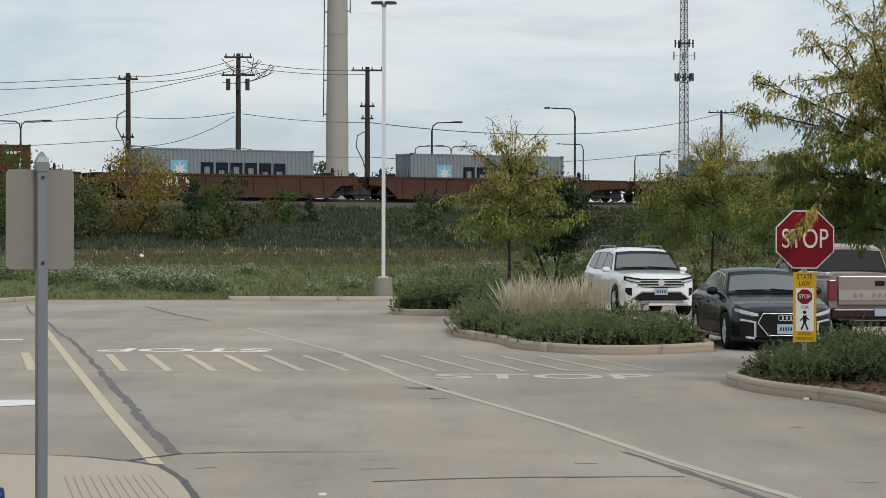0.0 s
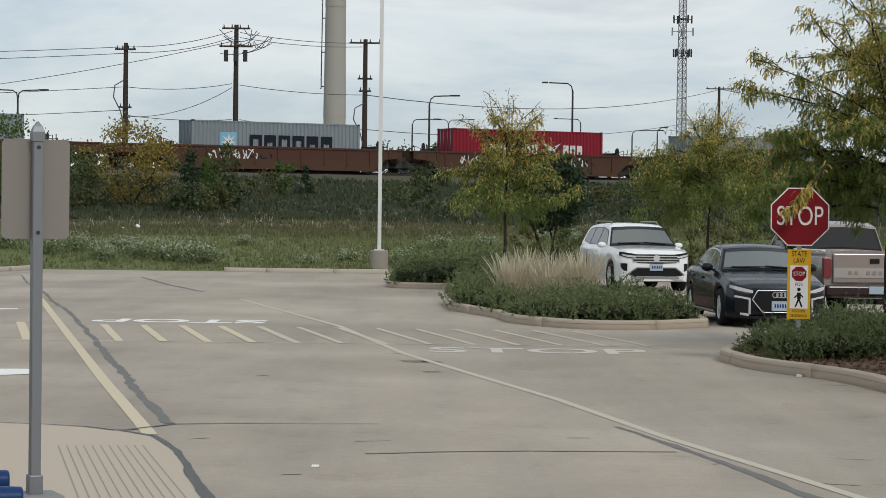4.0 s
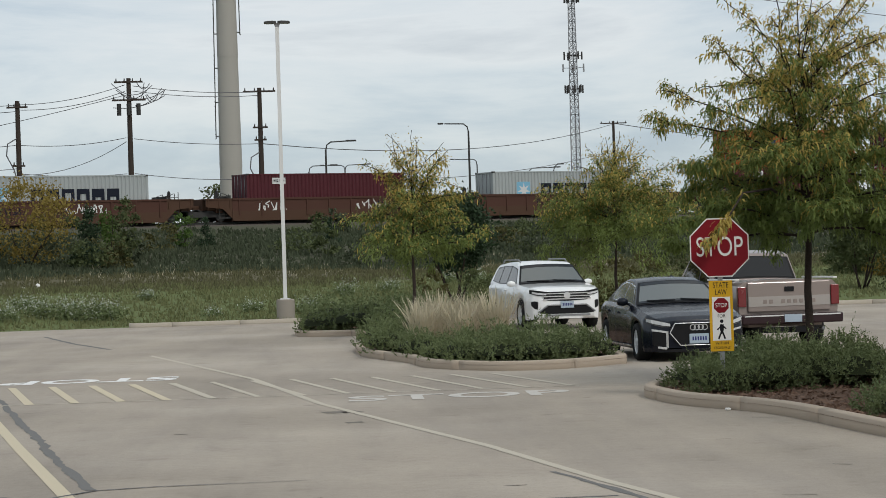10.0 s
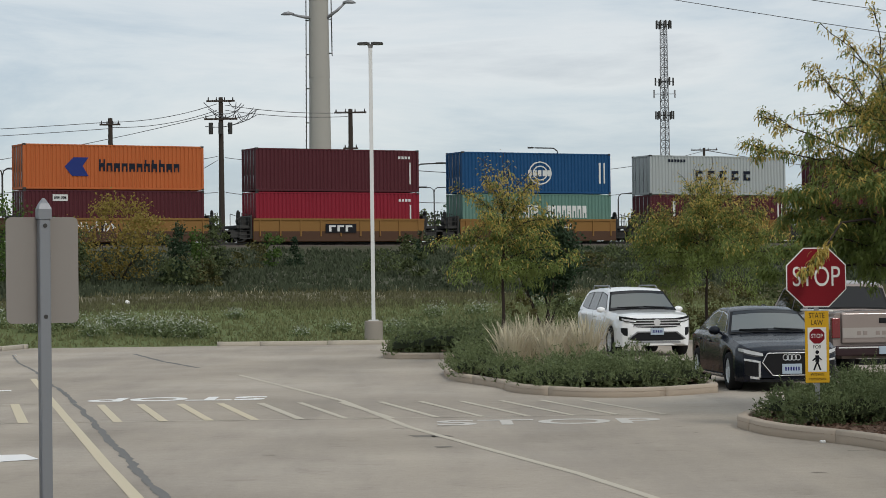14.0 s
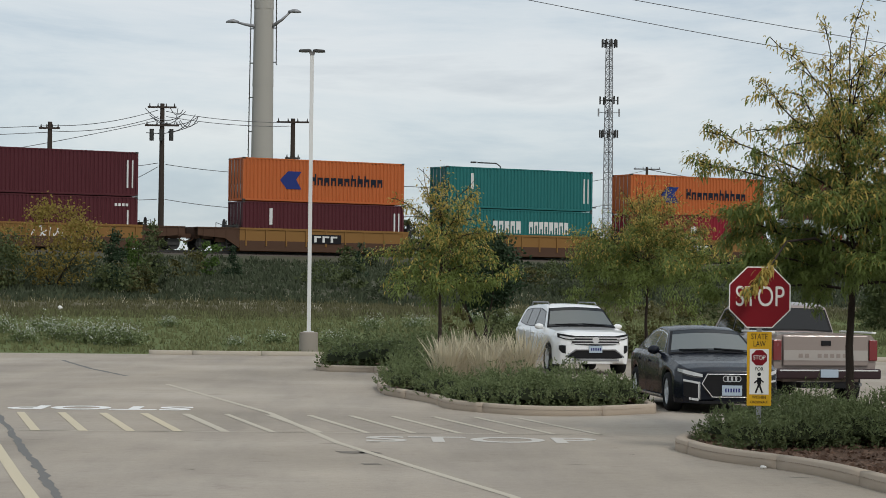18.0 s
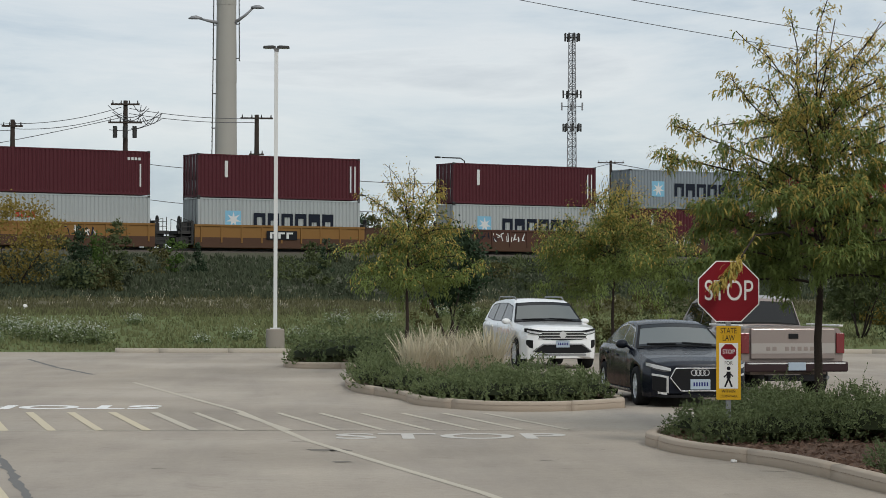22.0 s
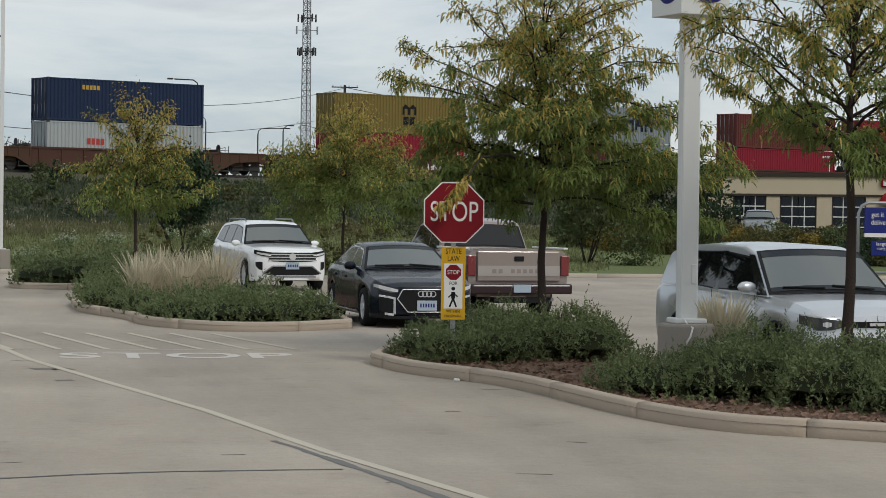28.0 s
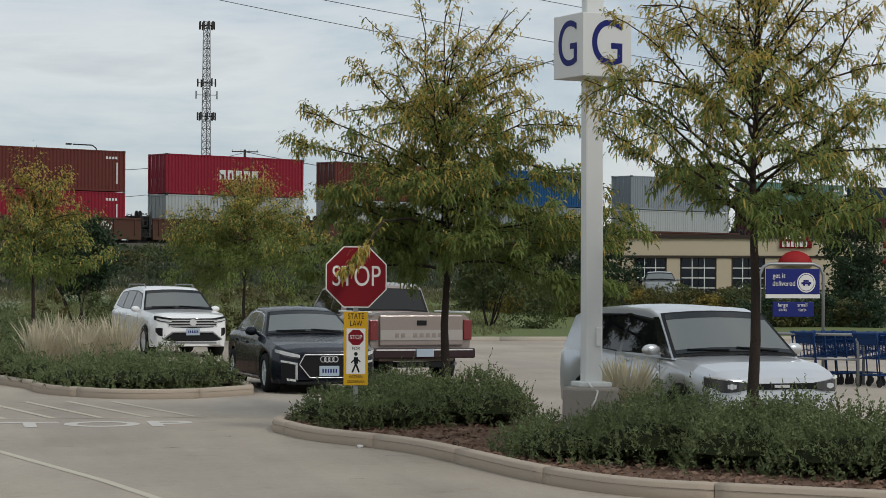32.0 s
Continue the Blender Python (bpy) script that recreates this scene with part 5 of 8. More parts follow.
            if name == "windscreen":
                def lay(x, t, lift):
                    y, z = ya + (yb - ya) * t, za + (zb2 - za) * t
                    return Vector((x * (w(z) - inset), y, z + 0.035 * (1 - x * x))) + nrm * lift
                for nm, t0, t1, mat in (("tinted_band", 0.86, 1.0, DARKGLASS), ("lower_band", 0.0, 0.10, DARKGLASS)):
                    bm = bmesh.new()
                    loft(bm, [[lay(x, t, 0.019) for x in (-1, -0.8, -0.4, 0, 0.4, 0.8, 1)] for t in (t0, t1)], closed=False, cap=False)
                    part(nm, soften(bm, 60), mat, made)
                for x in (-0.75, 0.1):
                    bm = bmesh.new()
                    tube(bm, [lay(x, 0.02, 0.03), lay(x + 0.3, 0.035, 0.03), lay(x + 0.7, 0.075, 0.03)], 0.009, 5)
                    part("wiper", bm, BLACK, made)

    def patch(self, name, xs, lo, hi, mat, end=1, proud=0.012, parent=None, label=""):
        """A piece that wraps the nose or tail between two heights; lo and hi by x."""
        bm = bmesh.new()
        rings = []
        lo = lo if isinstance(lo, (list, tuple)) else [lo] * len(xs)
        hi = hi if isinstance(hi, (list, tuple)) else [hi] * len(xs)
        mix = lambda row: [row[k] + (row[k + 1] - row[k]) * j / 4 for k in range(len(row) - 1) for j in range(4)] + [row[-1]]
        xs, lo, hi = mix(xs), mix(lo), mix(hi)
        for k, x in enumerate(xs):
            a = lo[k] if isinstance(lo, (list, tuple)) else lo
            b = hi[k] if isinstance(hi, (list, tuple)) else hi
            y = self.nose(x, end) + end * proud
            y2 = y - end * 0.05
            rings.append([(x, y, a), (x, y, b), (x, y2, b), (x, y2, a)])
        loft(bm, rings)
        return part(name, bm, mat, parent or self.ob, label)

    def wheels(self, spokes, width=0.22, rim=ALLOY):
        if not hasattr(Car, "kit"):
            Car.kit = {}
        key = (self.r, spokes, rim.name)
        if key not in Car.kit:
            r = self.r
            bm = bmesh.new()
            prof = [(0.66 * r, 0.0), (0.72 * r, 0.02), (0.95 * r, 0.012), (r, -0.02), (r, -width + 0.02), (0.95 * r, -width), (0.66 * r, -width)]
            n = 28
            rings = [[(-p[1], math.cos(a * math.tau / n) * p[0], math.sin(a * math.tau / n) * p[0]) for p in prof] for a in range(n)]
            vs = [[bm.verts.new(p) for p in ring] for ring in rings]
            for i in range(n):
                for k in range(len(prof)):
                    bm.faces.new((vs[i][k], vs[i][(k + 1) % len(prof)], vs[(i + 1) % n][(k + 1) % len(prof)], vs[(i + 1) % n][k])).smooth = True
            tyre = mesh_of("tyre", bm, RUBBER)
            bm = bmesh.new()
            rr = 0.67 * r
            for i in range(n):
                a, b = i * math.tau / n, (i + 1) * math.tau / n
                for r0, r1, x0, x1 in ((rr, rr * 0.92, 0.0, 0.012), (rr * 0.92, rr * 0.9, 0.012, 0.11)):
                    quad(bm, *[(x, math.cos(t) * q, math.sin(t) * q) for t, q, x in ((a, r0, x0), (b, r0, x0), (b, r1, x1), (a, r1, x1))])
            for k in range(spokes):
                a = k * math.tau / spokes
                for da in (-0.11, 0.11):
                    c, s2 = math.cos(a + da), math.sin(a + da)
                    u = Vector((0, -s2, c)) * 0.022
                    p, q = Vector((0.005, c * 0.06, s2 * 0.06)), Vector((0.012, c * rr * 0.93, s2 * rr * 0.93))
                    quad(bm, p - u, p + u, q + u, q - u)
            rod(bm, (-0.01, 0, 0), (0.03, 0, 0), 0.065, n=12)
            alloy = mesh_of("rim", bm, rim)
            bm = bmesh.new()
            rod(bm, (0.08, 0, 0), (0.1, 0, 0), rr * 0.9, n=20)
            disc = mesh_of("brake_disc", bm, DARKSTEEL)
            Car.kit[key] = (tyre, alloy, disc)
        for s in (-1, 1):
            for y in (self.front, self.rear):
                wh = new("wheel")
                wh.parent = self.ob
                wh.matrix_basis = pose(s * (self.track / 2 + width / 2), y, self.r, 0, 0, 0 if s < 0 else 180)
                for nm, me in zip(("tyre", "rim", "brake_disc"), Car.kit[key]):
                    part(nm, me, None, wh)

    def mirrors(self, y, z, x, mat, sz=(0.11, 0.09, 0.08)):
        for s in (-1, 1):
            bm = bmesh.new()
            bmesh.ops.create_uvsphere(bm, u_segments=10, v_segments=6, radius=1)
            bmesh.ops.transform(bm, matrix=pose(s * (x + 0.06), y, z) @ Matrix.Diagonal((*sz, 1)), verts=bm.verts)
            rod(bm, (s * (x - 0.08), y - 0.01, z - 0.06), (s * x, y, z - 0.02), 0.025, n=6)
            part("wing_mirror", soften(bm, 60), mat, self.ob)

    def seams(self, lines):
        for pts in lines:
            for s in (-1, 1):
                bm = bmesh.new()
                for (ya, za), (yb, zb) in zip(pts, pts[1:]):
                    d = Vector((0, yb - ya, zb - za)).normalized() * 0.006
                    u = Vector((0, d.z, -d.y))
                    wa, wb = s * (self.half(ya) + 0.003), s * (self.half(yb) + 0.003)
                    quad(bm, Vector((wa, ya, za)) - u, Vector((wa, ya, za)) + u, Vector((wb, yb, zb)) + u, Vector((wb, yb, zb)) - u)
                part("door_seam", bm, BLACK, self.ob)

    def handles(self, spots, mat):
        for y, z in spots:
            for s in (-1, 1):
                bm = bmesh.new()
                x = s * self.half(y)
                box(bm, x - 0.012, x + 0.022 * s, y - 0.11, y + 0.11, z - 0.018, z + 0.018)
                part("door_handle", bm, mat, self.ob, bevel=0.008)

    def badge_plate(self, y_end, z, mat=PLATE, end=1):
        bm = bmesh.new()
        box(bm, -0.17, 0.17, y_end, y_end + end * 0.02, z - 0.085, z + 0.085)
        pl = part("number_plate", bm, mat, self.ob, bevel=0.004)
        bm = bmesh.new()
        for k in range(6):
            box(bm, -0.13 + k * 0.045, -0.105 + k * 0.045, y_end + end * 0.02, y_end + end * 0.022, z - 0.03, z + 0.035)
        tagged(part("plate_bars", bm, NAVYTEXT, pl), kind="stuff")


def facing(az, x, y):
    """The pose of a car at (x, y) that faces the compass angle az (0: +y, 90: +x)."""
    return pose(x, y, 0, 0, 0, -az)


def dark_sedan():
    paint = material("dark_grey_car_paint", [(0.006, 0.008, 0.013), (0.008, 0.010, 0.016)], rough=0.25, metal=0.0, scale=2, fine=40, bump=0.0, coat=0.32, spec=0.12)
    shell = [(2.38, 0.60, 0.52, 0.55, 0.24), (2.34, 0.70, 0.62, 0.62, 0.20), (2.2, 0.76, 0.80, 0.68, 0.17), (1.95, 0.82, 0.885, 0.74, 0.17), (1.4, 0.90, 0.915, 0.82, 0.2), (0.75, 0.985, 0.92, 0.88, 0.2),
             (-0.4, 0.99, 0.922, 0.91, 0.2), (-1.5, 1.0, 0.915, 0.93, 0.22), (-1.9, 1.0, 0.89, 0.92, 0.24), (-2.2, 0.98, 0.82, 0.88, 0.26), (-2.36, 0.9, 0.7, 0.8, 0.3), (-2.38, 0.84, 0.62, 0.74, 0.34)]
    c = Car("dark grey saloon car parked nose-out, with chrome trim", paint, shell, 1.42, -1.40, 0.33, 1.58, facing(176.1, 5.98, 39.66))
    c.body()
    c.cabin([(0.98, 0.93), (0.25, 1.33), (-0.2, 1.40), (-0.7, 1.405), (-1.2, 1.33), (-1.95, 0.96)], 0.80, 0.58, 0.95, 1.40, CARGLASS,
            [[(0.62, 1.0), (0.2, 1.27), (-0.28, 1.335), (-0.32, 1.01)], [(-0.38, 1.01), (-0.34, 1.335), (-0.75, 1.335), (-1.1, 1.27), (-1.3, 1.14), (-1.25, 1.05)]],
            ((0.93, 0.97), (0.29, 1.32), 0.05), ((-1.86, 1.0), (-1.24, 1.31), 0.06), trim=CHROME)
    c.wheels(5)
    c.mirrors(0.55, 1.02, 0.90, paint)
    c.seams([[(0.8, 0.3), (0.72, 0.9)], [(-0.32, 0.25), (-0.34, 0.92)], [(-1.1, 0.62), (-1.3, 0.92)], [(0.95, 0.27), (-1.0, 0.27)]])
    c.handles([(-0.12, 0.82), (-1.02, 0.84)], paint)
    for s in (-1, 1):
        c.patch("headlight", [s * v for v in (0.50, 0.62, 0.74, 0.85)], (0.60, 0.60, 0.63, 0.68), (0.665, 0.70, 0.73, 0.755), LAMPDARK)
        c.patch("headlight_trim", [s * v for v in (0.50, 0.62, 0.74, 0.85)], (0.615, 0.628, 0.655, 0.695), (0.658, 0.688, 0.718, 0.745), LAMPGLASS, proud=0.02)
        c.patch("bumper_vent", [s * v for v in (0.56, 0.66, 0.78)], (0.24, 0.25, 0.30), (0.50, 0.52, 0.54), BLACK, proud=0.012)
        c.patch("vent_trim", [s * v for v in (0.535, 0.57)], (0.24, 0.26), 0.53, CHROME, proud=0.02)
        c.patch("vent_trim", [s * v for v in (0.56, 0.66, 0.79)], (0.495, 0.515, 0.535), (0.53, 0.55, 0.57), CHROME, proud=0.022)
        c.patch("vent_trim", [s * v for v in (0.56, 0.62, 0.70)], (0.215, 0.22, 0.23), (0.255, 0.26, 0.27), CHROME, proud=0.022)
        c.patch("tail_light", [s * v for v in (0.4, 0.6, 0.75)], 0.72, 0.82, TAILRED, end=-1)
    c.patch("grille", [-0.50, -0.42, -0.3, 0, 0.3, 0.42, 0.50], (0.46, 0.34, 0.29, 0.29, 0.29, 0.34, 0.46), (0.58, 0.655, 0.66, 0.66, 0.66, 0.655, 0.58), BLACK, proud=0.014)
    for a, b in (((-0.51, 0.5), (-0.42, 0.66)), ((-0.42, 0.66), (0.42, 0.66)), ((0.42, 0.66), (0.51, 0.5)), ((-0.51, 0.5), (-0.33, 0.28)), ((-0.33, 0.28), (0.33, 0.28)), ((0.33, 0.28), (0.51, 0.5))):
        bm = bmesh.new()
        rod(bm, (a[0], c.nose(a[0]) + 0.03, a[1]), (b[0], c.nose(b[0]) + 0.03, b[1]), 0.009, n=6)
        part("grille_trim", bm, CHROME, c.ob)
    bm = bmesh.new()
    for k in range(4):
        x = -0.105 + k * 0.07
        for i in range(12):
            t0, t1 = i * math.tau / 12, (i + 1) * math.tau / 12
            rod(bm, (x + 0.048 * math.cos(t0), 2.405, 0.585 + 0.048 * math.sin(t0)), (x + 0.048 * math.cos(t1), 2.405, 0.585 + 0.048 * math.sin(t1)), 0.008, n=4, cap=False)
    part("badge", bm, CHROME, c.ob, "chrome badge")
    c.badge_plate(2.395, 0.39)
    for s in (-1, 1):
        bm = bmesh.new()
        box(bm, s * 0.925 - 0.012, s * 0.925 + 0.012, -1.0, 1.0, 0.235, 0.262)
        part("sill_trim", bm, CHROME, c.ob)
    c.patch("bumper_lip", [-0.7, -0.5, 0, 0.5, 0.7], 0.17, 0.215, BLACK, proud=0.02)


def white_suv():
    paint = material("white_car_paint", [(0.80, 0.80, 0.79), (0.84, 0.84, 0.83)], rough=0.3, scale=2, fine=20, bump=0.0, coat=1.0, spec=0.4)
    shell = [(2.54, 0.80, 0.62, 0.74, 0.36), (2.5, 0.95, 0.72, 0.84, 0.30), (2.38, 1.04, 0.86, 0.92, 0.26), (2.1, 1.08, 0.96, 0.98, 0.25), (1.5, 1.12, 0.99, 1.02, 0.27), (0.95, 1.16, 0.995, 1.05, 0.28),
             (-0.5, 1.17, 0.995, 1.08, 0.28), (-1.9, 1.18, 0.985, 1.1, 0.3), (-2.35, 1.18, 0.95, 1.1, 0.33), (-2.5, 1.12, 0.86, 1.02, 0.38), (-2.54, 1.0, 0.78, 0.9, 0.42)]
    c = Car("white sport utility vehicle parked nose-out beside the planting", paint, shell, 1.50, -1.48, 0.385, 1.71, facing(171.6, 5.35, 57.55))
    c.body(0.28)
    c.cabin([(1.12, 1.12), (0.45, 1.62), (0.1, 1.70), (-0.9, 1.72), (-1.9, 1.67), (-2.15, 1.58), (-2.42, 1.16)], 0.90, 0.68, 1.14, 1.70, DARKGLASS,
            [[(0.78, 1.17), (0.35, 1.53), (-0.28, 1.615), (-0.3, 1.17)], [(-0.38, 1.17), (-0.36, 1.615), (-1.2, 1.61), (-1.25, 1.18)], [(-1.32, 1.18), (-1.28, 1.61), (-1.85, 1.56), (-2.05, 1.42), (-2.1, 1.25)]],
            ((1.06, 1.16), (0.49, 1.60), 0.05), ((-2.36, 1.25), (-2.2, 1.55), 0.07))
    c.wheels(6, 0.25)
    c.mirrors(0.78, 1.17, 0.97, paint, (0.12, 0.07, 0.075))
    c.seams([[(0.95, 0.42), (0.88, 1.08)], [(-0.32, 0.36), (-0.34, 1.12)], [(-1.2, 0.6), (-1.3, 1.12)], [(1.0, 0.40), (-1.0, 0.40)]])
    c.handles([(-0.1, 1.0), (-1.05, 1.02)], paint)
    for s in (-1, 1):
        bm = bmesh.new()
        tube(bm, [(s * 0.62, 0.15, 1.72), (s * 0.62, 0.0, 1.78), (s * 0.62, -1.7, 1.78), (s * 0.62, -1.85, 1.70)], 0.02, 6)
        part("roof_rail", bm, GALV, c.ob)
        c.patch("headlight", [s * v for v in (0.50, 0.64, 0.78, 0.90)], (0.86, 0.86, 0.88, 0.92), (0.96, 0.98, 1.0, 1.02), BLACK)
        c.patch("headlight_lens", [s * v for v in (0.54, 0.64, 0.78, 0.88)], (0.88, 0.88, 0.90, 0.935), (0.92, 0.93, 0.95, 0.975), LAMPGLASS, proud=0.02)
        c.patch("bumper_vent", [s * v for v in (0.74, 0.82, 0.88)], (0.52, 0.54, 0.62), (0.72, 0.73, 0.72), BLACK)
        c.patch("tail_light", [s * v for v in (0.5, 0.7, 0.84)], 0.85, 1.0, TAILRED, end=-1)
    c.patch("grille", [-0.6, -0.5, 0, 0.5, 0.6], (0.78, 0.74, 0.72, 0.74, 0.78), 0.96, BLACK)
    for z in (0.90, 0.83, 0.76):
        c.patch("grille_bar", [-0.62, -0.4, 0, 0.4, 0.62], z, z + 0.025, CHROME, proud=0.024)
    bm = bmesh.new()
    rod(bm, (0, 2.55, 0.86), (0, 2.585, 0.86), 0.085, n=20)
    part("badge", bm, CHROME, c.ob, "round chrome badge")
    c.patch("lower_grille", [-0.7, -0.52, 0, 0.52, 0.7], (0.42, 0.40, 0.40, 0.40, 0.42), (0.46, 0.60, 0.62, 0.60, 0.46), BLACK)
    for a, b in (((-0.74, 0.44), (-0.5, 0.62)), ((-0.5, 0.62), (0.5, 0.62)), ((0.5, 0.62), (0.74, 0.44))):
        bm = bmesh.new()
        rod(bm, (a[0], c.nose(a[0]) + 0.02, a[1]), (b[0], c.nose(b[0]) + 0.02, b[1]), 0.022, n=6)
        part("bumper_trim", bm, GALV, c.ob)
    c.patch("skid_plate", [-0.6, -0.4, 0, 0.4, 0.6], 0.34, 0.385, GALV, proud=0.015)
    c.badge_plate(2.56, 0.63)


def grey_hatchback():
    paint = material("silver_grey_car_paint", [(0.60, 0.61, 0.63), (0.64, 0.65, 0.67)], rough=0.3, metal=0.55, scale=2, fine=20, bump=0.0, coat=0.8, spec=0.2)
    shell = [(2.09, 0.62, 0.58, 0.58, 0.28), (2.06, 0.78, 0.72, 0.70, 0.22), (1.94, 0.87, 0.83, 0.80, 0.2), (1.6, 0.95, 0.89, 0.88, 0.2), (1.1, 1.0, 0.90, 0.93, 0.22), (0.8, 1.02, 0.90, 0.96, 0.24),
             (-0.6, 1.07, 0.90, 1.03, 0.24), (-1.5, 1.08, 0.895, 1.05, 0.26), (-1.9, 1.08, 0.885, 1.05, 0.3), (-2.07, 1.06, 0.865, 1.0, 0.36), (-2.11, 0.95, 0.80, 0.88, 0.4)]
    c = Car("silver-grey boxy hatchback parked nose-out behind the island", paint, shell, 1.28, -1.30, 0.32, 1.57, facing(170.5, 9.0, 26.95))
    c.body(0.22)
    c.cabin([(1.08, 0.98), (0.42, 1.50), (0.1, 1.57), (-0.8, 1.59), (-1.6, 1.555), (-1.92, 1.46), (-2.04, 1.06)], 0.84, 0.69, 1.05, 1.57, DARKGLASS,
            [[(0.74, 1.04), (0.34, 1.43), (-0.30, 1.49), (-0.32, 1.05)], [(-0.40, 1.05), (-0.38, 1.49), (-1.15, 1.48), (-1.2, 1.09)]] ,
            ((1.02, 1.03), (0.46, 1.49), 0.05), ((-1.98, 1.15), (-1.86, 1.42), 0.06))
    c.wheels(5, rim=BLACK)
    for s in (-1, 1):
        for name, poly in (("front_pillar_trim", ((1.03, 1.0), (0.45, 1.475), (0.30, 1.475), (0.76, 1.0))), ("centre_pillar_trim", ((-0.29, 1.02), (-0.27, 1.51), (-0.41, 1.51), (-0.43, 1.02)))):
            bm = bmesh.new()
            bm.faces.new([bm.verts.new((s * (0.84 - 0.15 * (z - 1.05) / 0.52 + 0.0045), y, z)) for y, z in poly])
            part(name, bm, GLOSSBLACK, c.ob)
    for y in (c.front, c.rear):
        for s in (-1, 1):
            bm = bmesh.new()
            pts = [(s * (c.half(y) - 0.02), y + 0.375 * math.cos(a * math.pi / 12), 0.32 + 0.375 * math.sin(a * math.pi / 12)) for a in range(13)]
            tube(bm, pts, 0.03, 6)
            part("arch_trim", bm, BLACK, c.ob)
    c.mirrors(0.74, 1.09, 0.92, paint, (0.125, 0.06, 0.07))
    c.seams([[(0.85, 0.36), (0.8, 1.0)], [(-0.34, 0.3), (-0.36, 1.03)], [(-1.1, 0.6), (-1.25, 1.03)]])
    c.handles([(-0.12, 0.95), (-1.0, 0.97)], paint)
    for s in (-1, 1):
        c.patch("headlight", [s * v for v in (0.46, 0.6, 0.74, 0.85)], (0.67, 0.64, 0.635, 0.70), (0.745, 0.765, 0.79, 0.815), LAMPDARK, proud=0.035)
        c.patch("headlight_lens", [s * v for v in (0.60, 0.65, 0.70)], (0.685, 0.67, 0.685), (0.725, 0.735, 0.725), LAMPGLASS, proud=0.045)
        c.patch("running_light", [s * v for v in (0.70, 0.78, 0.85)], (0.775, 0.785, 0.80), (0.79, 0.80, 0.815), SIGNWHITE, proud=0.045)
        c.patch("tail_light", [s * v for v in (0.55, 0.68)], 0.9, 1.04, TAILRED, end=-1)
    c.patch("grille_band", [-0.5, -0.3, 0, 0.3, 0.5], 0.665, 0.735, BLACK, proud=0.02)
    bm = bmesh.new()
    box(bm, -0.1, 0.1, 2.1, 2.125, 0.685, 0.72)
    part("badge", bm, CHROME, c.ob, "small chrome badge")
    c.patch("lower_grille", [-0.6, -0.4, 0, 0.4, 0.6], (0.32, 0.28, 0.27, 0.28, 0.32), (0.40, 0.48, 0.50, 0.48, 0.40), BLACK)
    c.patch("bumper_trim", [-0.5, 0, 0.5], 0.52, 0.55, GALV, proud=0.02)
    bm = bmesh.new()
    rod(bm, (0.25, -1.4, 1.58), (0.25, -1.55, 1.72), 0.008, n=5)
    part("aerial", bm, BLACK, c.ob)


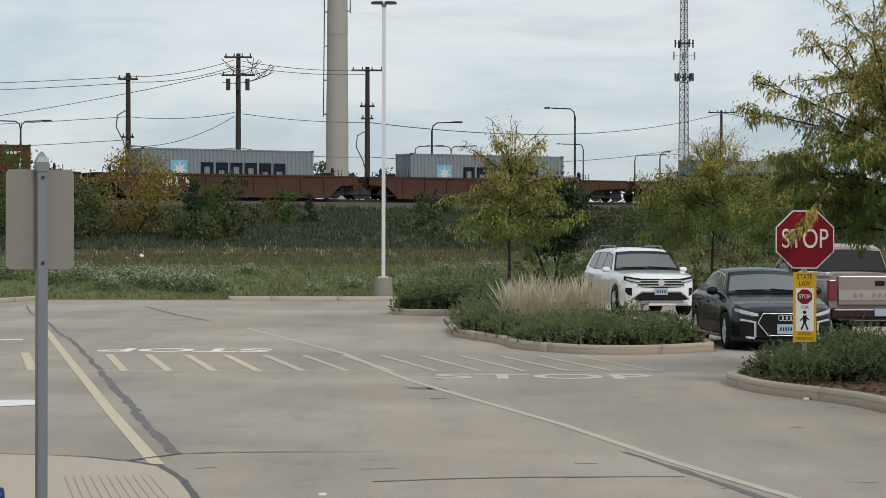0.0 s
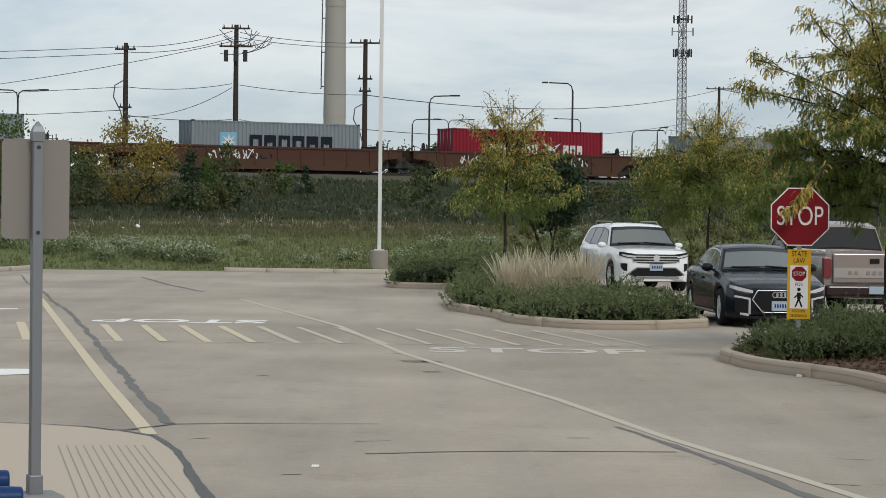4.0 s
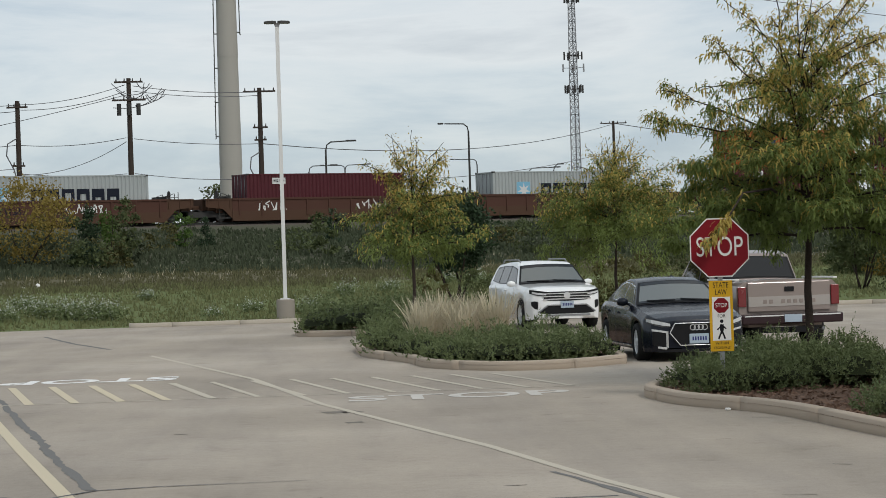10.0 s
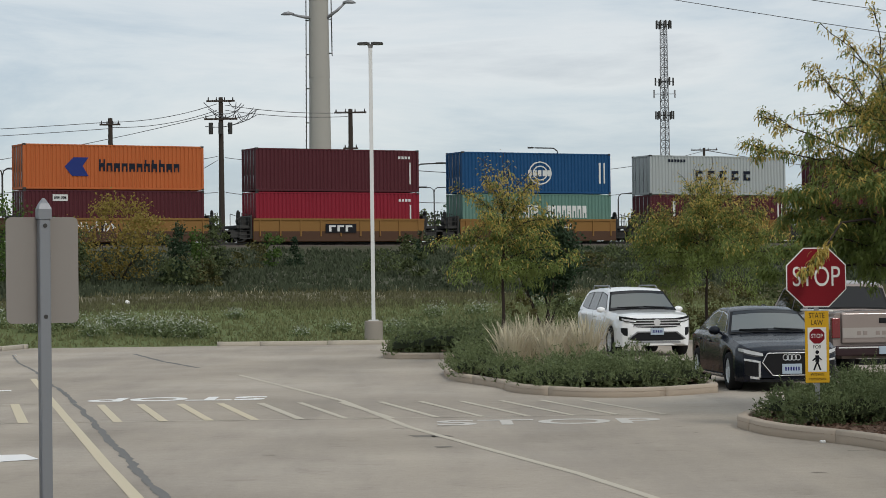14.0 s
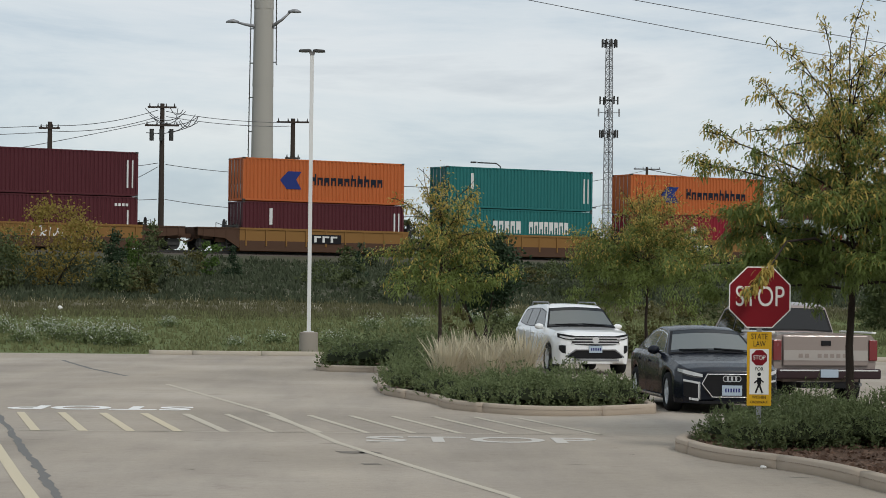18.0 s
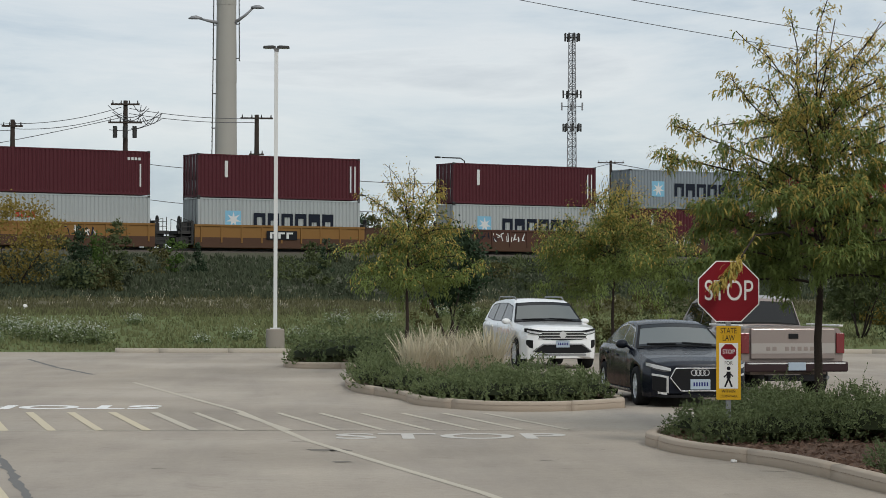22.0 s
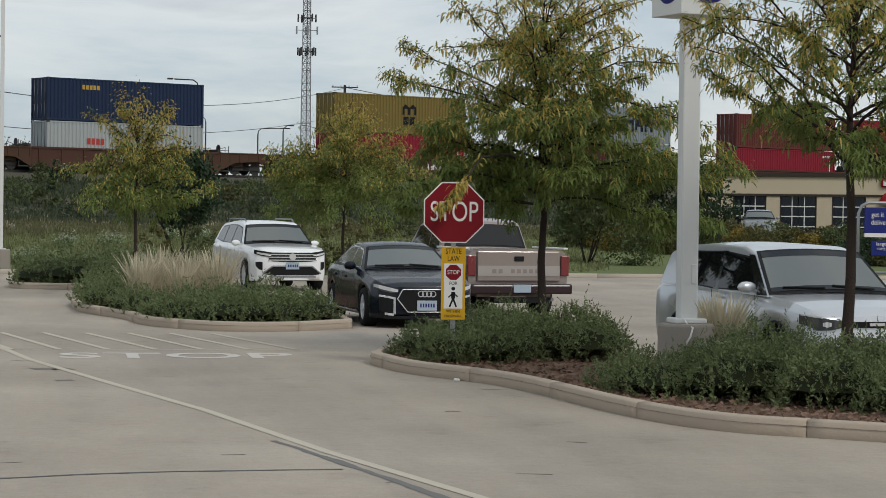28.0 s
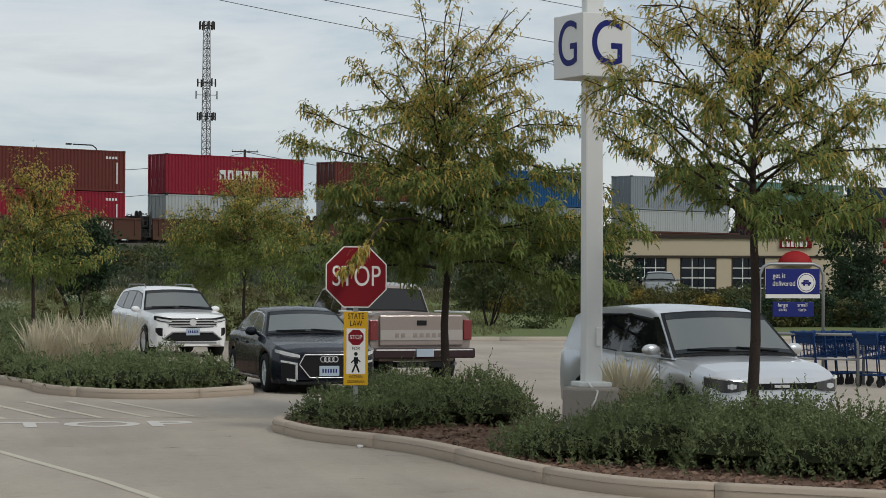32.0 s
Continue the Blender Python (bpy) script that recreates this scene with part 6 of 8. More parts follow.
def tan_pickup():
    BUMPER = material("dark_maroon_bumper", [(0.020, 0.013, 0.014), (0.040, 0.024, 0.026)], rough=0.4, scale=4, bump=0.05)
    tan = material("tan_car_paint", [(0.225, 0.18, 0.162), (0.275, 0.224, 0.20)], rough=0.35, metal=0.2, scale=1.5, fine=200, bump=0.02, coat=0.6)
    pale = material("pale_tan_car_paint", [(0.32, 0.285, 0.262), (0.38, 0.345, 0.315)], rough=0.4, scale=2, fine=200, bump=0.02, coat=0.4)
    shell = [(2.8, 0.95, 0.8, 0.85, 0.42), (2.7, 1.06, 0.92, 0.95, 0.4), (2.2, 1.1, 0.97, 1.0, 0.4), (1.3, 1.14, 0.975, 1.05, 0.42), (0.2, 1.16, 0.975, 1.08, 0.42), (-0.95, 1.2, 0.975, 1.14, 0.45),
             (-1.0, 1.24, 0.975, 1.16, 0.45), (-2.5, 1.24, 0.97, 1.16, 0.5), (-2.66, 1.24, 0.95, 1.16, 0.55), (-2.68, 1.24, 0.94, 1.16, 0.56)]
    c = Car("tan and cream pickup truck parked with its tailgate outward", tan, shell, 1.75, -1.55, 0.37, 1.66, facing(-9.1, 7.99, 43.4) @ Matrix.Diagonal((1.05, 1.02, 1.04, 1.0)))
    c.body(0.4)
    c.cabin([(1.25, 1.14), (0.75, 1.66), (0.45, 1.76), (-0.5, 1.77), (-0.78, 1.70), (-0.92, 1.2)], 0.86, 0.70, 1.15, 1.76, DARKGLASS,
            [[(0.95, 1.2), (0.66, 1.62), (-0.05, 1.68), (-0.08, 1.2)], [(-0.16, 1.2), (-0.14, 1.68), (-0.55, 1.66), (-0.7, 1.24)]],
            ((1.2, 1.2), (0.78, 1.63), 0.06), ((-0.90, 1.27), (-0.80, 1.64), 0.08))
    c.wheels(6, 0.24)
    c.mirrors(0.95, 1.25, 1.0, BLACK, (0.1, 0.08, 0.11))
    c.seams([[(1.05, 0.5), (1.0, 1.1)], [(-0.1, 0.5), (-0.12, 1.12)], [(-0.95, 0.5), (-0.96, 1.18)]])
    for s in (-1, 1):
        bm = bmesh.new()
        box(bm, s * 0.93 - 0.04, s * 0.93 + 0.04, -2.62, -1.0, 1.25, 1.285)
        part("bed_rail", bm, SIGNWHITE, c.ob, "white bed rail cap", bevel=0.01)
        bm = bmesh.new()
        box(bm, s * 0.88 - 0.075, s * 0.88 + 0.075, -2.72, -2.62, 0.78, 1.14)
        part("tail_light", bm, TAILRED, c.ob, bevel=0.01)
        c.patch("headlight", [s * v for v in (0.5, 0.7, 0.85)], 0.78, 0.92, LAMPGLASS)
    bm = bmesh.new()
    box(bm, -0.78, 0.78, -2.73, -2.67, 0.68, 1.22)
    gate = part("tailgate", bm, tan, c.ob, bevel=0.02)
    bm = bmesh.new()
    box(bm, -0.77, 0.77, -2.742, -2.73, 0.78, 0.96)
    part("tailgate_panel", bm, pale, gate, "cream tailgate panel")
    for k in range(9):
        if k != 2:
            bm = bmesh.new()
            box(bm, -0.5 + k * 0.115, -0.43 + k * 0.115, -2.748, -2.74, 0.83, 0.90)
            part("tailgate_bar", bm, tan, gate)
    bm = bmesh.new()
    box(bm, -0.09, 0.09, -2.752, -2.73, 1.04, 1.13)
    part("latch", bm, BLACK, gate, bevel=0.01)
    bm = bmesh.new()
    box(bm, -0.96, 0.96, -2.90, -2.66, 0.46, 0.64)
    bump = part("rear_bumper", bm, BUMPER, c.ob, "dark maroon steel bumper", bevel=0.03)
    bm = bmesh.new()
    box(bm, -0.9, 0.9, -2.905, -2.898, 0.60, 0.625)
    part("bumper_strip", bm, CHROME, bump)
    bm = bmesh.new()
    box(bm, -0.16, 0.16, -2.925, -2.90, 0.49, 0.63)
    part("number_plate", bm, PLATE, bump)
    bm = bmesh.new()
    box(bm, -0.5, 0.5, -2.85, -2.6, 0.30, 0.40)
    rod(bm, (0, -2.8, 0.36), (0, -3.0, 0.36), 0.04, n=8)
    part("tow_hitch", bm, BLACK, c.ob)
    bm = bmesh.new()
    rod(bm, (0.5, -2.4, 0.38), (0.62, -2.78, 0.36), 0.035, n=8)
    part("exhaust", bm, GALV, c.ob)


def far_car():
    paint = material("pale_car_paint", [(0.20, 0.215, 0.22), (0.24, 0.255, 0.26)], rough=0.3, scale=2, fine=20, bump=0.0, coat=0.8, spec=0.2)
    shell = [(2.2, 0.70, 0.6, 0.62, 0.26), (2.1, 0.84, 0.78, 0.76, 0.22), (1.4, 0.95, 0.88, 0.88, 0.22), (0.8, 1.02, 0.89, 0.94, 0.24), (-1.5, 1.04, 0.89, 0.97, 0.25), (-2.1, 1.0, 0.82, 0.9, 0.3), (-2.2, 0.9, 0.7, 0.82, 0.36)]
    p = at(17.95, 118)
    c = Car("pale parked car half hidden behind the hedge", paint, shell, 1.35, -1.35, 0.33, 1.56, Matrix.Translation((p.x, p.y, max(height(p.x, p.y), 0.0) + 0.05)) @ facing(196, 0, 0))
    c.body()
    c.cabin([(1.0, 1.0), (0.35, 1.42), (0.0, 1.48), (-0.8, 1.48), (-1.4, 1.38), (-2.0, 1.04)], 0.82, 0.62, 1.02, 1.48, DARKGLASS,
            [[(0.62, 1.06), (0.25, 1.36), (-0.3, 1.41), (-0.32, 1.06)], [(-0.4, 1.06), (-0.38, 1.41), (-1.0, 1.38), (-1.3, 1.1)]], ((0.95, 1.04), (0.39, 1.4), 0.05), ((-1.92, 1.08), (-1.46, 1.36), 0.06))
    c.wheels(5)
    c.mirrors(0.6, 1.08, 0.9, paint)


dark_sedan()
far_car()
white_suv()
grey_hatchback()
tan_pickup()

# ---- islands ----
def island(label, pts, piece=2.2):
    """pts run with the planting on their left."""
    ob = thing("traffic_island", label, "traffic island", kind="structure")
    outline = kerb_run(ob, pts, piece=piece, closed=True)
    bm = bmesh.new()
    top = [bm.verts.new((x, y, 0.10)) for x, y in outline[:-1]]
    bm.faces.new(top)
    bmesh.ops.triangulate(bm, faces=bm.faces)
    part("mulch_bed", bm, MULCH, ob, "brown bark mulch")
    return ob


island("kerbed planting island with bark mulch and low shrubs", [(13.5, 15.2), (13.5, 22.4), (11.0, 22.9), (9.2, 23.4), (8.3, 24.2), (7.95, 25.4), (7.5, 27.8), (7.4, 29.6), (7.0, 31.1), (6.0, 31.6), (4.6, 30.4), (4.0, 28.8), (4.0, 27.8), (4.2, 26.6), (4.95, 24.6), (5.38, 21.2), (5.82, 19.7), (6.6, 18.9), (8.3, 17.6), (10.5, 16.3)])
island("kerbed planting island with shrubs and straw-coloured grass", [(4.95, 38.0), (4.95, 44.0), (4.4, 50.0), (3.0, 52.5), (1.2, 51.5), (0.35, 47.5), (0.4, 43.3), (1.17, 40.1), (1.5, 37.9), (2.5, 36.3), (3.6, 36.15), (4.6, 37.0)])
island("far kerbed planting island with low shrubs", [(3.6, 56.5), (4.0, 66.0), (2.0, 68.5), (-0.2, 67.0), (-1.0, 61.0), (-1.15, 56.3), (0.0, 55.2), (2.2, 55.0)])


def far_kerbs():
    ob = thing("lawn_kerb", "concrete kerb along the lawn's edge", "kerb", kind="structure")
    kerb_run(ob, [(-1.0, 69.3), (-3.5, 69.2), (-6.1, 69.3), (-6.5, 69.5)], w=0.2, h=0.14, mat=PALEKERB)
    kerb_run(ob, [(-12.6, 69.3), (-13.0, 67.0), (-13.8, 64.6), (-16.0, 63.2), (-24.0, 62.0)][::-1], w=0.2, h=0.14, mat=PALEKERB)
    kerb_run(ob, [(60.0, 69.5), (30.0, 69.45), (17.0, 69.4), (9.0, 69.4)], w=0.2, h=0.14, mat=PALEKERB)
    bm = bmesh.new()
    prism(bm, [(-40, 69.55), (-12.6, 69.55), (-13.0, 67.2), (-13.9, 64.8), (-16.1, 63.4), (-24, 62.2), (-40, 62)], -0.05, 0.09)
    solid("verge", bm, LAWN, "grassy verge behind the kerb", "grass", kind="structure")


far_kerbs()


# ---- plants ----
def leaf_mesh(name, centres, dirs, size, mat, rnd, ratio=0.5):
    """One small folded leaf at each centre."""
    n = len(centres)
    c = np.array(centres)
    d = np.array(dirs, dtype=float)
    d /= np.maximum(np.linalg.norm(d, axis=1, keepdims=True), 1e-6)
    side = np.cross(d, rnd.normal(size=(n, 3)))
    side /= np.maximum(np.linalg.norm(side, axis=1, keepdims=True), 1e-6)
    s = (np.array(size) if np.ndim(size) else np.full(n, size))[:, None] * rnd.uniform(0.7, 1.3, (n, 1))
    v = np.empty((n, 4, 3))
    v[:, 0], v[:, 2] = c - d * s * 0.5, c + d * s * 0.5
    v[:, 1], v[:, 3] = c + side * s * ratio * 0.5, c - side * s * ratio * 0.5
    faces = np.arange(n * 4).reshape(n, 4)
    return raw_np(name, v.reshape(-1, 3), faces, mat)


def shrub(x, y, rx, ry, h, n, mat, label, seed, size=0.05, z=0.1, name="shrub", category="shrub", group="shrubs in the planting", spiky=0.15):
    """Low spreading shrub: leafy sprigs standing out of a lumpy mound."""
    rnd = np.random.default_rng(seed)
    ob = thing(name, label, category, Matrix.Translation((x, y, z)), group)
    per = 14
    m = max(int(n / per), 20)
    a = rnd.uniform(0, math.tau, m)
    r = np.sqrt(rnd.uniform(0, 1, m))
    lump = 1 + 0.16 * np.sin(a * 3 + seed) + 0.10 * np.sin(a * 7 + seed * 2)
    dome = np.sqrt(np.maximum(1 - r ** 2.6, 0.0))
    px, py = r * np.cos(a) * rx * lump, r * np.sin(a) * ry * lump
    bump = np.array([noise.noise((u * 2.2 + seed, v * 2.2, 0.3)) + 0.5 * noise.noise((u * 6 + seed, v * 6, 2.3)) for u, v in zip(px, py)])
    top = h * dome * (1 + 0.42 * bump)
    k = 1 - rnd.uniform(0, 1, m) ** 2 * 0.65
    tall = (rnd.uniform(0, 1, m) < 0.06) * rnd.uniform(0.3, 1, m) * spiky
    tip = np.stack([px, py, np.maximum(top * k, 0.03) + tall], 1)
    d = np.stack([np.cos(a) * r ** 2 * 0.8, np.sin(a) * r ** 2 * 0.8, np.full(m, 0.75)], 1) + rnd.normal(size=(m, 3)) * 0.33
    d /= np.linalg.norm(d, axis=1, keepdims=True)
    length = size * rnd.uniform(3.0, 5.5, (m, 1)) + tall[:, None]
    C, D, Z = [], [], []
    for j in range(per):
        t = j / (per - 1)
        c = tip - d * length * (1 - t) * 0.9
        side = rnd.normal(size=(m, 3))
        side -= d * np.sum(side * d, axis=1, keepdims=True)
        side /= np.maximum(np.linalg.norm(side, axis=1, keepdims=True), 1e-6)
        wy = side * (1.0 - 0.6 * t) + d * (0.35 + 0.7 * t)
        s = size * (1.15 - 0.45 * t)
        C.append(c + wy * s * 0.5)
        D.append(wy)
        Z.append(np.full(m, s))
    C = np.concatenate(C)
    C[:, 2] = np.maximum(C[:, 2], 0.015)
    o = part("leaves", leaf_mesh("leaves", C, np.concatenate(D), np.concatenate(Z), mat, rnd, 0.5), None, ob)
    tagged(o, kind="stuff")
    # added core closes the see-through gaps, the inner shade put into its colour
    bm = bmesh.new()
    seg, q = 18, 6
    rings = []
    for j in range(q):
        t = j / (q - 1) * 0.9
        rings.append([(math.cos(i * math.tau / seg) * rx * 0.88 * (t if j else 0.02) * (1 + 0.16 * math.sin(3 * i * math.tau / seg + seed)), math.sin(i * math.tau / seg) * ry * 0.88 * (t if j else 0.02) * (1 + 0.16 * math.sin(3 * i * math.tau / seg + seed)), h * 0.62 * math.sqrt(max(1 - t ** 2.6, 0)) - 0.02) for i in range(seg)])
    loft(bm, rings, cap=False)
    part("shaded_core", soften(bm, 80), INNER, ob)
    return ob


def limb(bm, a, d, length, r0, rnd, steps=6, lift=0.25, r1=0.006):
    pts, p, q = [Vector(a)], Vector(a), Vector(d).normalized()
    for k in range(steps):
        q = (q + Vector((rnd.normal(0, 0.16), rnd.normal(0, 0.16), rnd.normal(0, 0.1) + lift * 0.12))).normalized()
        p = p + q * (length / steps)
        pts.append(p.copy())
    tube(bm, pts, [r0 + (r1 - r0) * i / steps for i in range(steps + 1)], 5)
    return pts


def fronds_mesh(name, items, wide, mat, rnd, pairs=5):
    """Feathery compound leaves: a drooping blade for each, its edges cut into leaflets."""
    P = np.array([tuple(p) for p, *_ in items])
    O = np.array([tuple(o) for _, o, *_ in items])
    S = np.array([tuple(q) for _, _, q, _ in items])
    L = np.array([v for *_, v in items])[:, None]
    n, rows = len(P), 2 * pairs + 1
    V = np.empty((n, rows, 2, 3))
    for j in range(rows):
        k = j / (rows - 1)
        c = P + O * (L * k * (1 - 0.3 * k))
        c[:, 2] -= (0.55 * L * k * k)[:, 0]
        half = wide * (0.25 + 1.0 * math.sin(math.pi * min(k * 0.85 + 0.12, 1))) * (1.0 if j % 2 else 0.42) * rnd.uniform(0.75, 1.25, (n, 1))
        droop = np.array([0, 0, -0.35]) * half
        V[:, j, 0], V[:, j, 1] = c - S * half + droop, c + S * half + droop
    base = (np.arange(n) * rows * 2)[:, None, None]
    strip = np.array([[2 * j, 2 * j + 1, 2 * j + 3, 2 * j + 2] for j in range(rows - 1)])[None]
    return raw_np(name, V.reshape(-1, 3), (base + strip).reshape(-1, 4), mat)


def locust(x, y, z, H, R, clear, seed, fronds, label, frond=0.15, wide=0.012, lean=0.0, gold=0.5, low=None, limbs=26, twigs=9, taper=1.5, fork=0.62, loose=0.07):
    """A young honey locust: arching limbs with flat sprays of feathery leaves, dense and green below, thin and golden above."""
    rnd = np.random.default_rng(seed)
    ob = thing("tree", label, "tree", Matrix.Translation((x, y, z)), "young trees of the lot")
    bm = bmesh.new()
    stem = [Vector((lean * k / 8 + (0.022 * math.sin(k * 1.3 + seed) if k > 1 else 0), 0.022 * math.cos(k * 1.7 + seed) if k > 1 else 0, H * 0.8 * k / 8)) for k in range(9)]
    tube(bm, stem, [0.062 * (H / 5.5) * (1 - 0.115 * k) for k in range(9)], 9)
    part("trunk", bm, BARK, ob)
    sprays = []
    for i in range(limbs):
        u = i / (limbs - 1)
        h = clear + (H * fork - clear) * u
        a = i * 2.399 + seed
        base = stem[0].lerp(stem[-1], h / (H * 0.8))
        reach = R * (1.06 - 0.12 * u - 0.52 * u * u) * rnd.uniform(0.72, 1.12)
        goal = clear + (H - clear) * (0.10 + 0.90 * u ** 0.95) * rnd.uniform(0.92, 1.02)
        rise = max(goal - h, 0.08)
        d = Vector((math.cos(a) * reach, math.sin(a) * reach, rise * 1.25))
        bm = bmesh.new()
        pts = limb(bm, base, d, math.hypot(reach, rise) * 1.05, 0.0165 * (H / 5.5) * (1.2 - 0.6 * u), rnd, 8, -0.55)
        lines = [(pts[2:], 1.2)]
        for j in range(int(twigs * (1.15 - 0.4 * u) + 0.5)):
            k = 1 + (j * 7) // twigs + (1 if rnd.uniform(0, 1) < 0.5 else 0)
            k = min(k, 8)
            run = (pts[k] - pts[k - 1]).normalized()
            side = run.cross(Vector((0, 0, 1))).normalized() * (1 if j % 2 else -1)
            dd = run * rnd.uniform(0.5, 1.0) + side * rnd.uniform(0.4, 1.1) + Vector((0, 0, rnd.normal(0.1, 0.35)))
            twig = limb(bm, pts[k], dd, reach * rnd.uniform(0.18, 0.42) * (1.15 - 0.06 * k), 0.008, rnd, 5, -0.5, 0.0025)
            lines.append((twig[1:], 1.3))
        part("limb", bm, BARK, ob)
        for line, w in lines:
            sprays.append((line, w * len(line) * (0.16 + (1 - u) ** taper)))
    if low:
        bm = bmesh.new()
        line = [Vector(p) for p in low]
        tube(bm, line, [0.022 - 0.018 * k / (len(line) - 1) for k in range(len(line))], 5)
        part("limb", bm, BARK, ob)
    total = sum(w for _, w in sprays)
    jobs = [(line, int(fronds * w / total + rnd.uniform(0, 1))) for line, w in sprays]
    if low:
        jobs += [(line[2:], 60), (line[-3:], 210)]
    green, yellow = [], []
    for line, count in jobs:
        hang = bool(low) and line[-1] == Vector(low[-1])
        tint = rnd.normal(0, 0.2)
        for _ in range(count):
            k = rnd.uniform(0.0, len(line) - 1.001)
            i = int(k)
            run = (line[i + 1] - line[i]).normalized()
            p = line[i].lerp(line[i + 1], k - i) + Vector(rnd.normal(0, 0.03 if hang else loose, 3))
            flat = run.cross(Vector((0, 0, 1)))
            flat = flat.normalized() if flat.length > 0.05 else Vector((1, 0, 0))
            out = run * rnd.uniform(0.1, 0.9) + flat * rnd.choice((-1, 1)) * rnd.uniform(0.3, 1.0) + Vector(rnd.normal(0, 0.45, 3)) + Vector((0, 0, 0.05))
            out.normalize()
            side = (out.cross(Vector((0, 0, 1))).normalized() + Vector(rnd.normal(0, 0.3, 3))).normalized()
            far = min(math.hypot(p.x - lean * 0.5, p.y) / R, 1.2)
            up = (p.z - clear) / (H - clear)
            (yellow if rnd.uniform(0, 1) < 0.7 * hang + gold * (1.55 * up - 0.12 + 0.5 * max(far - 0.7, 0)) + tint * up else green).append((p, out, side, frond * rnd.uniform(0.6, 1.3)))
    part("crown", fronds_mesh("crown", green, wide, LOCUST_G, rnd), None, ob, "green feathery leaves")
    part("yellowed_leaves", fronds_mesh("yellowed_leaves", yellow, wide, LOCUST, rnd), None, ob, "yellowed feathery leaves")
    return ob


def leafy(x, y, H, R, seed, n, mat, label, size=0.16, clear=0.1, shape="round", z=None, trunk=True, name="tree", category="tree", group="growth on the bank"):
    """Wild growth: several leaders with leaf clumps round them."""
    rnd = np.random.default_rng(seed)
    z = height(x, y) if z is None else z
    ob = thing(name, label, category, Matrix.Translation((x, y, z - 0.05)), group)
    if trunk:
        bm = bmesh.new()
        for i in range(5):
            a = i * 1.256 + seed
            limb(bm, (0.1 * math.cos(a), 0.1 * math.sin(a), 0), Vector((math.cos(a) * R / H * 0.9, math.sin(a) * R / H * 0.9, 1)), H * rnd.uniform(0.7, 0.92), 0.05 * H / 4, rnd, 6, 0.3)
        part("trunk", bm, BARK, ob)
    C, D = [], []
    clumps = max(int(n / 45), 12)
    for i in range(clumps):
        u = rnd.uniform(0, 1)
        if shape == "cone":
            zz = H * (0.06 + 0.94 * u ** 1.3)
            rr = R * (1 - zz / H) ** 0.8 * math.sqrt(rnd.uniform(0.25, 1))
        else:
            zz = H * (clear + (1 - clear) * u)
            e = (zz / H - clear) / (1 - clear) * 2 - 1
            rr = R * math.sqrt(max(1 - abs(e) ** 2.4, 0.05)) * math.sqrt(rnd.uniform(0.1, 1))
        a = rnd.uniform(0, math.tau)
        c = np.array([math.cos(a) * rr, math.sin(a) * rr, zz])
        sp = max(R, H * 0.3) * rnd.uniform(0.10, 0.2)
        m = int(n / clumps)
        C.append(c + rnd.normal(size=(m, 3)) * sp * np.array([1, 1, 0.7]))
        D.append(rnd.normal(size=(m, 3)) + np.array([0, 0, 0.4]))
    C, D = np.concatenate(C), np.concatenate(D)
    C[:, 2] = np.maximum(C[:, 2], 0.03)
    part("crown", leaf_mesh("crown", C, D, size, mat, rnd, 0.6), None, ob)
    return ob


def plume_grass(x, y, h, r, n, seed, label):
    rnd = np.random.default_rng(seed)
    V, F = [], []
    for i in range(n):
        a, rr = rnd.uniform(0, math.tau), r * math.sqrt(rnd.uniform(0, 1))
        p = Vector((rr * math.cos(a) * 0.6, rr * math.sin(a) * 0.6, 0))
        out = Vector((math.cos(a), math.sin(a), 0)) * rnd.uniform(0.05, 0.38) + Vector((rnd.normal(0, 0.08), rnd.normal(0, 0.08), 0))
        L = h * rnd.uniform(0.45, 1.1)
        side = Vector((-math.sin(a), math.cos(a), 0)) * 0.0036
        b = len(V)
        for k in range(5):
            t = k / 4
            c = p + Vector((0, 0, L * (t - 0.12 * t * t))) + out * L * t * t
            wide = 1 + (3.4 if 0.62 < t < 0.99 and i % 2 else 0)
            w = side * (wide if t < 1 else 0.3)
            V += [tuple(c - w), tuple(c + w)]
        F += [(b + 2 * k, b + 2 * k + 1, b + 2 * k + 3, b + 2 * k + 2) for k in range(4)]
    ob = thing("ornamental_grass", label, "grass clump", Matrix.Translation((x, y, 0.1)), "straw grass clumps")
    o = part("blades", raw("blades", V, F, STRAW), None, ob)
    tagged(o, kind="stuff")


CHIP = material("bark_chip", [(0.05, 0.026, 0.018), (0.12, 0.066, 0.046), (0.22, 0.14, 0.10)], rough=0.95, scale=6, fine=30, bump=0, spread=0.2, island=0.6)


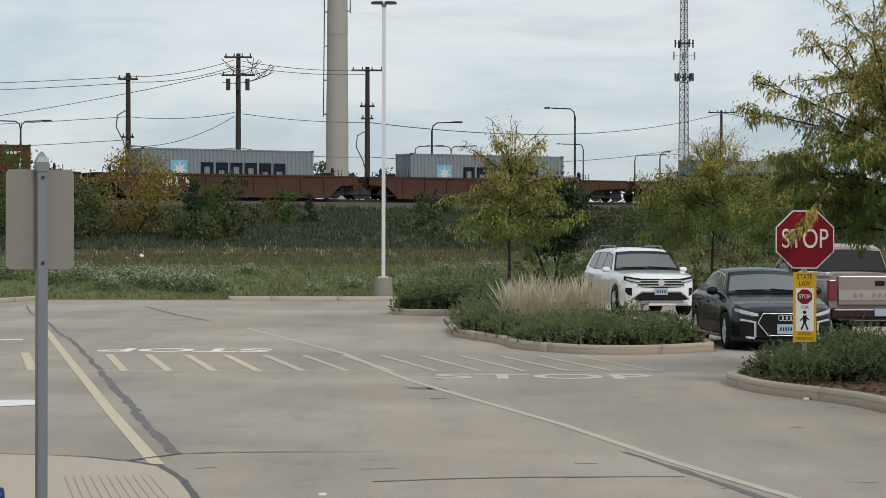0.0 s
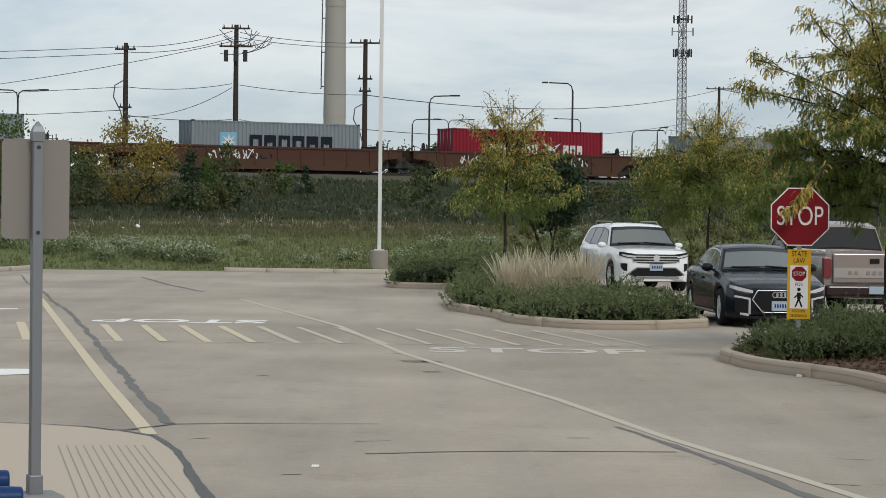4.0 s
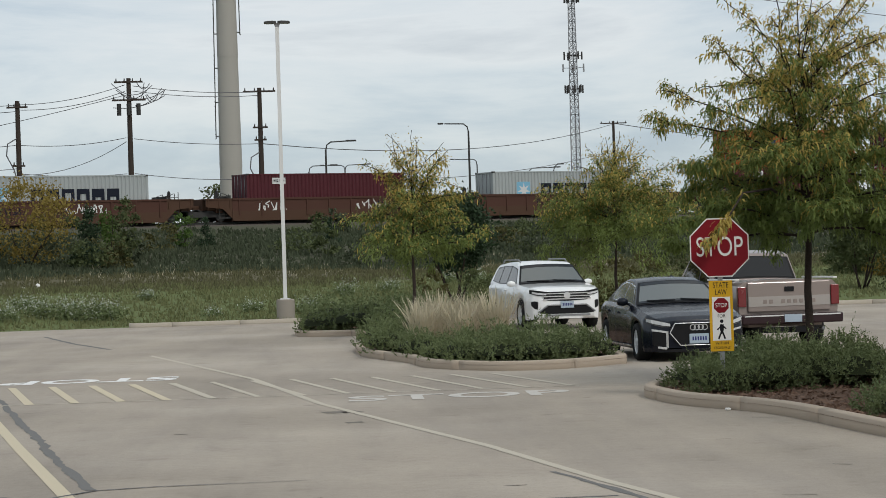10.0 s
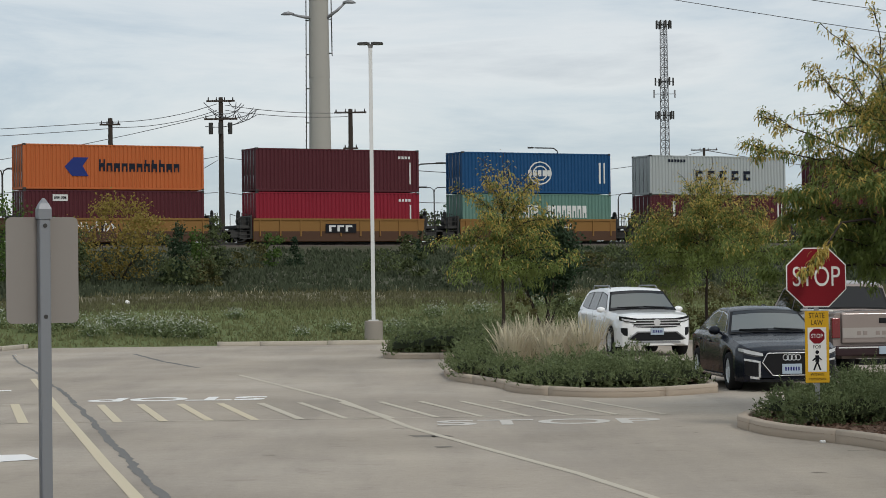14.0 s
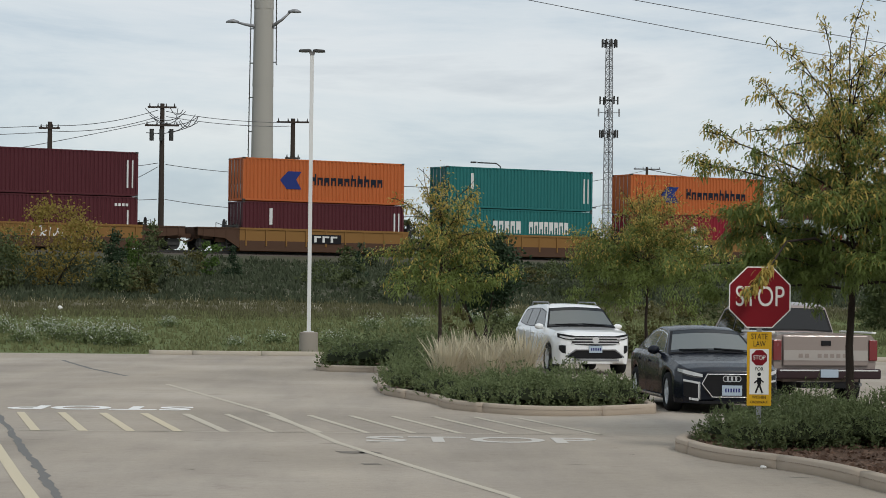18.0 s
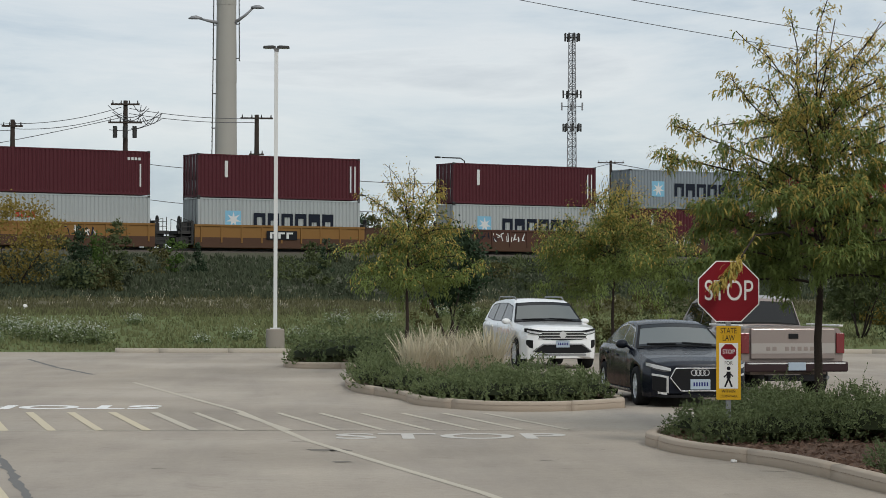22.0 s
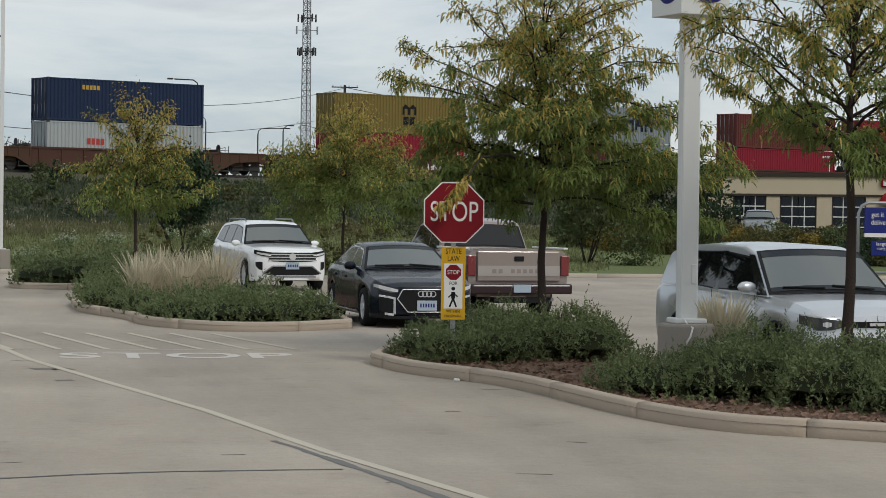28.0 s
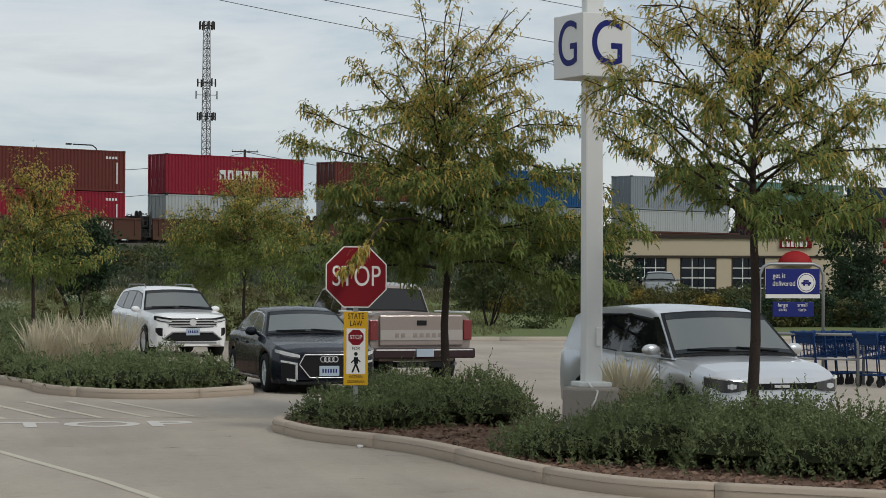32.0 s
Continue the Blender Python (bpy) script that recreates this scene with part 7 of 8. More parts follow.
def build_plants():
    low = "low grey-green shrub spreading over bark mulch"
    k = 0
    # near island
    for x, y, rx, ry, h, n in ((4.85, 27.45, 0.55, 0.5, 0.46, 2600), (5.35, 27.6, 0.6, 0.7, 0.52, 2800), (4.95, 29.0, 0.75, 0.9, 0.42, 3500), (5.75, 29.0, 0.95, 1.3, 0.60, 6000), (6.55, 28.2, 0.85, 1.2, 0.62, 6500), (6.2, 30.2, 1.0, 1.0, 0.62, 4500), (6.95, 29.2, 0.45, 1.0, 0.58, 2600),
                               (6.25, 22.9, 0.8, 1.1, 0.45, 4500), (7.0, 22.2, 0.95, 1.2, 0.62, 7000), (7.75, 21.2, 0.95, 1.2, 0.62, 7000), (8.4, 20.2, 0.95, 1.1, 0.58, 6500), (7.6, 23.3, 1.0, 1.1, 0.66, 4500), (8.7, 22.3, 1.0, 1.1, 0.66, 4500), (9.3, 19.9, 1.0, 1.1, 0.55, 4500), (10.4, 20.4, 1.2, 1.2, 0.55, 4000)):
        k += 1
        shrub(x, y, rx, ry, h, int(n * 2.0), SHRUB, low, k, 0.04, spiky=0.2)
    # middle island
    for x, y, rx, ry, h, n in ((0.95, 43.4, 0.6, 1.6, 0.55, 2600), (1.0, 46.2, 0.7, 1.6, 0.6, 2200), (1.5, 41.0, 0.55, 1.5, 0.5, 2400), (1.95, 38.6, 0.6, 1.3, 0.45, 2800), (2.75, 37.9, 0.7, 1.3, 0.5, 3000), (3.55, 37.9, 0.7, 1.3, 0.5, 3000), (4.25, 38.8, 0.65, 1.5, 0.5, 2800), (2.5, 40.0, 0.9, 1.6, 0.58, 2600), (3.6, 40.4, 0.9, 1.8, 0.6, 2600), (1.2, 49.5, 0.8, 1.6, 0.7, 1800), (2.6, 48.0, 1.0, 2.0, 0.6, 1800)):
        k += 1
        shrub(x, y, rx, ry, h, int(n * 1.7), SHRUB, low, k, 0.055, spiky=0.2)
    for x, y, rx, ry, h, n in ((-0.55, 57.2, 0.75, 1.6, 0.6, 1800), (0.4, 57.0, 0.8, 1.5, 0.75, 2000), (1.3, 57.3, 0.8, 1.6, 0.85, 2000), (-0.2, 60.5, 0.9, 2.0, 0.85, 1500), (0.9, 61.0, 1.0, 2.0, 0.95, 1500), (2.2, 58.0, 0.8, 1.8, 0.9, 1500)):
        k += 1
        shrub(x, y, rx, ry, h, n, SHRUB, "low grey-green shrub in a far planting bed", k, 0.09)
    for i, (x, y) in enumerate(((1.6, 43.6), (2.0, 44.6), (2.4, 43.4), (2.75, 44.5), (3.1, 43.4), (1.85, 45.8), (2.6, 46.0))):
        plume_grass(x, y, 1.12 + 0.16 * math.sin(i * 2.1), 0.44, 300, 40 + i, "clump of straw-coloured feather grass in the planting")
    plume_grass(7.62, 25.3, 1.0, 0.38, 520, 60, "clump of straw-coloured feather grass beside the pole")
    plume_grass(7.72, 25.75, 0.9, 0.3, 300, 61, "clump of straw-coloured feather grass beside the pole")
    # trees of the lot
    branch = [(0, 0, 2.35), (-0.7, -1.0, 2.62), (-1.25, -1.95, 2.55), (-1.55, -2.55, 2.25), (-1.72, -2.68, 2.06), (-1.92, -2.75, 1.86)]
    locust(6.54, 30.1, 0.1, 6.0, 2.05, 1.95, 3, 56000, "young honey locust with green leaves yellowing towards the top", 0.105, 0.0125, 0.0, 0.66, branch, 48, 13, 1.3, 0.7, 0.045)
    locust(7.88, 21.9, 0.1, 6.1, 1.72, 2.25, 5, 26000, "young honey locust with an open crown of yellow-green leaves", 0.095, 0.0105, 0.05, 0.95, None, 40, 12, 1.1, 0.72, 0.035)
    locust(1.77, 53.3, 0.1, 5.1, 1.5, 2.0, 12, 14000, "small honey locust with a thin yellow-green crown", 0.10, 0.017, 0.1, 0.8, None, 40, 9, 0.95, 0.72, 0.07)
    locust(8.23, 64.7, 0.1, 5.3, 2.4, 2.3, 21, 32000, "broad honey locust with dull green leaves", 0.105, 0.018, 0.0, 0.6, None, 56, 10, 0.75, 0.7, 0.10)
    leafy(4.05, 75.6, 3.75, 1.25, 31, 6500, PINE, "dark green bushy tree on a thin trunk", 0.14, 0.36, z=0.25)
    leafy(2.55, 63.0, 1.75, 0.5, 32, 900, RUST_LEAF, "reddish brown shrub behind the planting", 0.10, 0.0, z=0.05, trunk=False, name="shrub", category="shrub")
    leafy(4.45, 66.5, 1.5, 0.8, 33, 1200, WILD, "round dark green shrub behind the parked car", 0.10, 0.0, z=0.05, trunk=False, name="shrub", category="shrub")
    for i, (x, y, r) in enumerate(((8.6, 70.8, 0.7), (9.7, 70.6, 0.9), (10.8, 70.9, 0.9), (12.0, 71.0, 0.8), (7.4, 71.2, 0.6), (6.4, 71.2, 0.7), (13.4, 71.5, 0.8))):
        leafy(x, y, 1.7 + 0.2 * math.sin(i), r, 70 + i, 1200, RUST_LEAF if i % 3 != 2 else WILD, "rounded shrub turning reddish brown at the lot's edge", 0.11, 0.0, trunk=False, name="shrub", category="shrub", group="edge shrubs")
    # bank
    def bank(az, d):
        p = at(az, d)
        return p.x, p.y
    leafy(*bank(-7.95, 118), 4.4, 2.5, 81, 4200, AMBER, "small amber-leaved tree at the foot of the bank", 0.17)
    leafy(*bank(-6.4, 117), 3.2, 0.95, 82, 2400, PINE, "dark evergreen bush at the foot of the bank", 0.15, shape="cone", trunk=False)
    leafy(*bank(-5.9, 119), 3.0, 0.5, 83, 900, WILLOW, "slim yellow-green sapling on the bank", 0.15)
    leafy(*bank(-5.5, 120), 3.4, 0.9, 84, 1900, WILD, "green bush at the foot of the bank", 0.16, trunk=False)
    leafy(-7.75, 129.8, 1.9, 0.55, 85, 1200, PINE, "small dark evergreen on the bank", 0.12, shape="cone", trunk=False)
    leafy(-0.35, 133.9, 1.6, 0.5, 86, 1100, PINE, "small dark evergreen on the bank", 0.12, shape="cone", trunk=False)
    leafy(-9.0, 128.5, 2.0, 0.8, 87, 900, WILLOW, "yellow-green sapling on the bank", 0.15)
    for i, (az, top) in enumerate(((-3.1, 11.2), (-2.2, 10.2), (-1.62, 10.9), (-1.2, 10.0), (-0.75, 9.8), (-0.1, 10.2), (0.15, 10.8), (0.75, 11.3), (1.15, 11.2), (2.1, 10.4))):
        p = at(az, 270 + 6 * (i % 3))
        leafy(p.x, p.y, top - 3.5, 2.6 + 0.5 * (i % 2), 400 + i, 700, (WILD, PINE, RUST_LEAF)[i % 3], "distant tree beyond the railway", 0.45, 0.1, z=3.6, group="distant trees")
    leafy(*bank(-11.4, 117), 4.4, 2.9, 88, 5200, WILLOW, "broad bright green shrub at the foot of the bank", 0.18, 0.0)
    leafy(*bank(-9.6, 116), 3.4, 1.8, 89, 2400, WILD, "dark green thicket at the foot of the bank", 0.18, 0.0, trunk=False)
    leafy(*bank(-13.0, 118), 3.6, 2.4, 90, 2600, WILD, "dark green thicket at the foot of the bank", 0.18, 0.0, trunk=False)
    rnd = random.Random(9)
    for i in range(44):
        az, v = rnd.uniform(-13.5, 13.0), rnd.uniform(-30, -6)
        a = radians(az)
        d = (NEAR + v) / (math.cos(a) * AWAY.y + math.sin(a) * AWAY.x)
        p = at(az, d)
        leafy(p.x, p.y, rnd.uniform(0.9, 2.0), rnd.uniform(0.8, 2.0), 100 + i, 520, rnd.choice((WILD, WILD, BANKW, BANKW, RUST_LEAF)), "low scrub on the weedy bank", 0.2, 0.0, trunk=False, name="shrub", category="shrub")
    # meadow and weeds
    def tufts(name, n, span, mat, hmin, hmax, label, seed, wide=0.05):
        r = np.random.default_rng(seed)
        V, F = [], []
        for _ in range(n):
            az = radians(r.uniform(-13.5, 21.5 if span[1] > -40 and span[0] < -60 else 14.0))
            v = r.uniform(*span)
            d = (NEAR + v) / (math.cos(az) * AWAY.y + math.sin(az) * AWAY.x)
            x, y = math.sin(az) * d, math.cos(az) * d
            if y < EDGE + 0.2:
                continue
            z0 = height(x, y) - 0.02
            h = r.uniform(hmin, hmax)
            for k in range(3):
                a = r.uniform(0, math.tau)
                b = len(V)
                ox, oy = r.normal(0, 0.12), r.normal(0, 0.12)
                dx, dy = math.cos(a) * wide, math.sin(a) * wide
                lx, ly = r.normal(0, 0.3) * h, r.normal(0, 0.3) * h
                V += [(x + ox - dx, y + oy - dy, z0), (x + ox + dx, y + oy + dy, z0), (x + ox + lx, y + oy + ly, z0 + h)]
                F.append((b, b + 1, b + 2))
        tagged(new(name, raw(name, V, F, mat)), label, "grass", kind="stuff")
    tufts("meadow_grass", 12000, (-78, -46), MEADOW, 0.06, 0.22, "uneven green grass on the rough lawn", 4)
    tufts("weed_grass", 9000, (-53, -28), WEEDB, 0.08, 0.26, "dry brownish weeds between the lawn and the bank", 14)
    tufts("bank_weeds", 15000, (-34, -5), BANKW, 0.1, 0.36, "dull green weeds covering the railway bank", 5, 0.10)
    tufts("dry_weeds", 220, (-42, -26), STRAW, 0.15, 0.4, "pale dry stalks at the foot of the bank", 6, 0.02)
    # white asters in the lawn
    spots = [(-8.6, 74, 1.0), (-7.7, 75, 1.1), (-7.0, 74.5, 1.2), (-6.4, 74, 1.3), (-6.0, 74.5, 1.0), (-9.3, 76, 1.1), (-10.1, 75, 1.2), (-11.2, 76, 1.2), (-8.1, 78, 1.0), (-2.3, 76, 0.7), (-0.8, 74, 0.9), (-3.3, 75, 0.5), (-12.3, 75, 1.1), (0.2, 82, 0.9), (1.3, 84, 0.9), (-5.0, 84, 0.7), (2.8, 90, 0.8), (3.6, 90, 0.9)]
    for i, (az, d, w) in enumerate(spots):
        p = at(az, d)
        r = np.random.default_rng(200 + i)
        ob = thing("aster_clump", "clump of small white asters in the rough lawn", "wild flowers", Matrix.Translation((p.x, p.y, height(p.x, p.y))), "white asters")
        n = int(420 * w)
        c = np.stack([r.normal(0, 0.27 * w, n), r.normal(0, 0.35, n), np.abs(r.normal(0.28, 0.16, n)) * w], 1)
        part("foliage", leaf_mesh("foliage", c * np.array([1, 1, 0.8]), r.normal(size=(n, 3)), 0.12, SHRUB, r, 0.5), None, ob)
        m = int(300 * w)
        c = np.stack([r.normal(0, 0.27 * w, m), r.normal(0, 0.35, m), np.abs(r.normal(0.36, 0.15, m)) * w], 1)
        o = part("flower", leaf_mesh("flower", c, r.normal(size=(m, 3)) + np.array([0, -1, 0.5]), 0.045, ASTER, r, 0.9), None, ob)
        tagged(o, kind="stuff")

    # bark chips on the near bed
    r = np.random.default_rng(77)
    n = 9000
    c = np.stack([r.uniform(4.2, 11.0, n), r.uniform(16.5, 30.5, n), np.full(n, 0.112)], 1)
    edge = [(13.3, 15.6), (10.6, 16.6), (8.4, 17.9), (6.7, 19.2), (6.0, 19.95), (5.58, 21.3), (5.15, 24.7), (4.4, 26.7), (4.2, 28.0), (4.3, 28.8), (4.9, 30.2), (6.2, 31.2), (6.9, 30.9), (7.2, 29.4), (7.75, 25.5), (8.2, 24.3), (9.1, 23.6), (11, 22.7), (13.3, 22.2)]
    keep = []
    for k, (x, y, _) in enumerate(c):
        inside = False
        for (x0, y0), (x1, y1) in zip(edge, edge[1:] + edge[:1]):
            if (y0 > y) != (y1 > y) and x < x0 + (y - y0) * (x1 - x0) / (y1 - y0):
                inside = not inside
        if inside:
            keep.append(k)
    c = c[keep]
    c[:, 2] += r.uniform(0, 0.02, len(c))
    chips = leaf_mesh("bark_chips", c, r.normal(size=(len(c), 3)) * np.array([1, 1, 0.25]), 0.07, CHIP, r, 0.5)
    tagged(new("bark_chips", chips), "loose reddish brown bark chips in the planting bed", "mulch", kind="stuff")
    p = at(-7.76, 95)
    bm = bmesh.new()
    bmesh.ops.create_icosphere(bm, subdivisions=2, radius=0.115)
    for v in bm.verts:
        v.co *= 1 + 0.3 * noise.noise(v.co * 6)
        v.co.z *= 1.15
    solid("litter_bag", soften(bm, 60), SIGNWHITE, "crumpled white bag lying in the lawn", "litter", Matrix.Translation((p.x, p.y, height(p.x, p.y) + 0.1)))


build_plants()


# ---- signs and poles of the lot ----
def octagon(r):
    return [(r * math.cos(math.pi / 8 + k * math.pi / 4) / math.cos(math.pi / 8), r * math.sin(math.pi / 8 + k * math.pi / 4) / math.cos(math.pi / 8)) for k in range(8)]


def stop_sign():
    ob = thing("stop_sign", "red octagonal stop sign above a yellow and white crossing plate", "stop sign", pose(4.9, 27.85, 0.1, 0, 0, -4))
    up = pose(0, 0, 0, 90)
    bm = bmesh.new()
    box(bm, -0.03, 0.03, 0.012, 0.05, 0.0, 2.2)
    part("post", bm, GALV, ob, bevel=0.004)
    bm = bmesh.new()
    prism(bm, octagon(0.381), 0.0, 0.006, Matrix.Translation((0, 0, 1.845)) @ up)
    face = part("sign_face", bm, SIGNWHITE, ob)
    bm = bmesh.new()
    prism(bm, octagon(0.366), 0.006, 0.009, Matrix.Translation((0, 0, 1.845)) @ up)
    part("red_field", bm, SIGNRED, face)
    lettering("word", "STOP", 0.36, SIGNWHITE, face, Matrix.Translation((0, -0.011, 1.845)) @ up, "white letters", 0.001, width=0.60)
    bm = bmesh.new()
    box(bm, -0.152, 0.152, -0.004, 0.004, 0.50, 1.415)
    plate = part("crossing_plate", bm, SIGNYELLOW, ob, bevel=0.003)
    bm = bmesh.new()
    box(bm, -0.118, 0.118, -0.007, -0.004, 0.64, 1.205)
    part("white_panel", bm, SIGNWHITE, plate)
    lettering("plate_word", "STATE", 0.10, INK, plate, Matrix.Translation((0, -0.006, 1.355)) @ up, "", 0.0008, width=0.20)
    lettering("plate_word", "LAW", 0.10, INK, plate, Matrix.Translation((0, -0.006, 1.265)) @ up, "", 0.0008, width=0.15)
    bm = bmesh.new()
    prism(bm, octagon(0.095), 0.007, 0.0095, Matrix.Translation((0, 0, 1.095)) @ up)
    part("small_octagon", bm, SIGNRED, plate)
    lettering("plate_word", "STOP", 0.075, SIGNWHITE, plate, Matrix.Translation((0, -0.0115, 1.095)) @ up, "", 0.0008, width=0.15)
    lettering("plate_word", "FOR", 0.06, INK, plate, Matrix.Translation((0, -0.009, 0.955)) @ up, "", 0.0008, width=0.10)
    # walking figure symbol of the sign, in plain strokes
    bm = bmesh.new()
    strokes = [((0.0, 0.85), (0.0, 0.765), 0.05), ((0.0, 0.77), (-0.045, 0.66), 0.022), ((0.0, 0.77), (0.04, 0.66), 0.022), ((0.005, 0.84), (-0.06, 0.78), 0.018), ((0.0, 0.84), (0.055, 0.79), 0.018)]
    for (x0, z0), (x1, z1), w in strokes:
        d = Vector((x1 - x0, 0, z1 - z0)).normalized() * w / 2
        u = Vector((d.z, 0, -d.x))
        quad(bm, Vector((x0, -0.009, z0)) - u, Vector((x0, -0.009, z0)) + u, Vector((x1, -0.009, z1)) + u, Vector((x1, -0.009, z1)) - u)
    prism(bm, [(0.024 * math.cos(k * math.tau / 10), 0.89 + 0.024 * math.sin(k * math.tau / 10)) for k in range(10)], 0.007, 0.009, up)
    part("crossing_symbol", bm, INK, plate)
    lettering("plate_word", "WITHIN", 0.055, INK, plate, Matrix.Translation((0, -0.006, 0.605)) @ up, "", 0.0008, width=0.17)
    lettering("plate_word", "CROSSWALK", 0.045, INK, plate, Matrix.Translation((0, -0.006, 0.545)) @ up, "", 0.0008, width=0.22)


stop_sign()


POSTBASE = material("grey_moulded_base", [(0.17, 0.168, 0.16), (0.25, 0.245, 0.235)], rough=0.7, scale=4, fine=40, bump=0.2)


def back_sign():
    ob = thing("parking_sign", "grey back of a metal sign on a square steel post", "sign", pose(-2.163, 11.6, 0.0, 0, 0, 24))
    bm = bmesh.new()
    loft(bm, [[(a * w, b * w, z) for a, b in ((-1, -1), (1, -1), (1, 1), (-1, 1))] for w, z in ((0.2, 0.0), (0.19, 0.20), (0.178, 0.21), (0.14, 0.285))])
    part("footing", bm, POSTBASE, ob, "dark grey moulded footing", bevel=0.01)
    bm = bmesh.new()
    box(bm, -0.042, 0.042, -0.042, 0.042, 0.28, 0.395)
    part("collar", bm, POSTGREY, ob, bevel=0.008)
    bm = bmesh.new()
    box(bm, -0.031, 0.031, -0.031, 0.031, 0.25, 2.32)
    part("post", bm, POSTGREY, ob, bevel=0.008)
    bm = bmesh.new()
    loft(bm, [[(a * w, b * w, z) for a, b in ((-1, -1), (1, -1), (1, 1), (-1, 1))] for w, z in ((0.036, 2.315), (0.036, 2.37), (0.024, 2.40), (0.005, 2.43))])
    part("post_cap", bm, POSTGREY, ob)
    bm = bmesh.new()
    r, w, h = 0.031, 0.198, 0.287
    poly = [(sx * (w - r) + r * math.cos(a), sz * (h - r) + r * math.sin(a)) for sx, sz, a0 in ((1, 1, 0), (-1, 1, 90), (-1, -1, 180), (1, -1, 270)) for a in [radians(a0 + 22.5 * k) for k in range(5)]]
    prism(bm, poly, -0.003, 0.003, Matrix.Translation((0, 0.036, 2.041)) @ pose(0, 0, 0, 90))
    part("sign_panel", bm, ALU, ob)
    for z in (1.79, 2.28):
        bm = bmesh.new()
        rod(bm, (0, -0.035, z), (0, 0.044, z), 0.012, n=8)
        part("bolt", bm, DARKSTEEL, ob)


back_sign()


def far_lamp():
    z = height(-1.75, 70.4)
    ob = thing("lot_lamp", "tall white lamp post on a concrete base beside the lawn", "lamp post", Matrix.Translation((-1.75, 70.5, z)))
    bm = bmesh.new()
    rod(bm, (0, 0, -0.1), (0, 0, 0.72), 0.30, 0.29, 20)
    part("concrete_base", bm, POLECON, ob, bevel=0.03)
    bm = bmesh.new()
    box(bm, -0.16, 0.16, -0.16, 0.16, 0.72, 0.75)
    part("base_plate", bm, WHITE, ob)
    bm = bmesh.new()
    box(bm, -0.06, 0.06, -0.06, 0.06, 0.75, 9.5 - z)
    part("pole", bm, WHITE, ob, bevel=0.01)
    for s in (-1, 1):
        bm = bmesh.new()
        loft(bm, [[(s * x, y, 9.60 - z + h) for y, h in ((-w, 0.0), (w, 0.0), (w * 0.85, t), (-w * 0.85, t))] for x, w, t in ((0.02, 0.12, 0.06), (0.12, 0.17, 0.075), (0.38, 0.17, 0.06), (0.415, 0.15, 0.035))])
        head = part("lamp_head", bm, DARKSTEEL, ob, "dark flat lamp head")
        bm = bmesh.new()
        box(bm, *sorted((s * 0.14, s * 0.36)), -0.13, 0.13, 9.588 - z, 9.602 - z)
        part("lens", bm, LATTICE, head)
    bm = bmesh.new()
    loft(bm, [[(-w, -w, h - z), (w, -w, h - z), (w, w, h - z), (-w, w, h - z)] for w, h in ((0.062, 9.48), (0.08, 9.54), (0.1, 9.602))])
    part("arm", bm, LATTICE, ob)


far_lamp()


def letter_pole():
    ob = thing("lot_marker_pole", "white lamp post with a white cube marked G", "lamp post", pose(7.15, 25.15, 0.1))
    bm = bmesh.new()
    rod(bm, (0, 0, -0.05), (0, 0, 0.6), 0.335, 0.325, 24)
    part("concrete_base", bm, POLECON, ob, bevel=0.035)
    bm = bmesh.new()
    box(bm, -0.19, 0.19, -0.19, 0.19, 0.6, 0.66)
    part("base_plate", bm, WHITE, ob, bevel=0.015)
    bm = bmesh.new()
    box(bm, -0.105, 0.105, -0.105, 0.105, 0.64, 9.0)
    pole = part("pole", bm, WHITE, ob, bevel=0.02)
    bm = bmesh.new()
    box(bm, 0.02, 0.08, -0.125, -0.105, 1.06, 1.28)
    part("hatch_cover", bm, WHITE, pole, bevel=0.006)
    bm = bmesh.new()
    tube(bm, [(-0.1, -0.2, 0.66), (-0.06, -0.23, 0.6), (-0.02, -0.335, 0.56), (-0.05, -0.34, 0.46), (-0.12, -0.34, 0.34)], 0.012, 5)
    part("drip_stain", bm, SIGNWHITE, ob)
    cube = new("marker_cube")
    cube.parent = ob
    cube.matrix_basis = pose(0, 0, 4.48, 0, 0, 15.3)
    h = 0.325
    bm = bmesh.new()
    box(bm, -h, h, -h, h, -0.36, 0.36)
    part("panel_box", bm, WHITE, cube, bevel=0.008)
    for k in range(4):
        lettering("letter", "G", 0.74, NAVYTEXT, cube, pose(0, 0, 0, 0, 0, 90 * k) @ pose(0, -h - 0.004, 0, 90), "navy blue letter", 0.002, width=0.40)


letter_pole()


# ---- carts ----
CARTBLUE = material("blue_cart_plastic", [(0.006, 0.026, 0.095), (0.011, 0.040, 0.13)], rough=0.4, scale=4, bump=0.03)


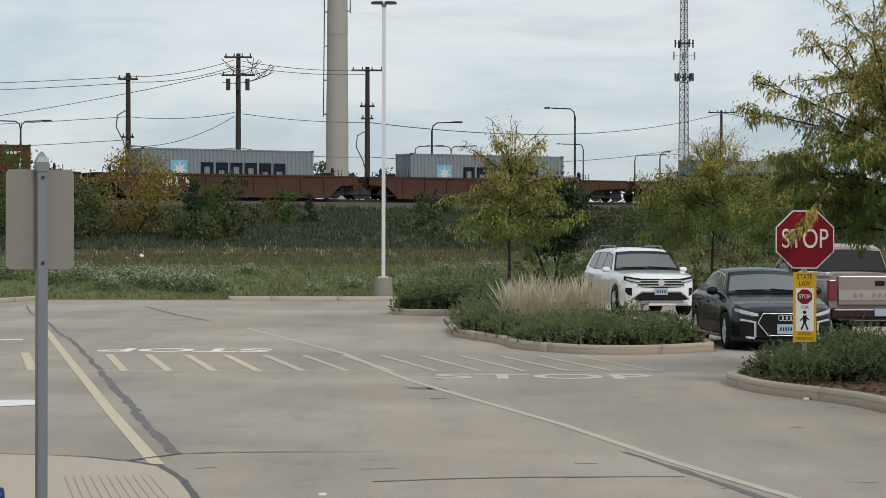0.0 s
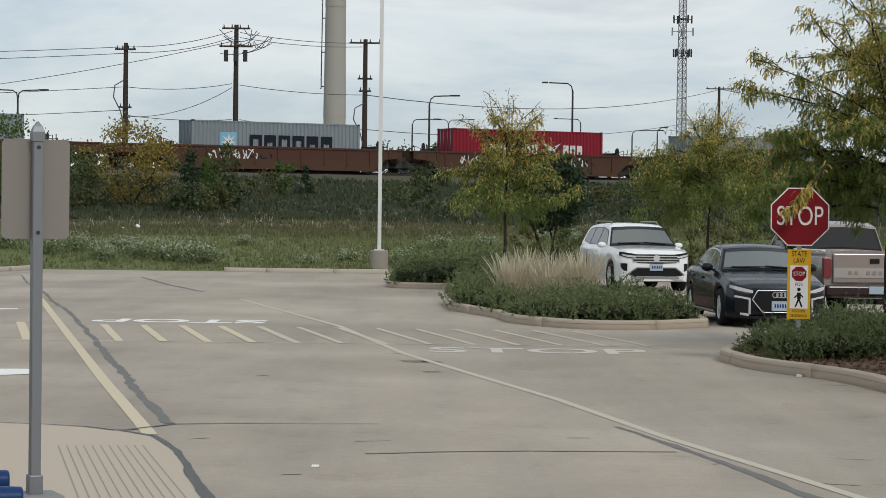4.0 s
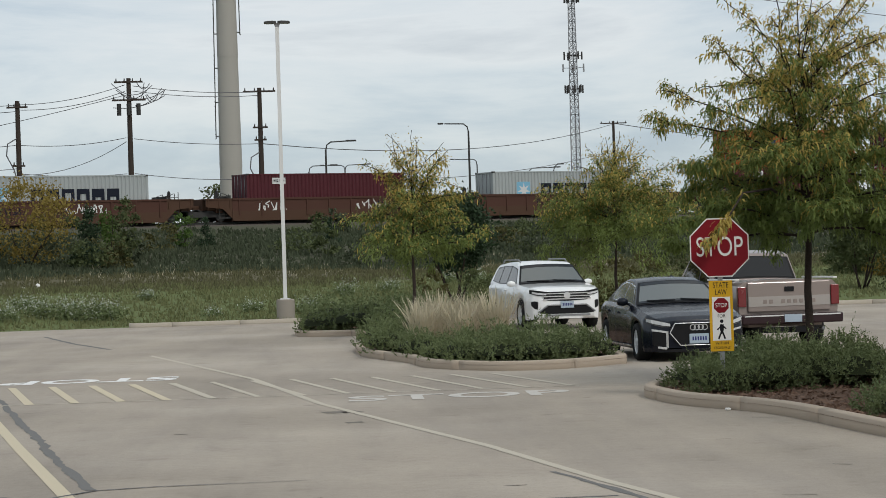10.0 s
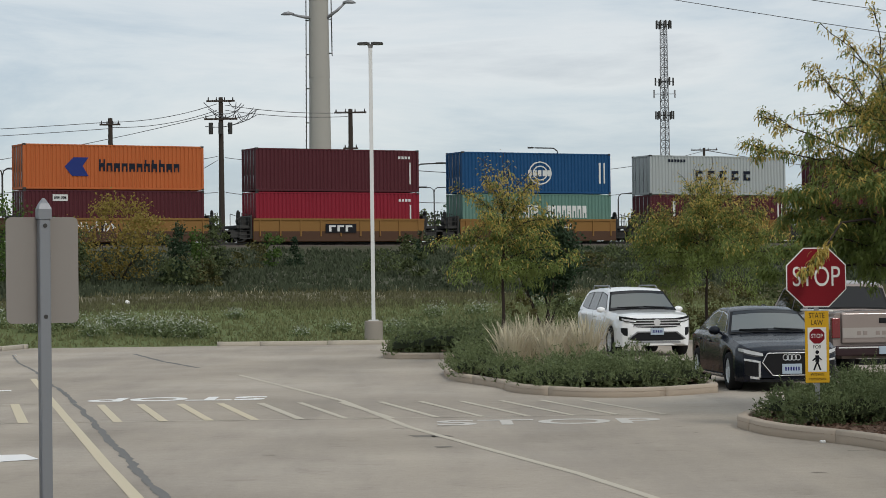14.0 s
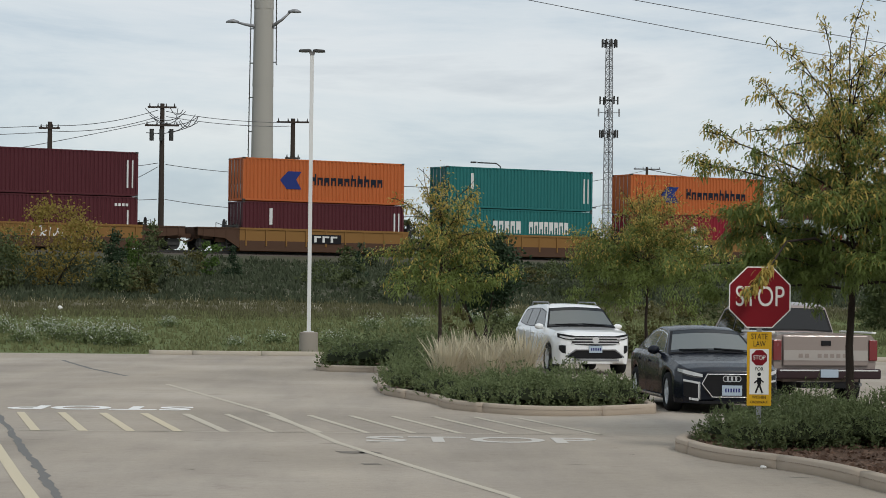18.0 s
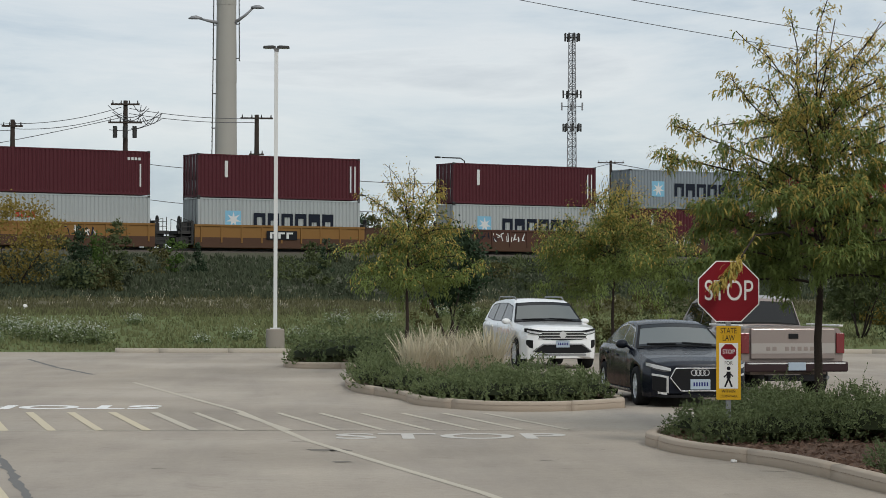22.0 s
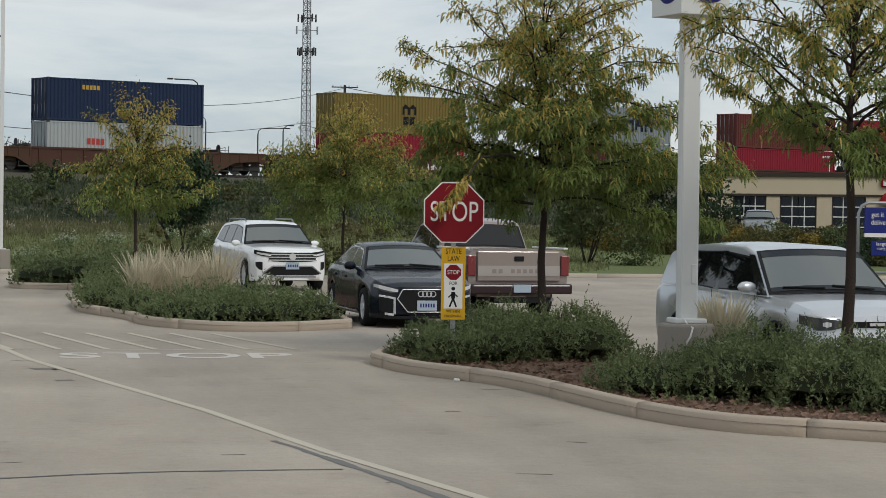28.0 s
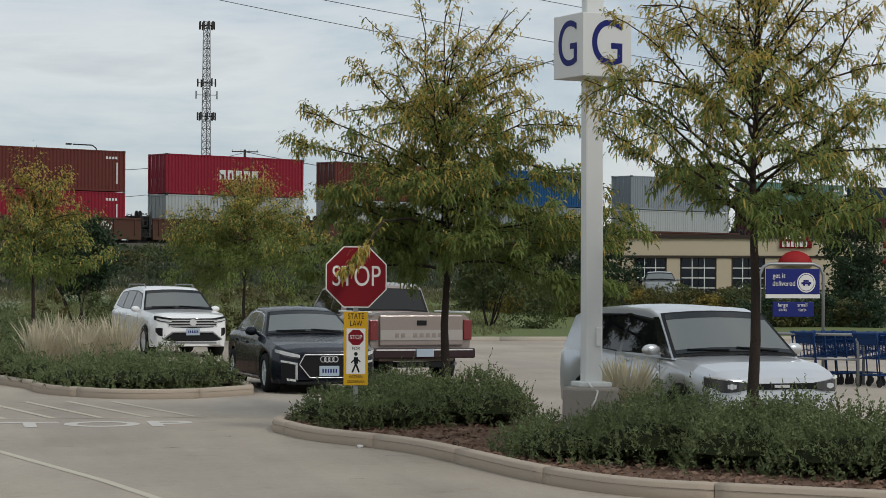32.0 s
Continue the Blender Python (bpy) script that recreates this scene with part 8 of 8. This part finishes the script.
def cart(m, group):
    ob = thing("shopping_cart", "blue shopping cart nested in a row of carts", "shopping cart", m, group)
    bm = bmesh.new()
    rod(bm, (-0.28, 0, 0.97), (0.28, 0, 0.97), 0.030, n=14)
    loft(bm, [[(x, -0.022, 0.965), (x, 0.022, 0.965), (x, 0.03, 0.91), (x, -0.012, 0.91)] for x in (-0.24, 0.24)])
    part("handle", bm, CARTBLUE, ob, bevel=0.01)
    for s in (-1, 1):
        bm = bmesh.new()
        rod(bm, (s * 0.20, 0, 0.97), (s * 0.285, 0, 0.97), 0.041, 0.037, n=14)
        tube(bm, [(s * 0.24, 0.0, 0.965), (s * 0.255, 0.012, 0.91), (s * 0.26, 0.03, 0.84)], [0.034, 0.028, 0.02], 8)
        part("handle_end", bm, CARTBLUE, ob, bevel=0.012)
    bm = bmesh.new()
    loft(bm, [[(x, -0.005, 0.955), (x, 0.03, 0.95), (x, 0.075, 0.77), (x, 0.05, 0.77)] for x in (-0.2, 0.2)])
    part("child_flap", bm, CARTBLUE, ob, bevel=0.006)
    bm = bmesh.new()
    # basket of bars: wide at the handle, narrow at the nose
    def pt(u, v, w):
        a = 0.26 - 0.06 * u
        return Vector(((v * 2 - 1) * a * (0.85 + 0.15 * w), 0.1 + 0.85 * u, (0.52 + 0.1 * u) + (0.42 - 0.08 * u) * w))
    for i in range(10):
        u = i / 9
        for v in (0, 1):
            rod(bm, pt(u, v, 0), pt(u, v, 1), 0.006, n=4, cap=False)
        rod(bm, pt(u, 0, 0), pt(u, 1, 0), 0.006, n=4, cap=False)
    for j in range(5):
        for v in (0, 1):
            rod(bm, pt(0, v, j / 4), pt(1, v, j / 4), 0.007, n=4, cap=False)
    for i in range(6):
        rod(bm, pt(1, i / 5, 0), pt(1, i / 5, 1), 0.006, n=4, cap=False)
        rod(bm, pt(0, i / 5, 0), pt(0, i / 5, 1), 0.006, n=4, cap=False)
    for v in (0, 1):
        rod(bm, pt(0, v, 1), pt(1, v, 1), 0.014, n=6)
    rod(bm, pt(1, 0, 1), pt(1, 1, 1), 0.014, n=6)
    part("basket", bm, CARTBLUE, ob)
    bm = bmesh.new()
    for s in (-1, 1):
        tube(bm, [(s * 0.26, 0.0, 0.97), (s * 0.26, 0.06, 0.6), (s * 0.26, 0.1, 0.22), (s * 0.24, 0.85, 0.2)], 0.016, 6)
    rod(bm, (-0.24, 0.85, 0.2), (0.24, 0.85, 0.2), 0.014, n=6)
    rod(bm, (-0.26, 0.1, 0.22), (0.26, 0.1, 0.22), 0.014, n=6)
    part("frame", bm, CARTBLUE, ob)
    for s in (-1, 1):
        for y in (0.12, 0.82):
            bm = bmesh.new()
            rod(bm, (s * 0.24 - 0.016, y, 0.065), (s * 0.24 + 0.016, y, 0.065), 0.065, n=14)
            box(bm, s * 0.24 - 0.022, s * 0.24 + 0.022, y - 0.02, y + 0.02, 0.07, 0.2)
            part("caster", bm, BLACK, ob)
    return ob


first = cart(pose(-3.06, 11.44, 0.01, 0, 0, 16.2), "near row of carts")
for k in range(1, 13):
    copy_thing(first, pose(-3.06 + 0.132 * k, 11.44 - 0.451 * k, 0.01, 0, 0, 16.2))
for row, (x, y) in enumerate(((15.35, 39.3), (16.2, 38.4))):
    one = cart(pose(x, y, 0, 0, 0, -62), "carts in the far return bay")
    for k in range(1, 5):
        copy_thing(one, pose(x + 0.26 * k, y + 0.14 * k, 0, 0, 0, -62))


def return_bay():
    ob = thing("cart_return", "galvanised tubular cart return bay with two blue signs", "cart return")
    for (x0, y0), (x1, y1) in (((14.5, 40.2), (16.15, 38.6)), ((16.6, 39.4), (17.4, 38.2))):
        bm = bmesh.new()
        tube(bm, [(x0, y0, 0), (x0, y0, 0.85), (x0 * 0.96 + x1 * 0.04, y0 * 0.96 + y1 * 0.04, 0.95), (x1 * 0.95 + x0 * 0.05, y1 * 0.95 + y0 * 0.05, 0.95), (x1, y1, 0.82), (x1, y1, 0)], 0.028, 8)
        tube(bm, [(x0, y0, 0.5), (x1, y1, 0.5)], 0.024, 8)
        part("side_rail", bm, GALV, ob)
    bm = bmesh.new()
    tube(bm, [(15.15, 41.0, 0), (15.15, 41.0, 2.05), (15.22, 41.0, 2.2), (15.35, 41.0, 2.26), (16.25, 41.0, 2.26), (16.38, 41.0, 2.2), (16.45, 41.0, 2.05), (16.45, 41.0, 0)], 0.032, 8)
    part("sign_frame", bm, GALV, ob)
    face = lambda x, z: pose(x, 40.94, z, 90)
    bm = bmesh.new()
    box(bm, 15.26, 16.36, 40.95, 40.98, 1.68, 2.17)
    big = part("upper_sign", bm, SIGNBLUE, ob, "blue sign with white words", bevel=0.01)
    lettering("sign_word", "get it", 0.14, SIGNWHITE, big, face(15.52, 2.03), "", 0.001, width=0.26)
    lettering("sign_word", "delivered", 0.14, SIGNWHITE, big, face(15.62, 1.88), "", 0.001, width=0.46)
    bm = bmesh.new()
    prism(bm, [(0.19 * math.cos(k * math.tau / 24), 0.19 * math.sin(k * math.tau / 24)) for k in range(24)], 0, 0.004, pose(16.08, 40.948, 1.9, 90))
    part("round_emblem", bm, SIGNWHITE, big)
    bm = bmesh.new()
    box(bm, 15.98, 16.18, 40.938, 40.944, 1.87, 1.91)
    box(bm, 16.02, 16.13, 40.938, 40.944, 1.915, 1.95)
    for x in (16.03, 16.13):
        rod(bm, (x, 40.944, 1.86), (x, 40.936, 1.86), 0.022, n=10)
    for k in range(24):
        t0, t1 = k * math.tau / 24, (k + 1) * math.tau / 24
        quad(bm, *[(16.08 + r * math.cos(t), 40.943, 1.9 + r * math.sin(t)) for r, t in ((0.155, t0), (0.155, t1), (0.166, t1), (0.166, t0))])
    part("emblem_mark", bm, NAVYTEXT, big)
    bm = bmesh.new()
    box(bm, 15.40, 16.24, 40.95, 40.98, 1.24, 1.53)
    low = part("lower_sign", bm, SIGNBLUE, ob, bevel=0.01)
    for x, w in ((15.6, "large carts"), (16.0, "small carts")):
        a, b = w.split()
        lettering("sign_word", a, 0.10, SIGNWHITE, low, face(x, 1.47), "", 0.001, width=0.2)
        lettering("sign_word", b, 0.10, SIGNWHITE, low, face(x, 1.38), "", 0.001, width=0.16)
    bm = bmesh.new()
    box(bm, 15.26, 16.36, 40.94, 40.99, 1.60, 1.675)
    part("sign_rail", bm, SIGNWHITE, ob)


return_bay()


# ---- building beyond the lawn ----
def shop():
    TAN = material("tan_stucco", [(0.47, 0.395, 0.275), (0.54, 0.455, 0.325)], rough=0.9, scale=0.6, fine=20, bump=0.15)
    DARK = material("dark_brown_trim", [(0.035, 0.026, 0.022), (0.05, 0.038, 0.03)], rough=0.6, bump=0.05)
    PANE = glass_material("shop_glass", (0.004, 0.006, 0.014), 0.2)
    DOME = material("red_awning", [(0.30, 0.018, 0.02)], rough=0.6, bump=0.05)
    a = radians(20.5)
    p = at(16.55, 130, 0.9)
    ob = thing("shop_building", "single-storey tan stucco shop with gridded windows and dark trim", "building", Matrix.Translation(p) @ pose(0, 0, 0, 0, 0, -20.5))
    # solid wall pieces between the openings
    wins = [(1.68, 3.61), (4.38, 6.49), (7.35, 9.28), (13.4, 15.4), (18.4, 20.2)]
    W, H, D = 22.0, 3.55, 9.0
    edges = [0.0] + [e for w in wins for e in w] + [W]
    for i in range(0, len(edges), 2):
        bm = bmesh.new()
        box(bm, edges[i], edges[i + 1], 0, 0.3, 0, 2.5)
        part("wall_pier", bm, TAN, ob)
    bm = bmesh.new()
    box(bm, 0, W, 0, 0.3, 2.5, H)
    part("parapet_wall", bm, TAN, ob)
    for x0, x1 in ((0, 0.3), (W - 0.3, W)):
        bm = bmesh.new()
        box(bm, x0, x1, 0.3, D, 0, H)
        part("side_wall", bm, TAN, ob)
    bm = bmesh.new()
    box(bm, 0, W, D - 0.3, D, 0, H)
    part("back_wall", bm, TAN, ob)
    bm = bmesh.new()
    box(bm, -0.12, W + 0.12, -0.12, D + 0.1, H, H + 0.22)
    part("roof", bm, DARK, ob)
    for z0, z1 in ((2.42, 2.56), (0.52, 0.62)):
        for i in range(0, len(edges), 2):
            if z0 > 1 and i:
                continue
            bm = bmesh.new()
            box(bm, edges[i], W if z0 > 1 else edges[i + 1], -0.06, 0.0, z0, z1)
            part("trim_band", bm, DARK, ob)
    for x0, x1 in wins:
        w = new("window")
        w.parent = ob
        bm = bmesh.new()
        for a0, a1, z0, z1 in ((x0, x0 + 0.07, 0, 2.5), (x1 - 0.07, x1, 0, 2.5), (x0, x1, 2.43, 2.5), (x0, x1, 0, 0.08)):
            box(bm, a0, a1, 0.05, 0.2, z0, z1)
        part("frame", bm, DARK, w)
        n = 2 if x1 - x0 < 1.9 else 2
        for i in range(n):
            for j in range(4):
                bm = bmesh.new()
                u0, u1 = x0 + 0.07 + (x1 - x0 - 0.14) * i / n + 0.02, x0 + 0.07 + (x1 - x0 - 0.14) * (i + 1) / n - 0.02
                v0, v1 = 0.1 + 2.32 * j / 4 + 0.02, 0.1 + 2.32 * (j + 1) / 4 - 0.02
                box(bm, u0, u1, 0.12, 0.14, v0, v1)
                part("pane", bm, PANE, w)
        for j in (1, 2, 3):
            bm = bmesh.new()
            box(bm, x0 + 0.07, x1 - 0.07, 0.09, 0.115, 0.1 + 2.32 * j / 4 - 0.03, 0.1 + 2.32 * j / 4 + 0.03)
            part("glazing_bar", bm, SIGNWHITE, w)
        for k in (1, 2):
            bm = bmesh.new()
            u = x0 + (x1 - x0) * k / 3
            box(bm, u - 0.025, u + 0.025, 0.085, 0.118, 0.08, 2.43)
            part("glazing_bar", bm, SIGNWHITE, w)
    for k, x in enumerate((11.0, 16.9)):
        bm = bmesh.new()
        rings = []
        for i in range(7):
            t = i / 6 * math.pi / 2
            rings.append([(x + 1.0 * math.cos(t) * math.cos(b * math.pi / 10), -0.75 * math.cos(t) * math.sin(b * math.pi / 10), 2.0 + 0.85 * math.sin(t)) for b in range(11)])
        loft(bm, rings, closed=False, cap=False)
        part("dome_awning", soften(bm, 50), DOME, ob, "red domed awning")
        bm = bmesh.new()
        box(bm, x - 0.9, x + 0.95, -0.16, -0.02, 3.0, 3.45)
        box(bm, x - 0.75, x + 0.75, -0.16, -0.02, 3.45, 3.95)
        s = part("shop_sign", bm, SIGNRED, ob, "red shop sign", bevel=0.05)
        for z, n, w in ((3.52, 6, 1.2), (3.08, 6, 1.5)):
            for i in range(n):
                q = x - w / 2 + w * i / n
                bm = bmesh.new()
                box(bm, q, q + w / n * 0.7, -0.175, -0.16, z, z + 0.3)
                part("sign_bar", bm, SIGNWHITE, s)
    bm = bmesh.new()
    box(bm, 10.3, 11.7, 0.02, 0.25, 0, 2.0)
    part("door", bm, DARK, ob)


shop()


def far_right():
    for i in range(17):
        az = 13.2 + 0.43 * i
        p = at(az, 97 + 1.5 * math.sin(i * 2.2))
        leafy(p.x, p.y, 1.35 + 0.25 * math.sin(i * 1.7), 1.0 + 0.2 * math.sin(i * 2.9), 300 + i, 2600, (WILD, RUST_LEAF, AMBER, RUST_LEAF)[i % 4], "rounded shrub in a mixed hedge before the shop", 0.13, 0.0, trunk=False, name="shrub", category="shrub", group="hedge before the shop")
    p = at(13.55, 84)
    leafy(p.x, p.y, 3.6, 1.3, 330, 3600, WILD, "small leafy tree on the far lawn", 0.16, 0.3)
    p = at(14.7, 83)
    leafy(p.x, p.y, 1.9, 1.3, 331, 2800, WILD, "round green shrub on the far lawn", 0.12, 0.0, trunk=False, name="shrub", category="shrub")
    for i, (az, d, h) in enumerate(((14.2, 124, 4.0), (14.9, 121, 4.6), (15.5, 120, 4.3), (16.1, 119, 4.4), (16.55, 117, 3.4))):
        p = at(az, d)
        leafy(p.x, p.y, h, 1.7, 340 + i, 3000, (WILD, PINE, WILD)[i % 3], "dense dark green tree beside the shop", 0.2, 0.0)
    p = at(22.85, 105)
    leafy(p.x, p.y, 5.6, 1.35, 332, 9000, PINE, "dark evergreen tree beside the shop", 0.17, 0.0)
    p = at(24.2, 100)
    leafy(p.x, p.y, 2.0, 1.6, 333, 1800, WILD, "low green thicket beside the shop", 0.15, 0.0, trunk=False, name="shrub", category="shrub")
    for i in range(7):
        p = at(20.5 + 0.45 * i, 92 + 1.2 * math.sin(i * 1.9))
        leafy(p.x, p.y, 1.2 + 0.3 * math.sin(i * 2.3), 0.95, 360 + i, 2200, (PINE, WILD, RUST_LEAF)[i % 3], "dark rounded shrub before the shop", 0.13, 0.0, trunk=False, name="shrub", category="shrub", group="hedge before the shop")
    rnd = random.Random(12)
    for i in range(26):
        az = rnd.uniform(-14, 26)
        d = rnd.uniform(330, 420)
        p = at(az, d)
        leafy(p.x, p.y, rnd.uniform(5.5, 8.0), rnd.uniform(4, 8), 400 + i, 700, WILD, "distant line of dark green trees", 0.8, 0.0, z=3.4, trunk=False, group="distant trees")


far_right()


motions()
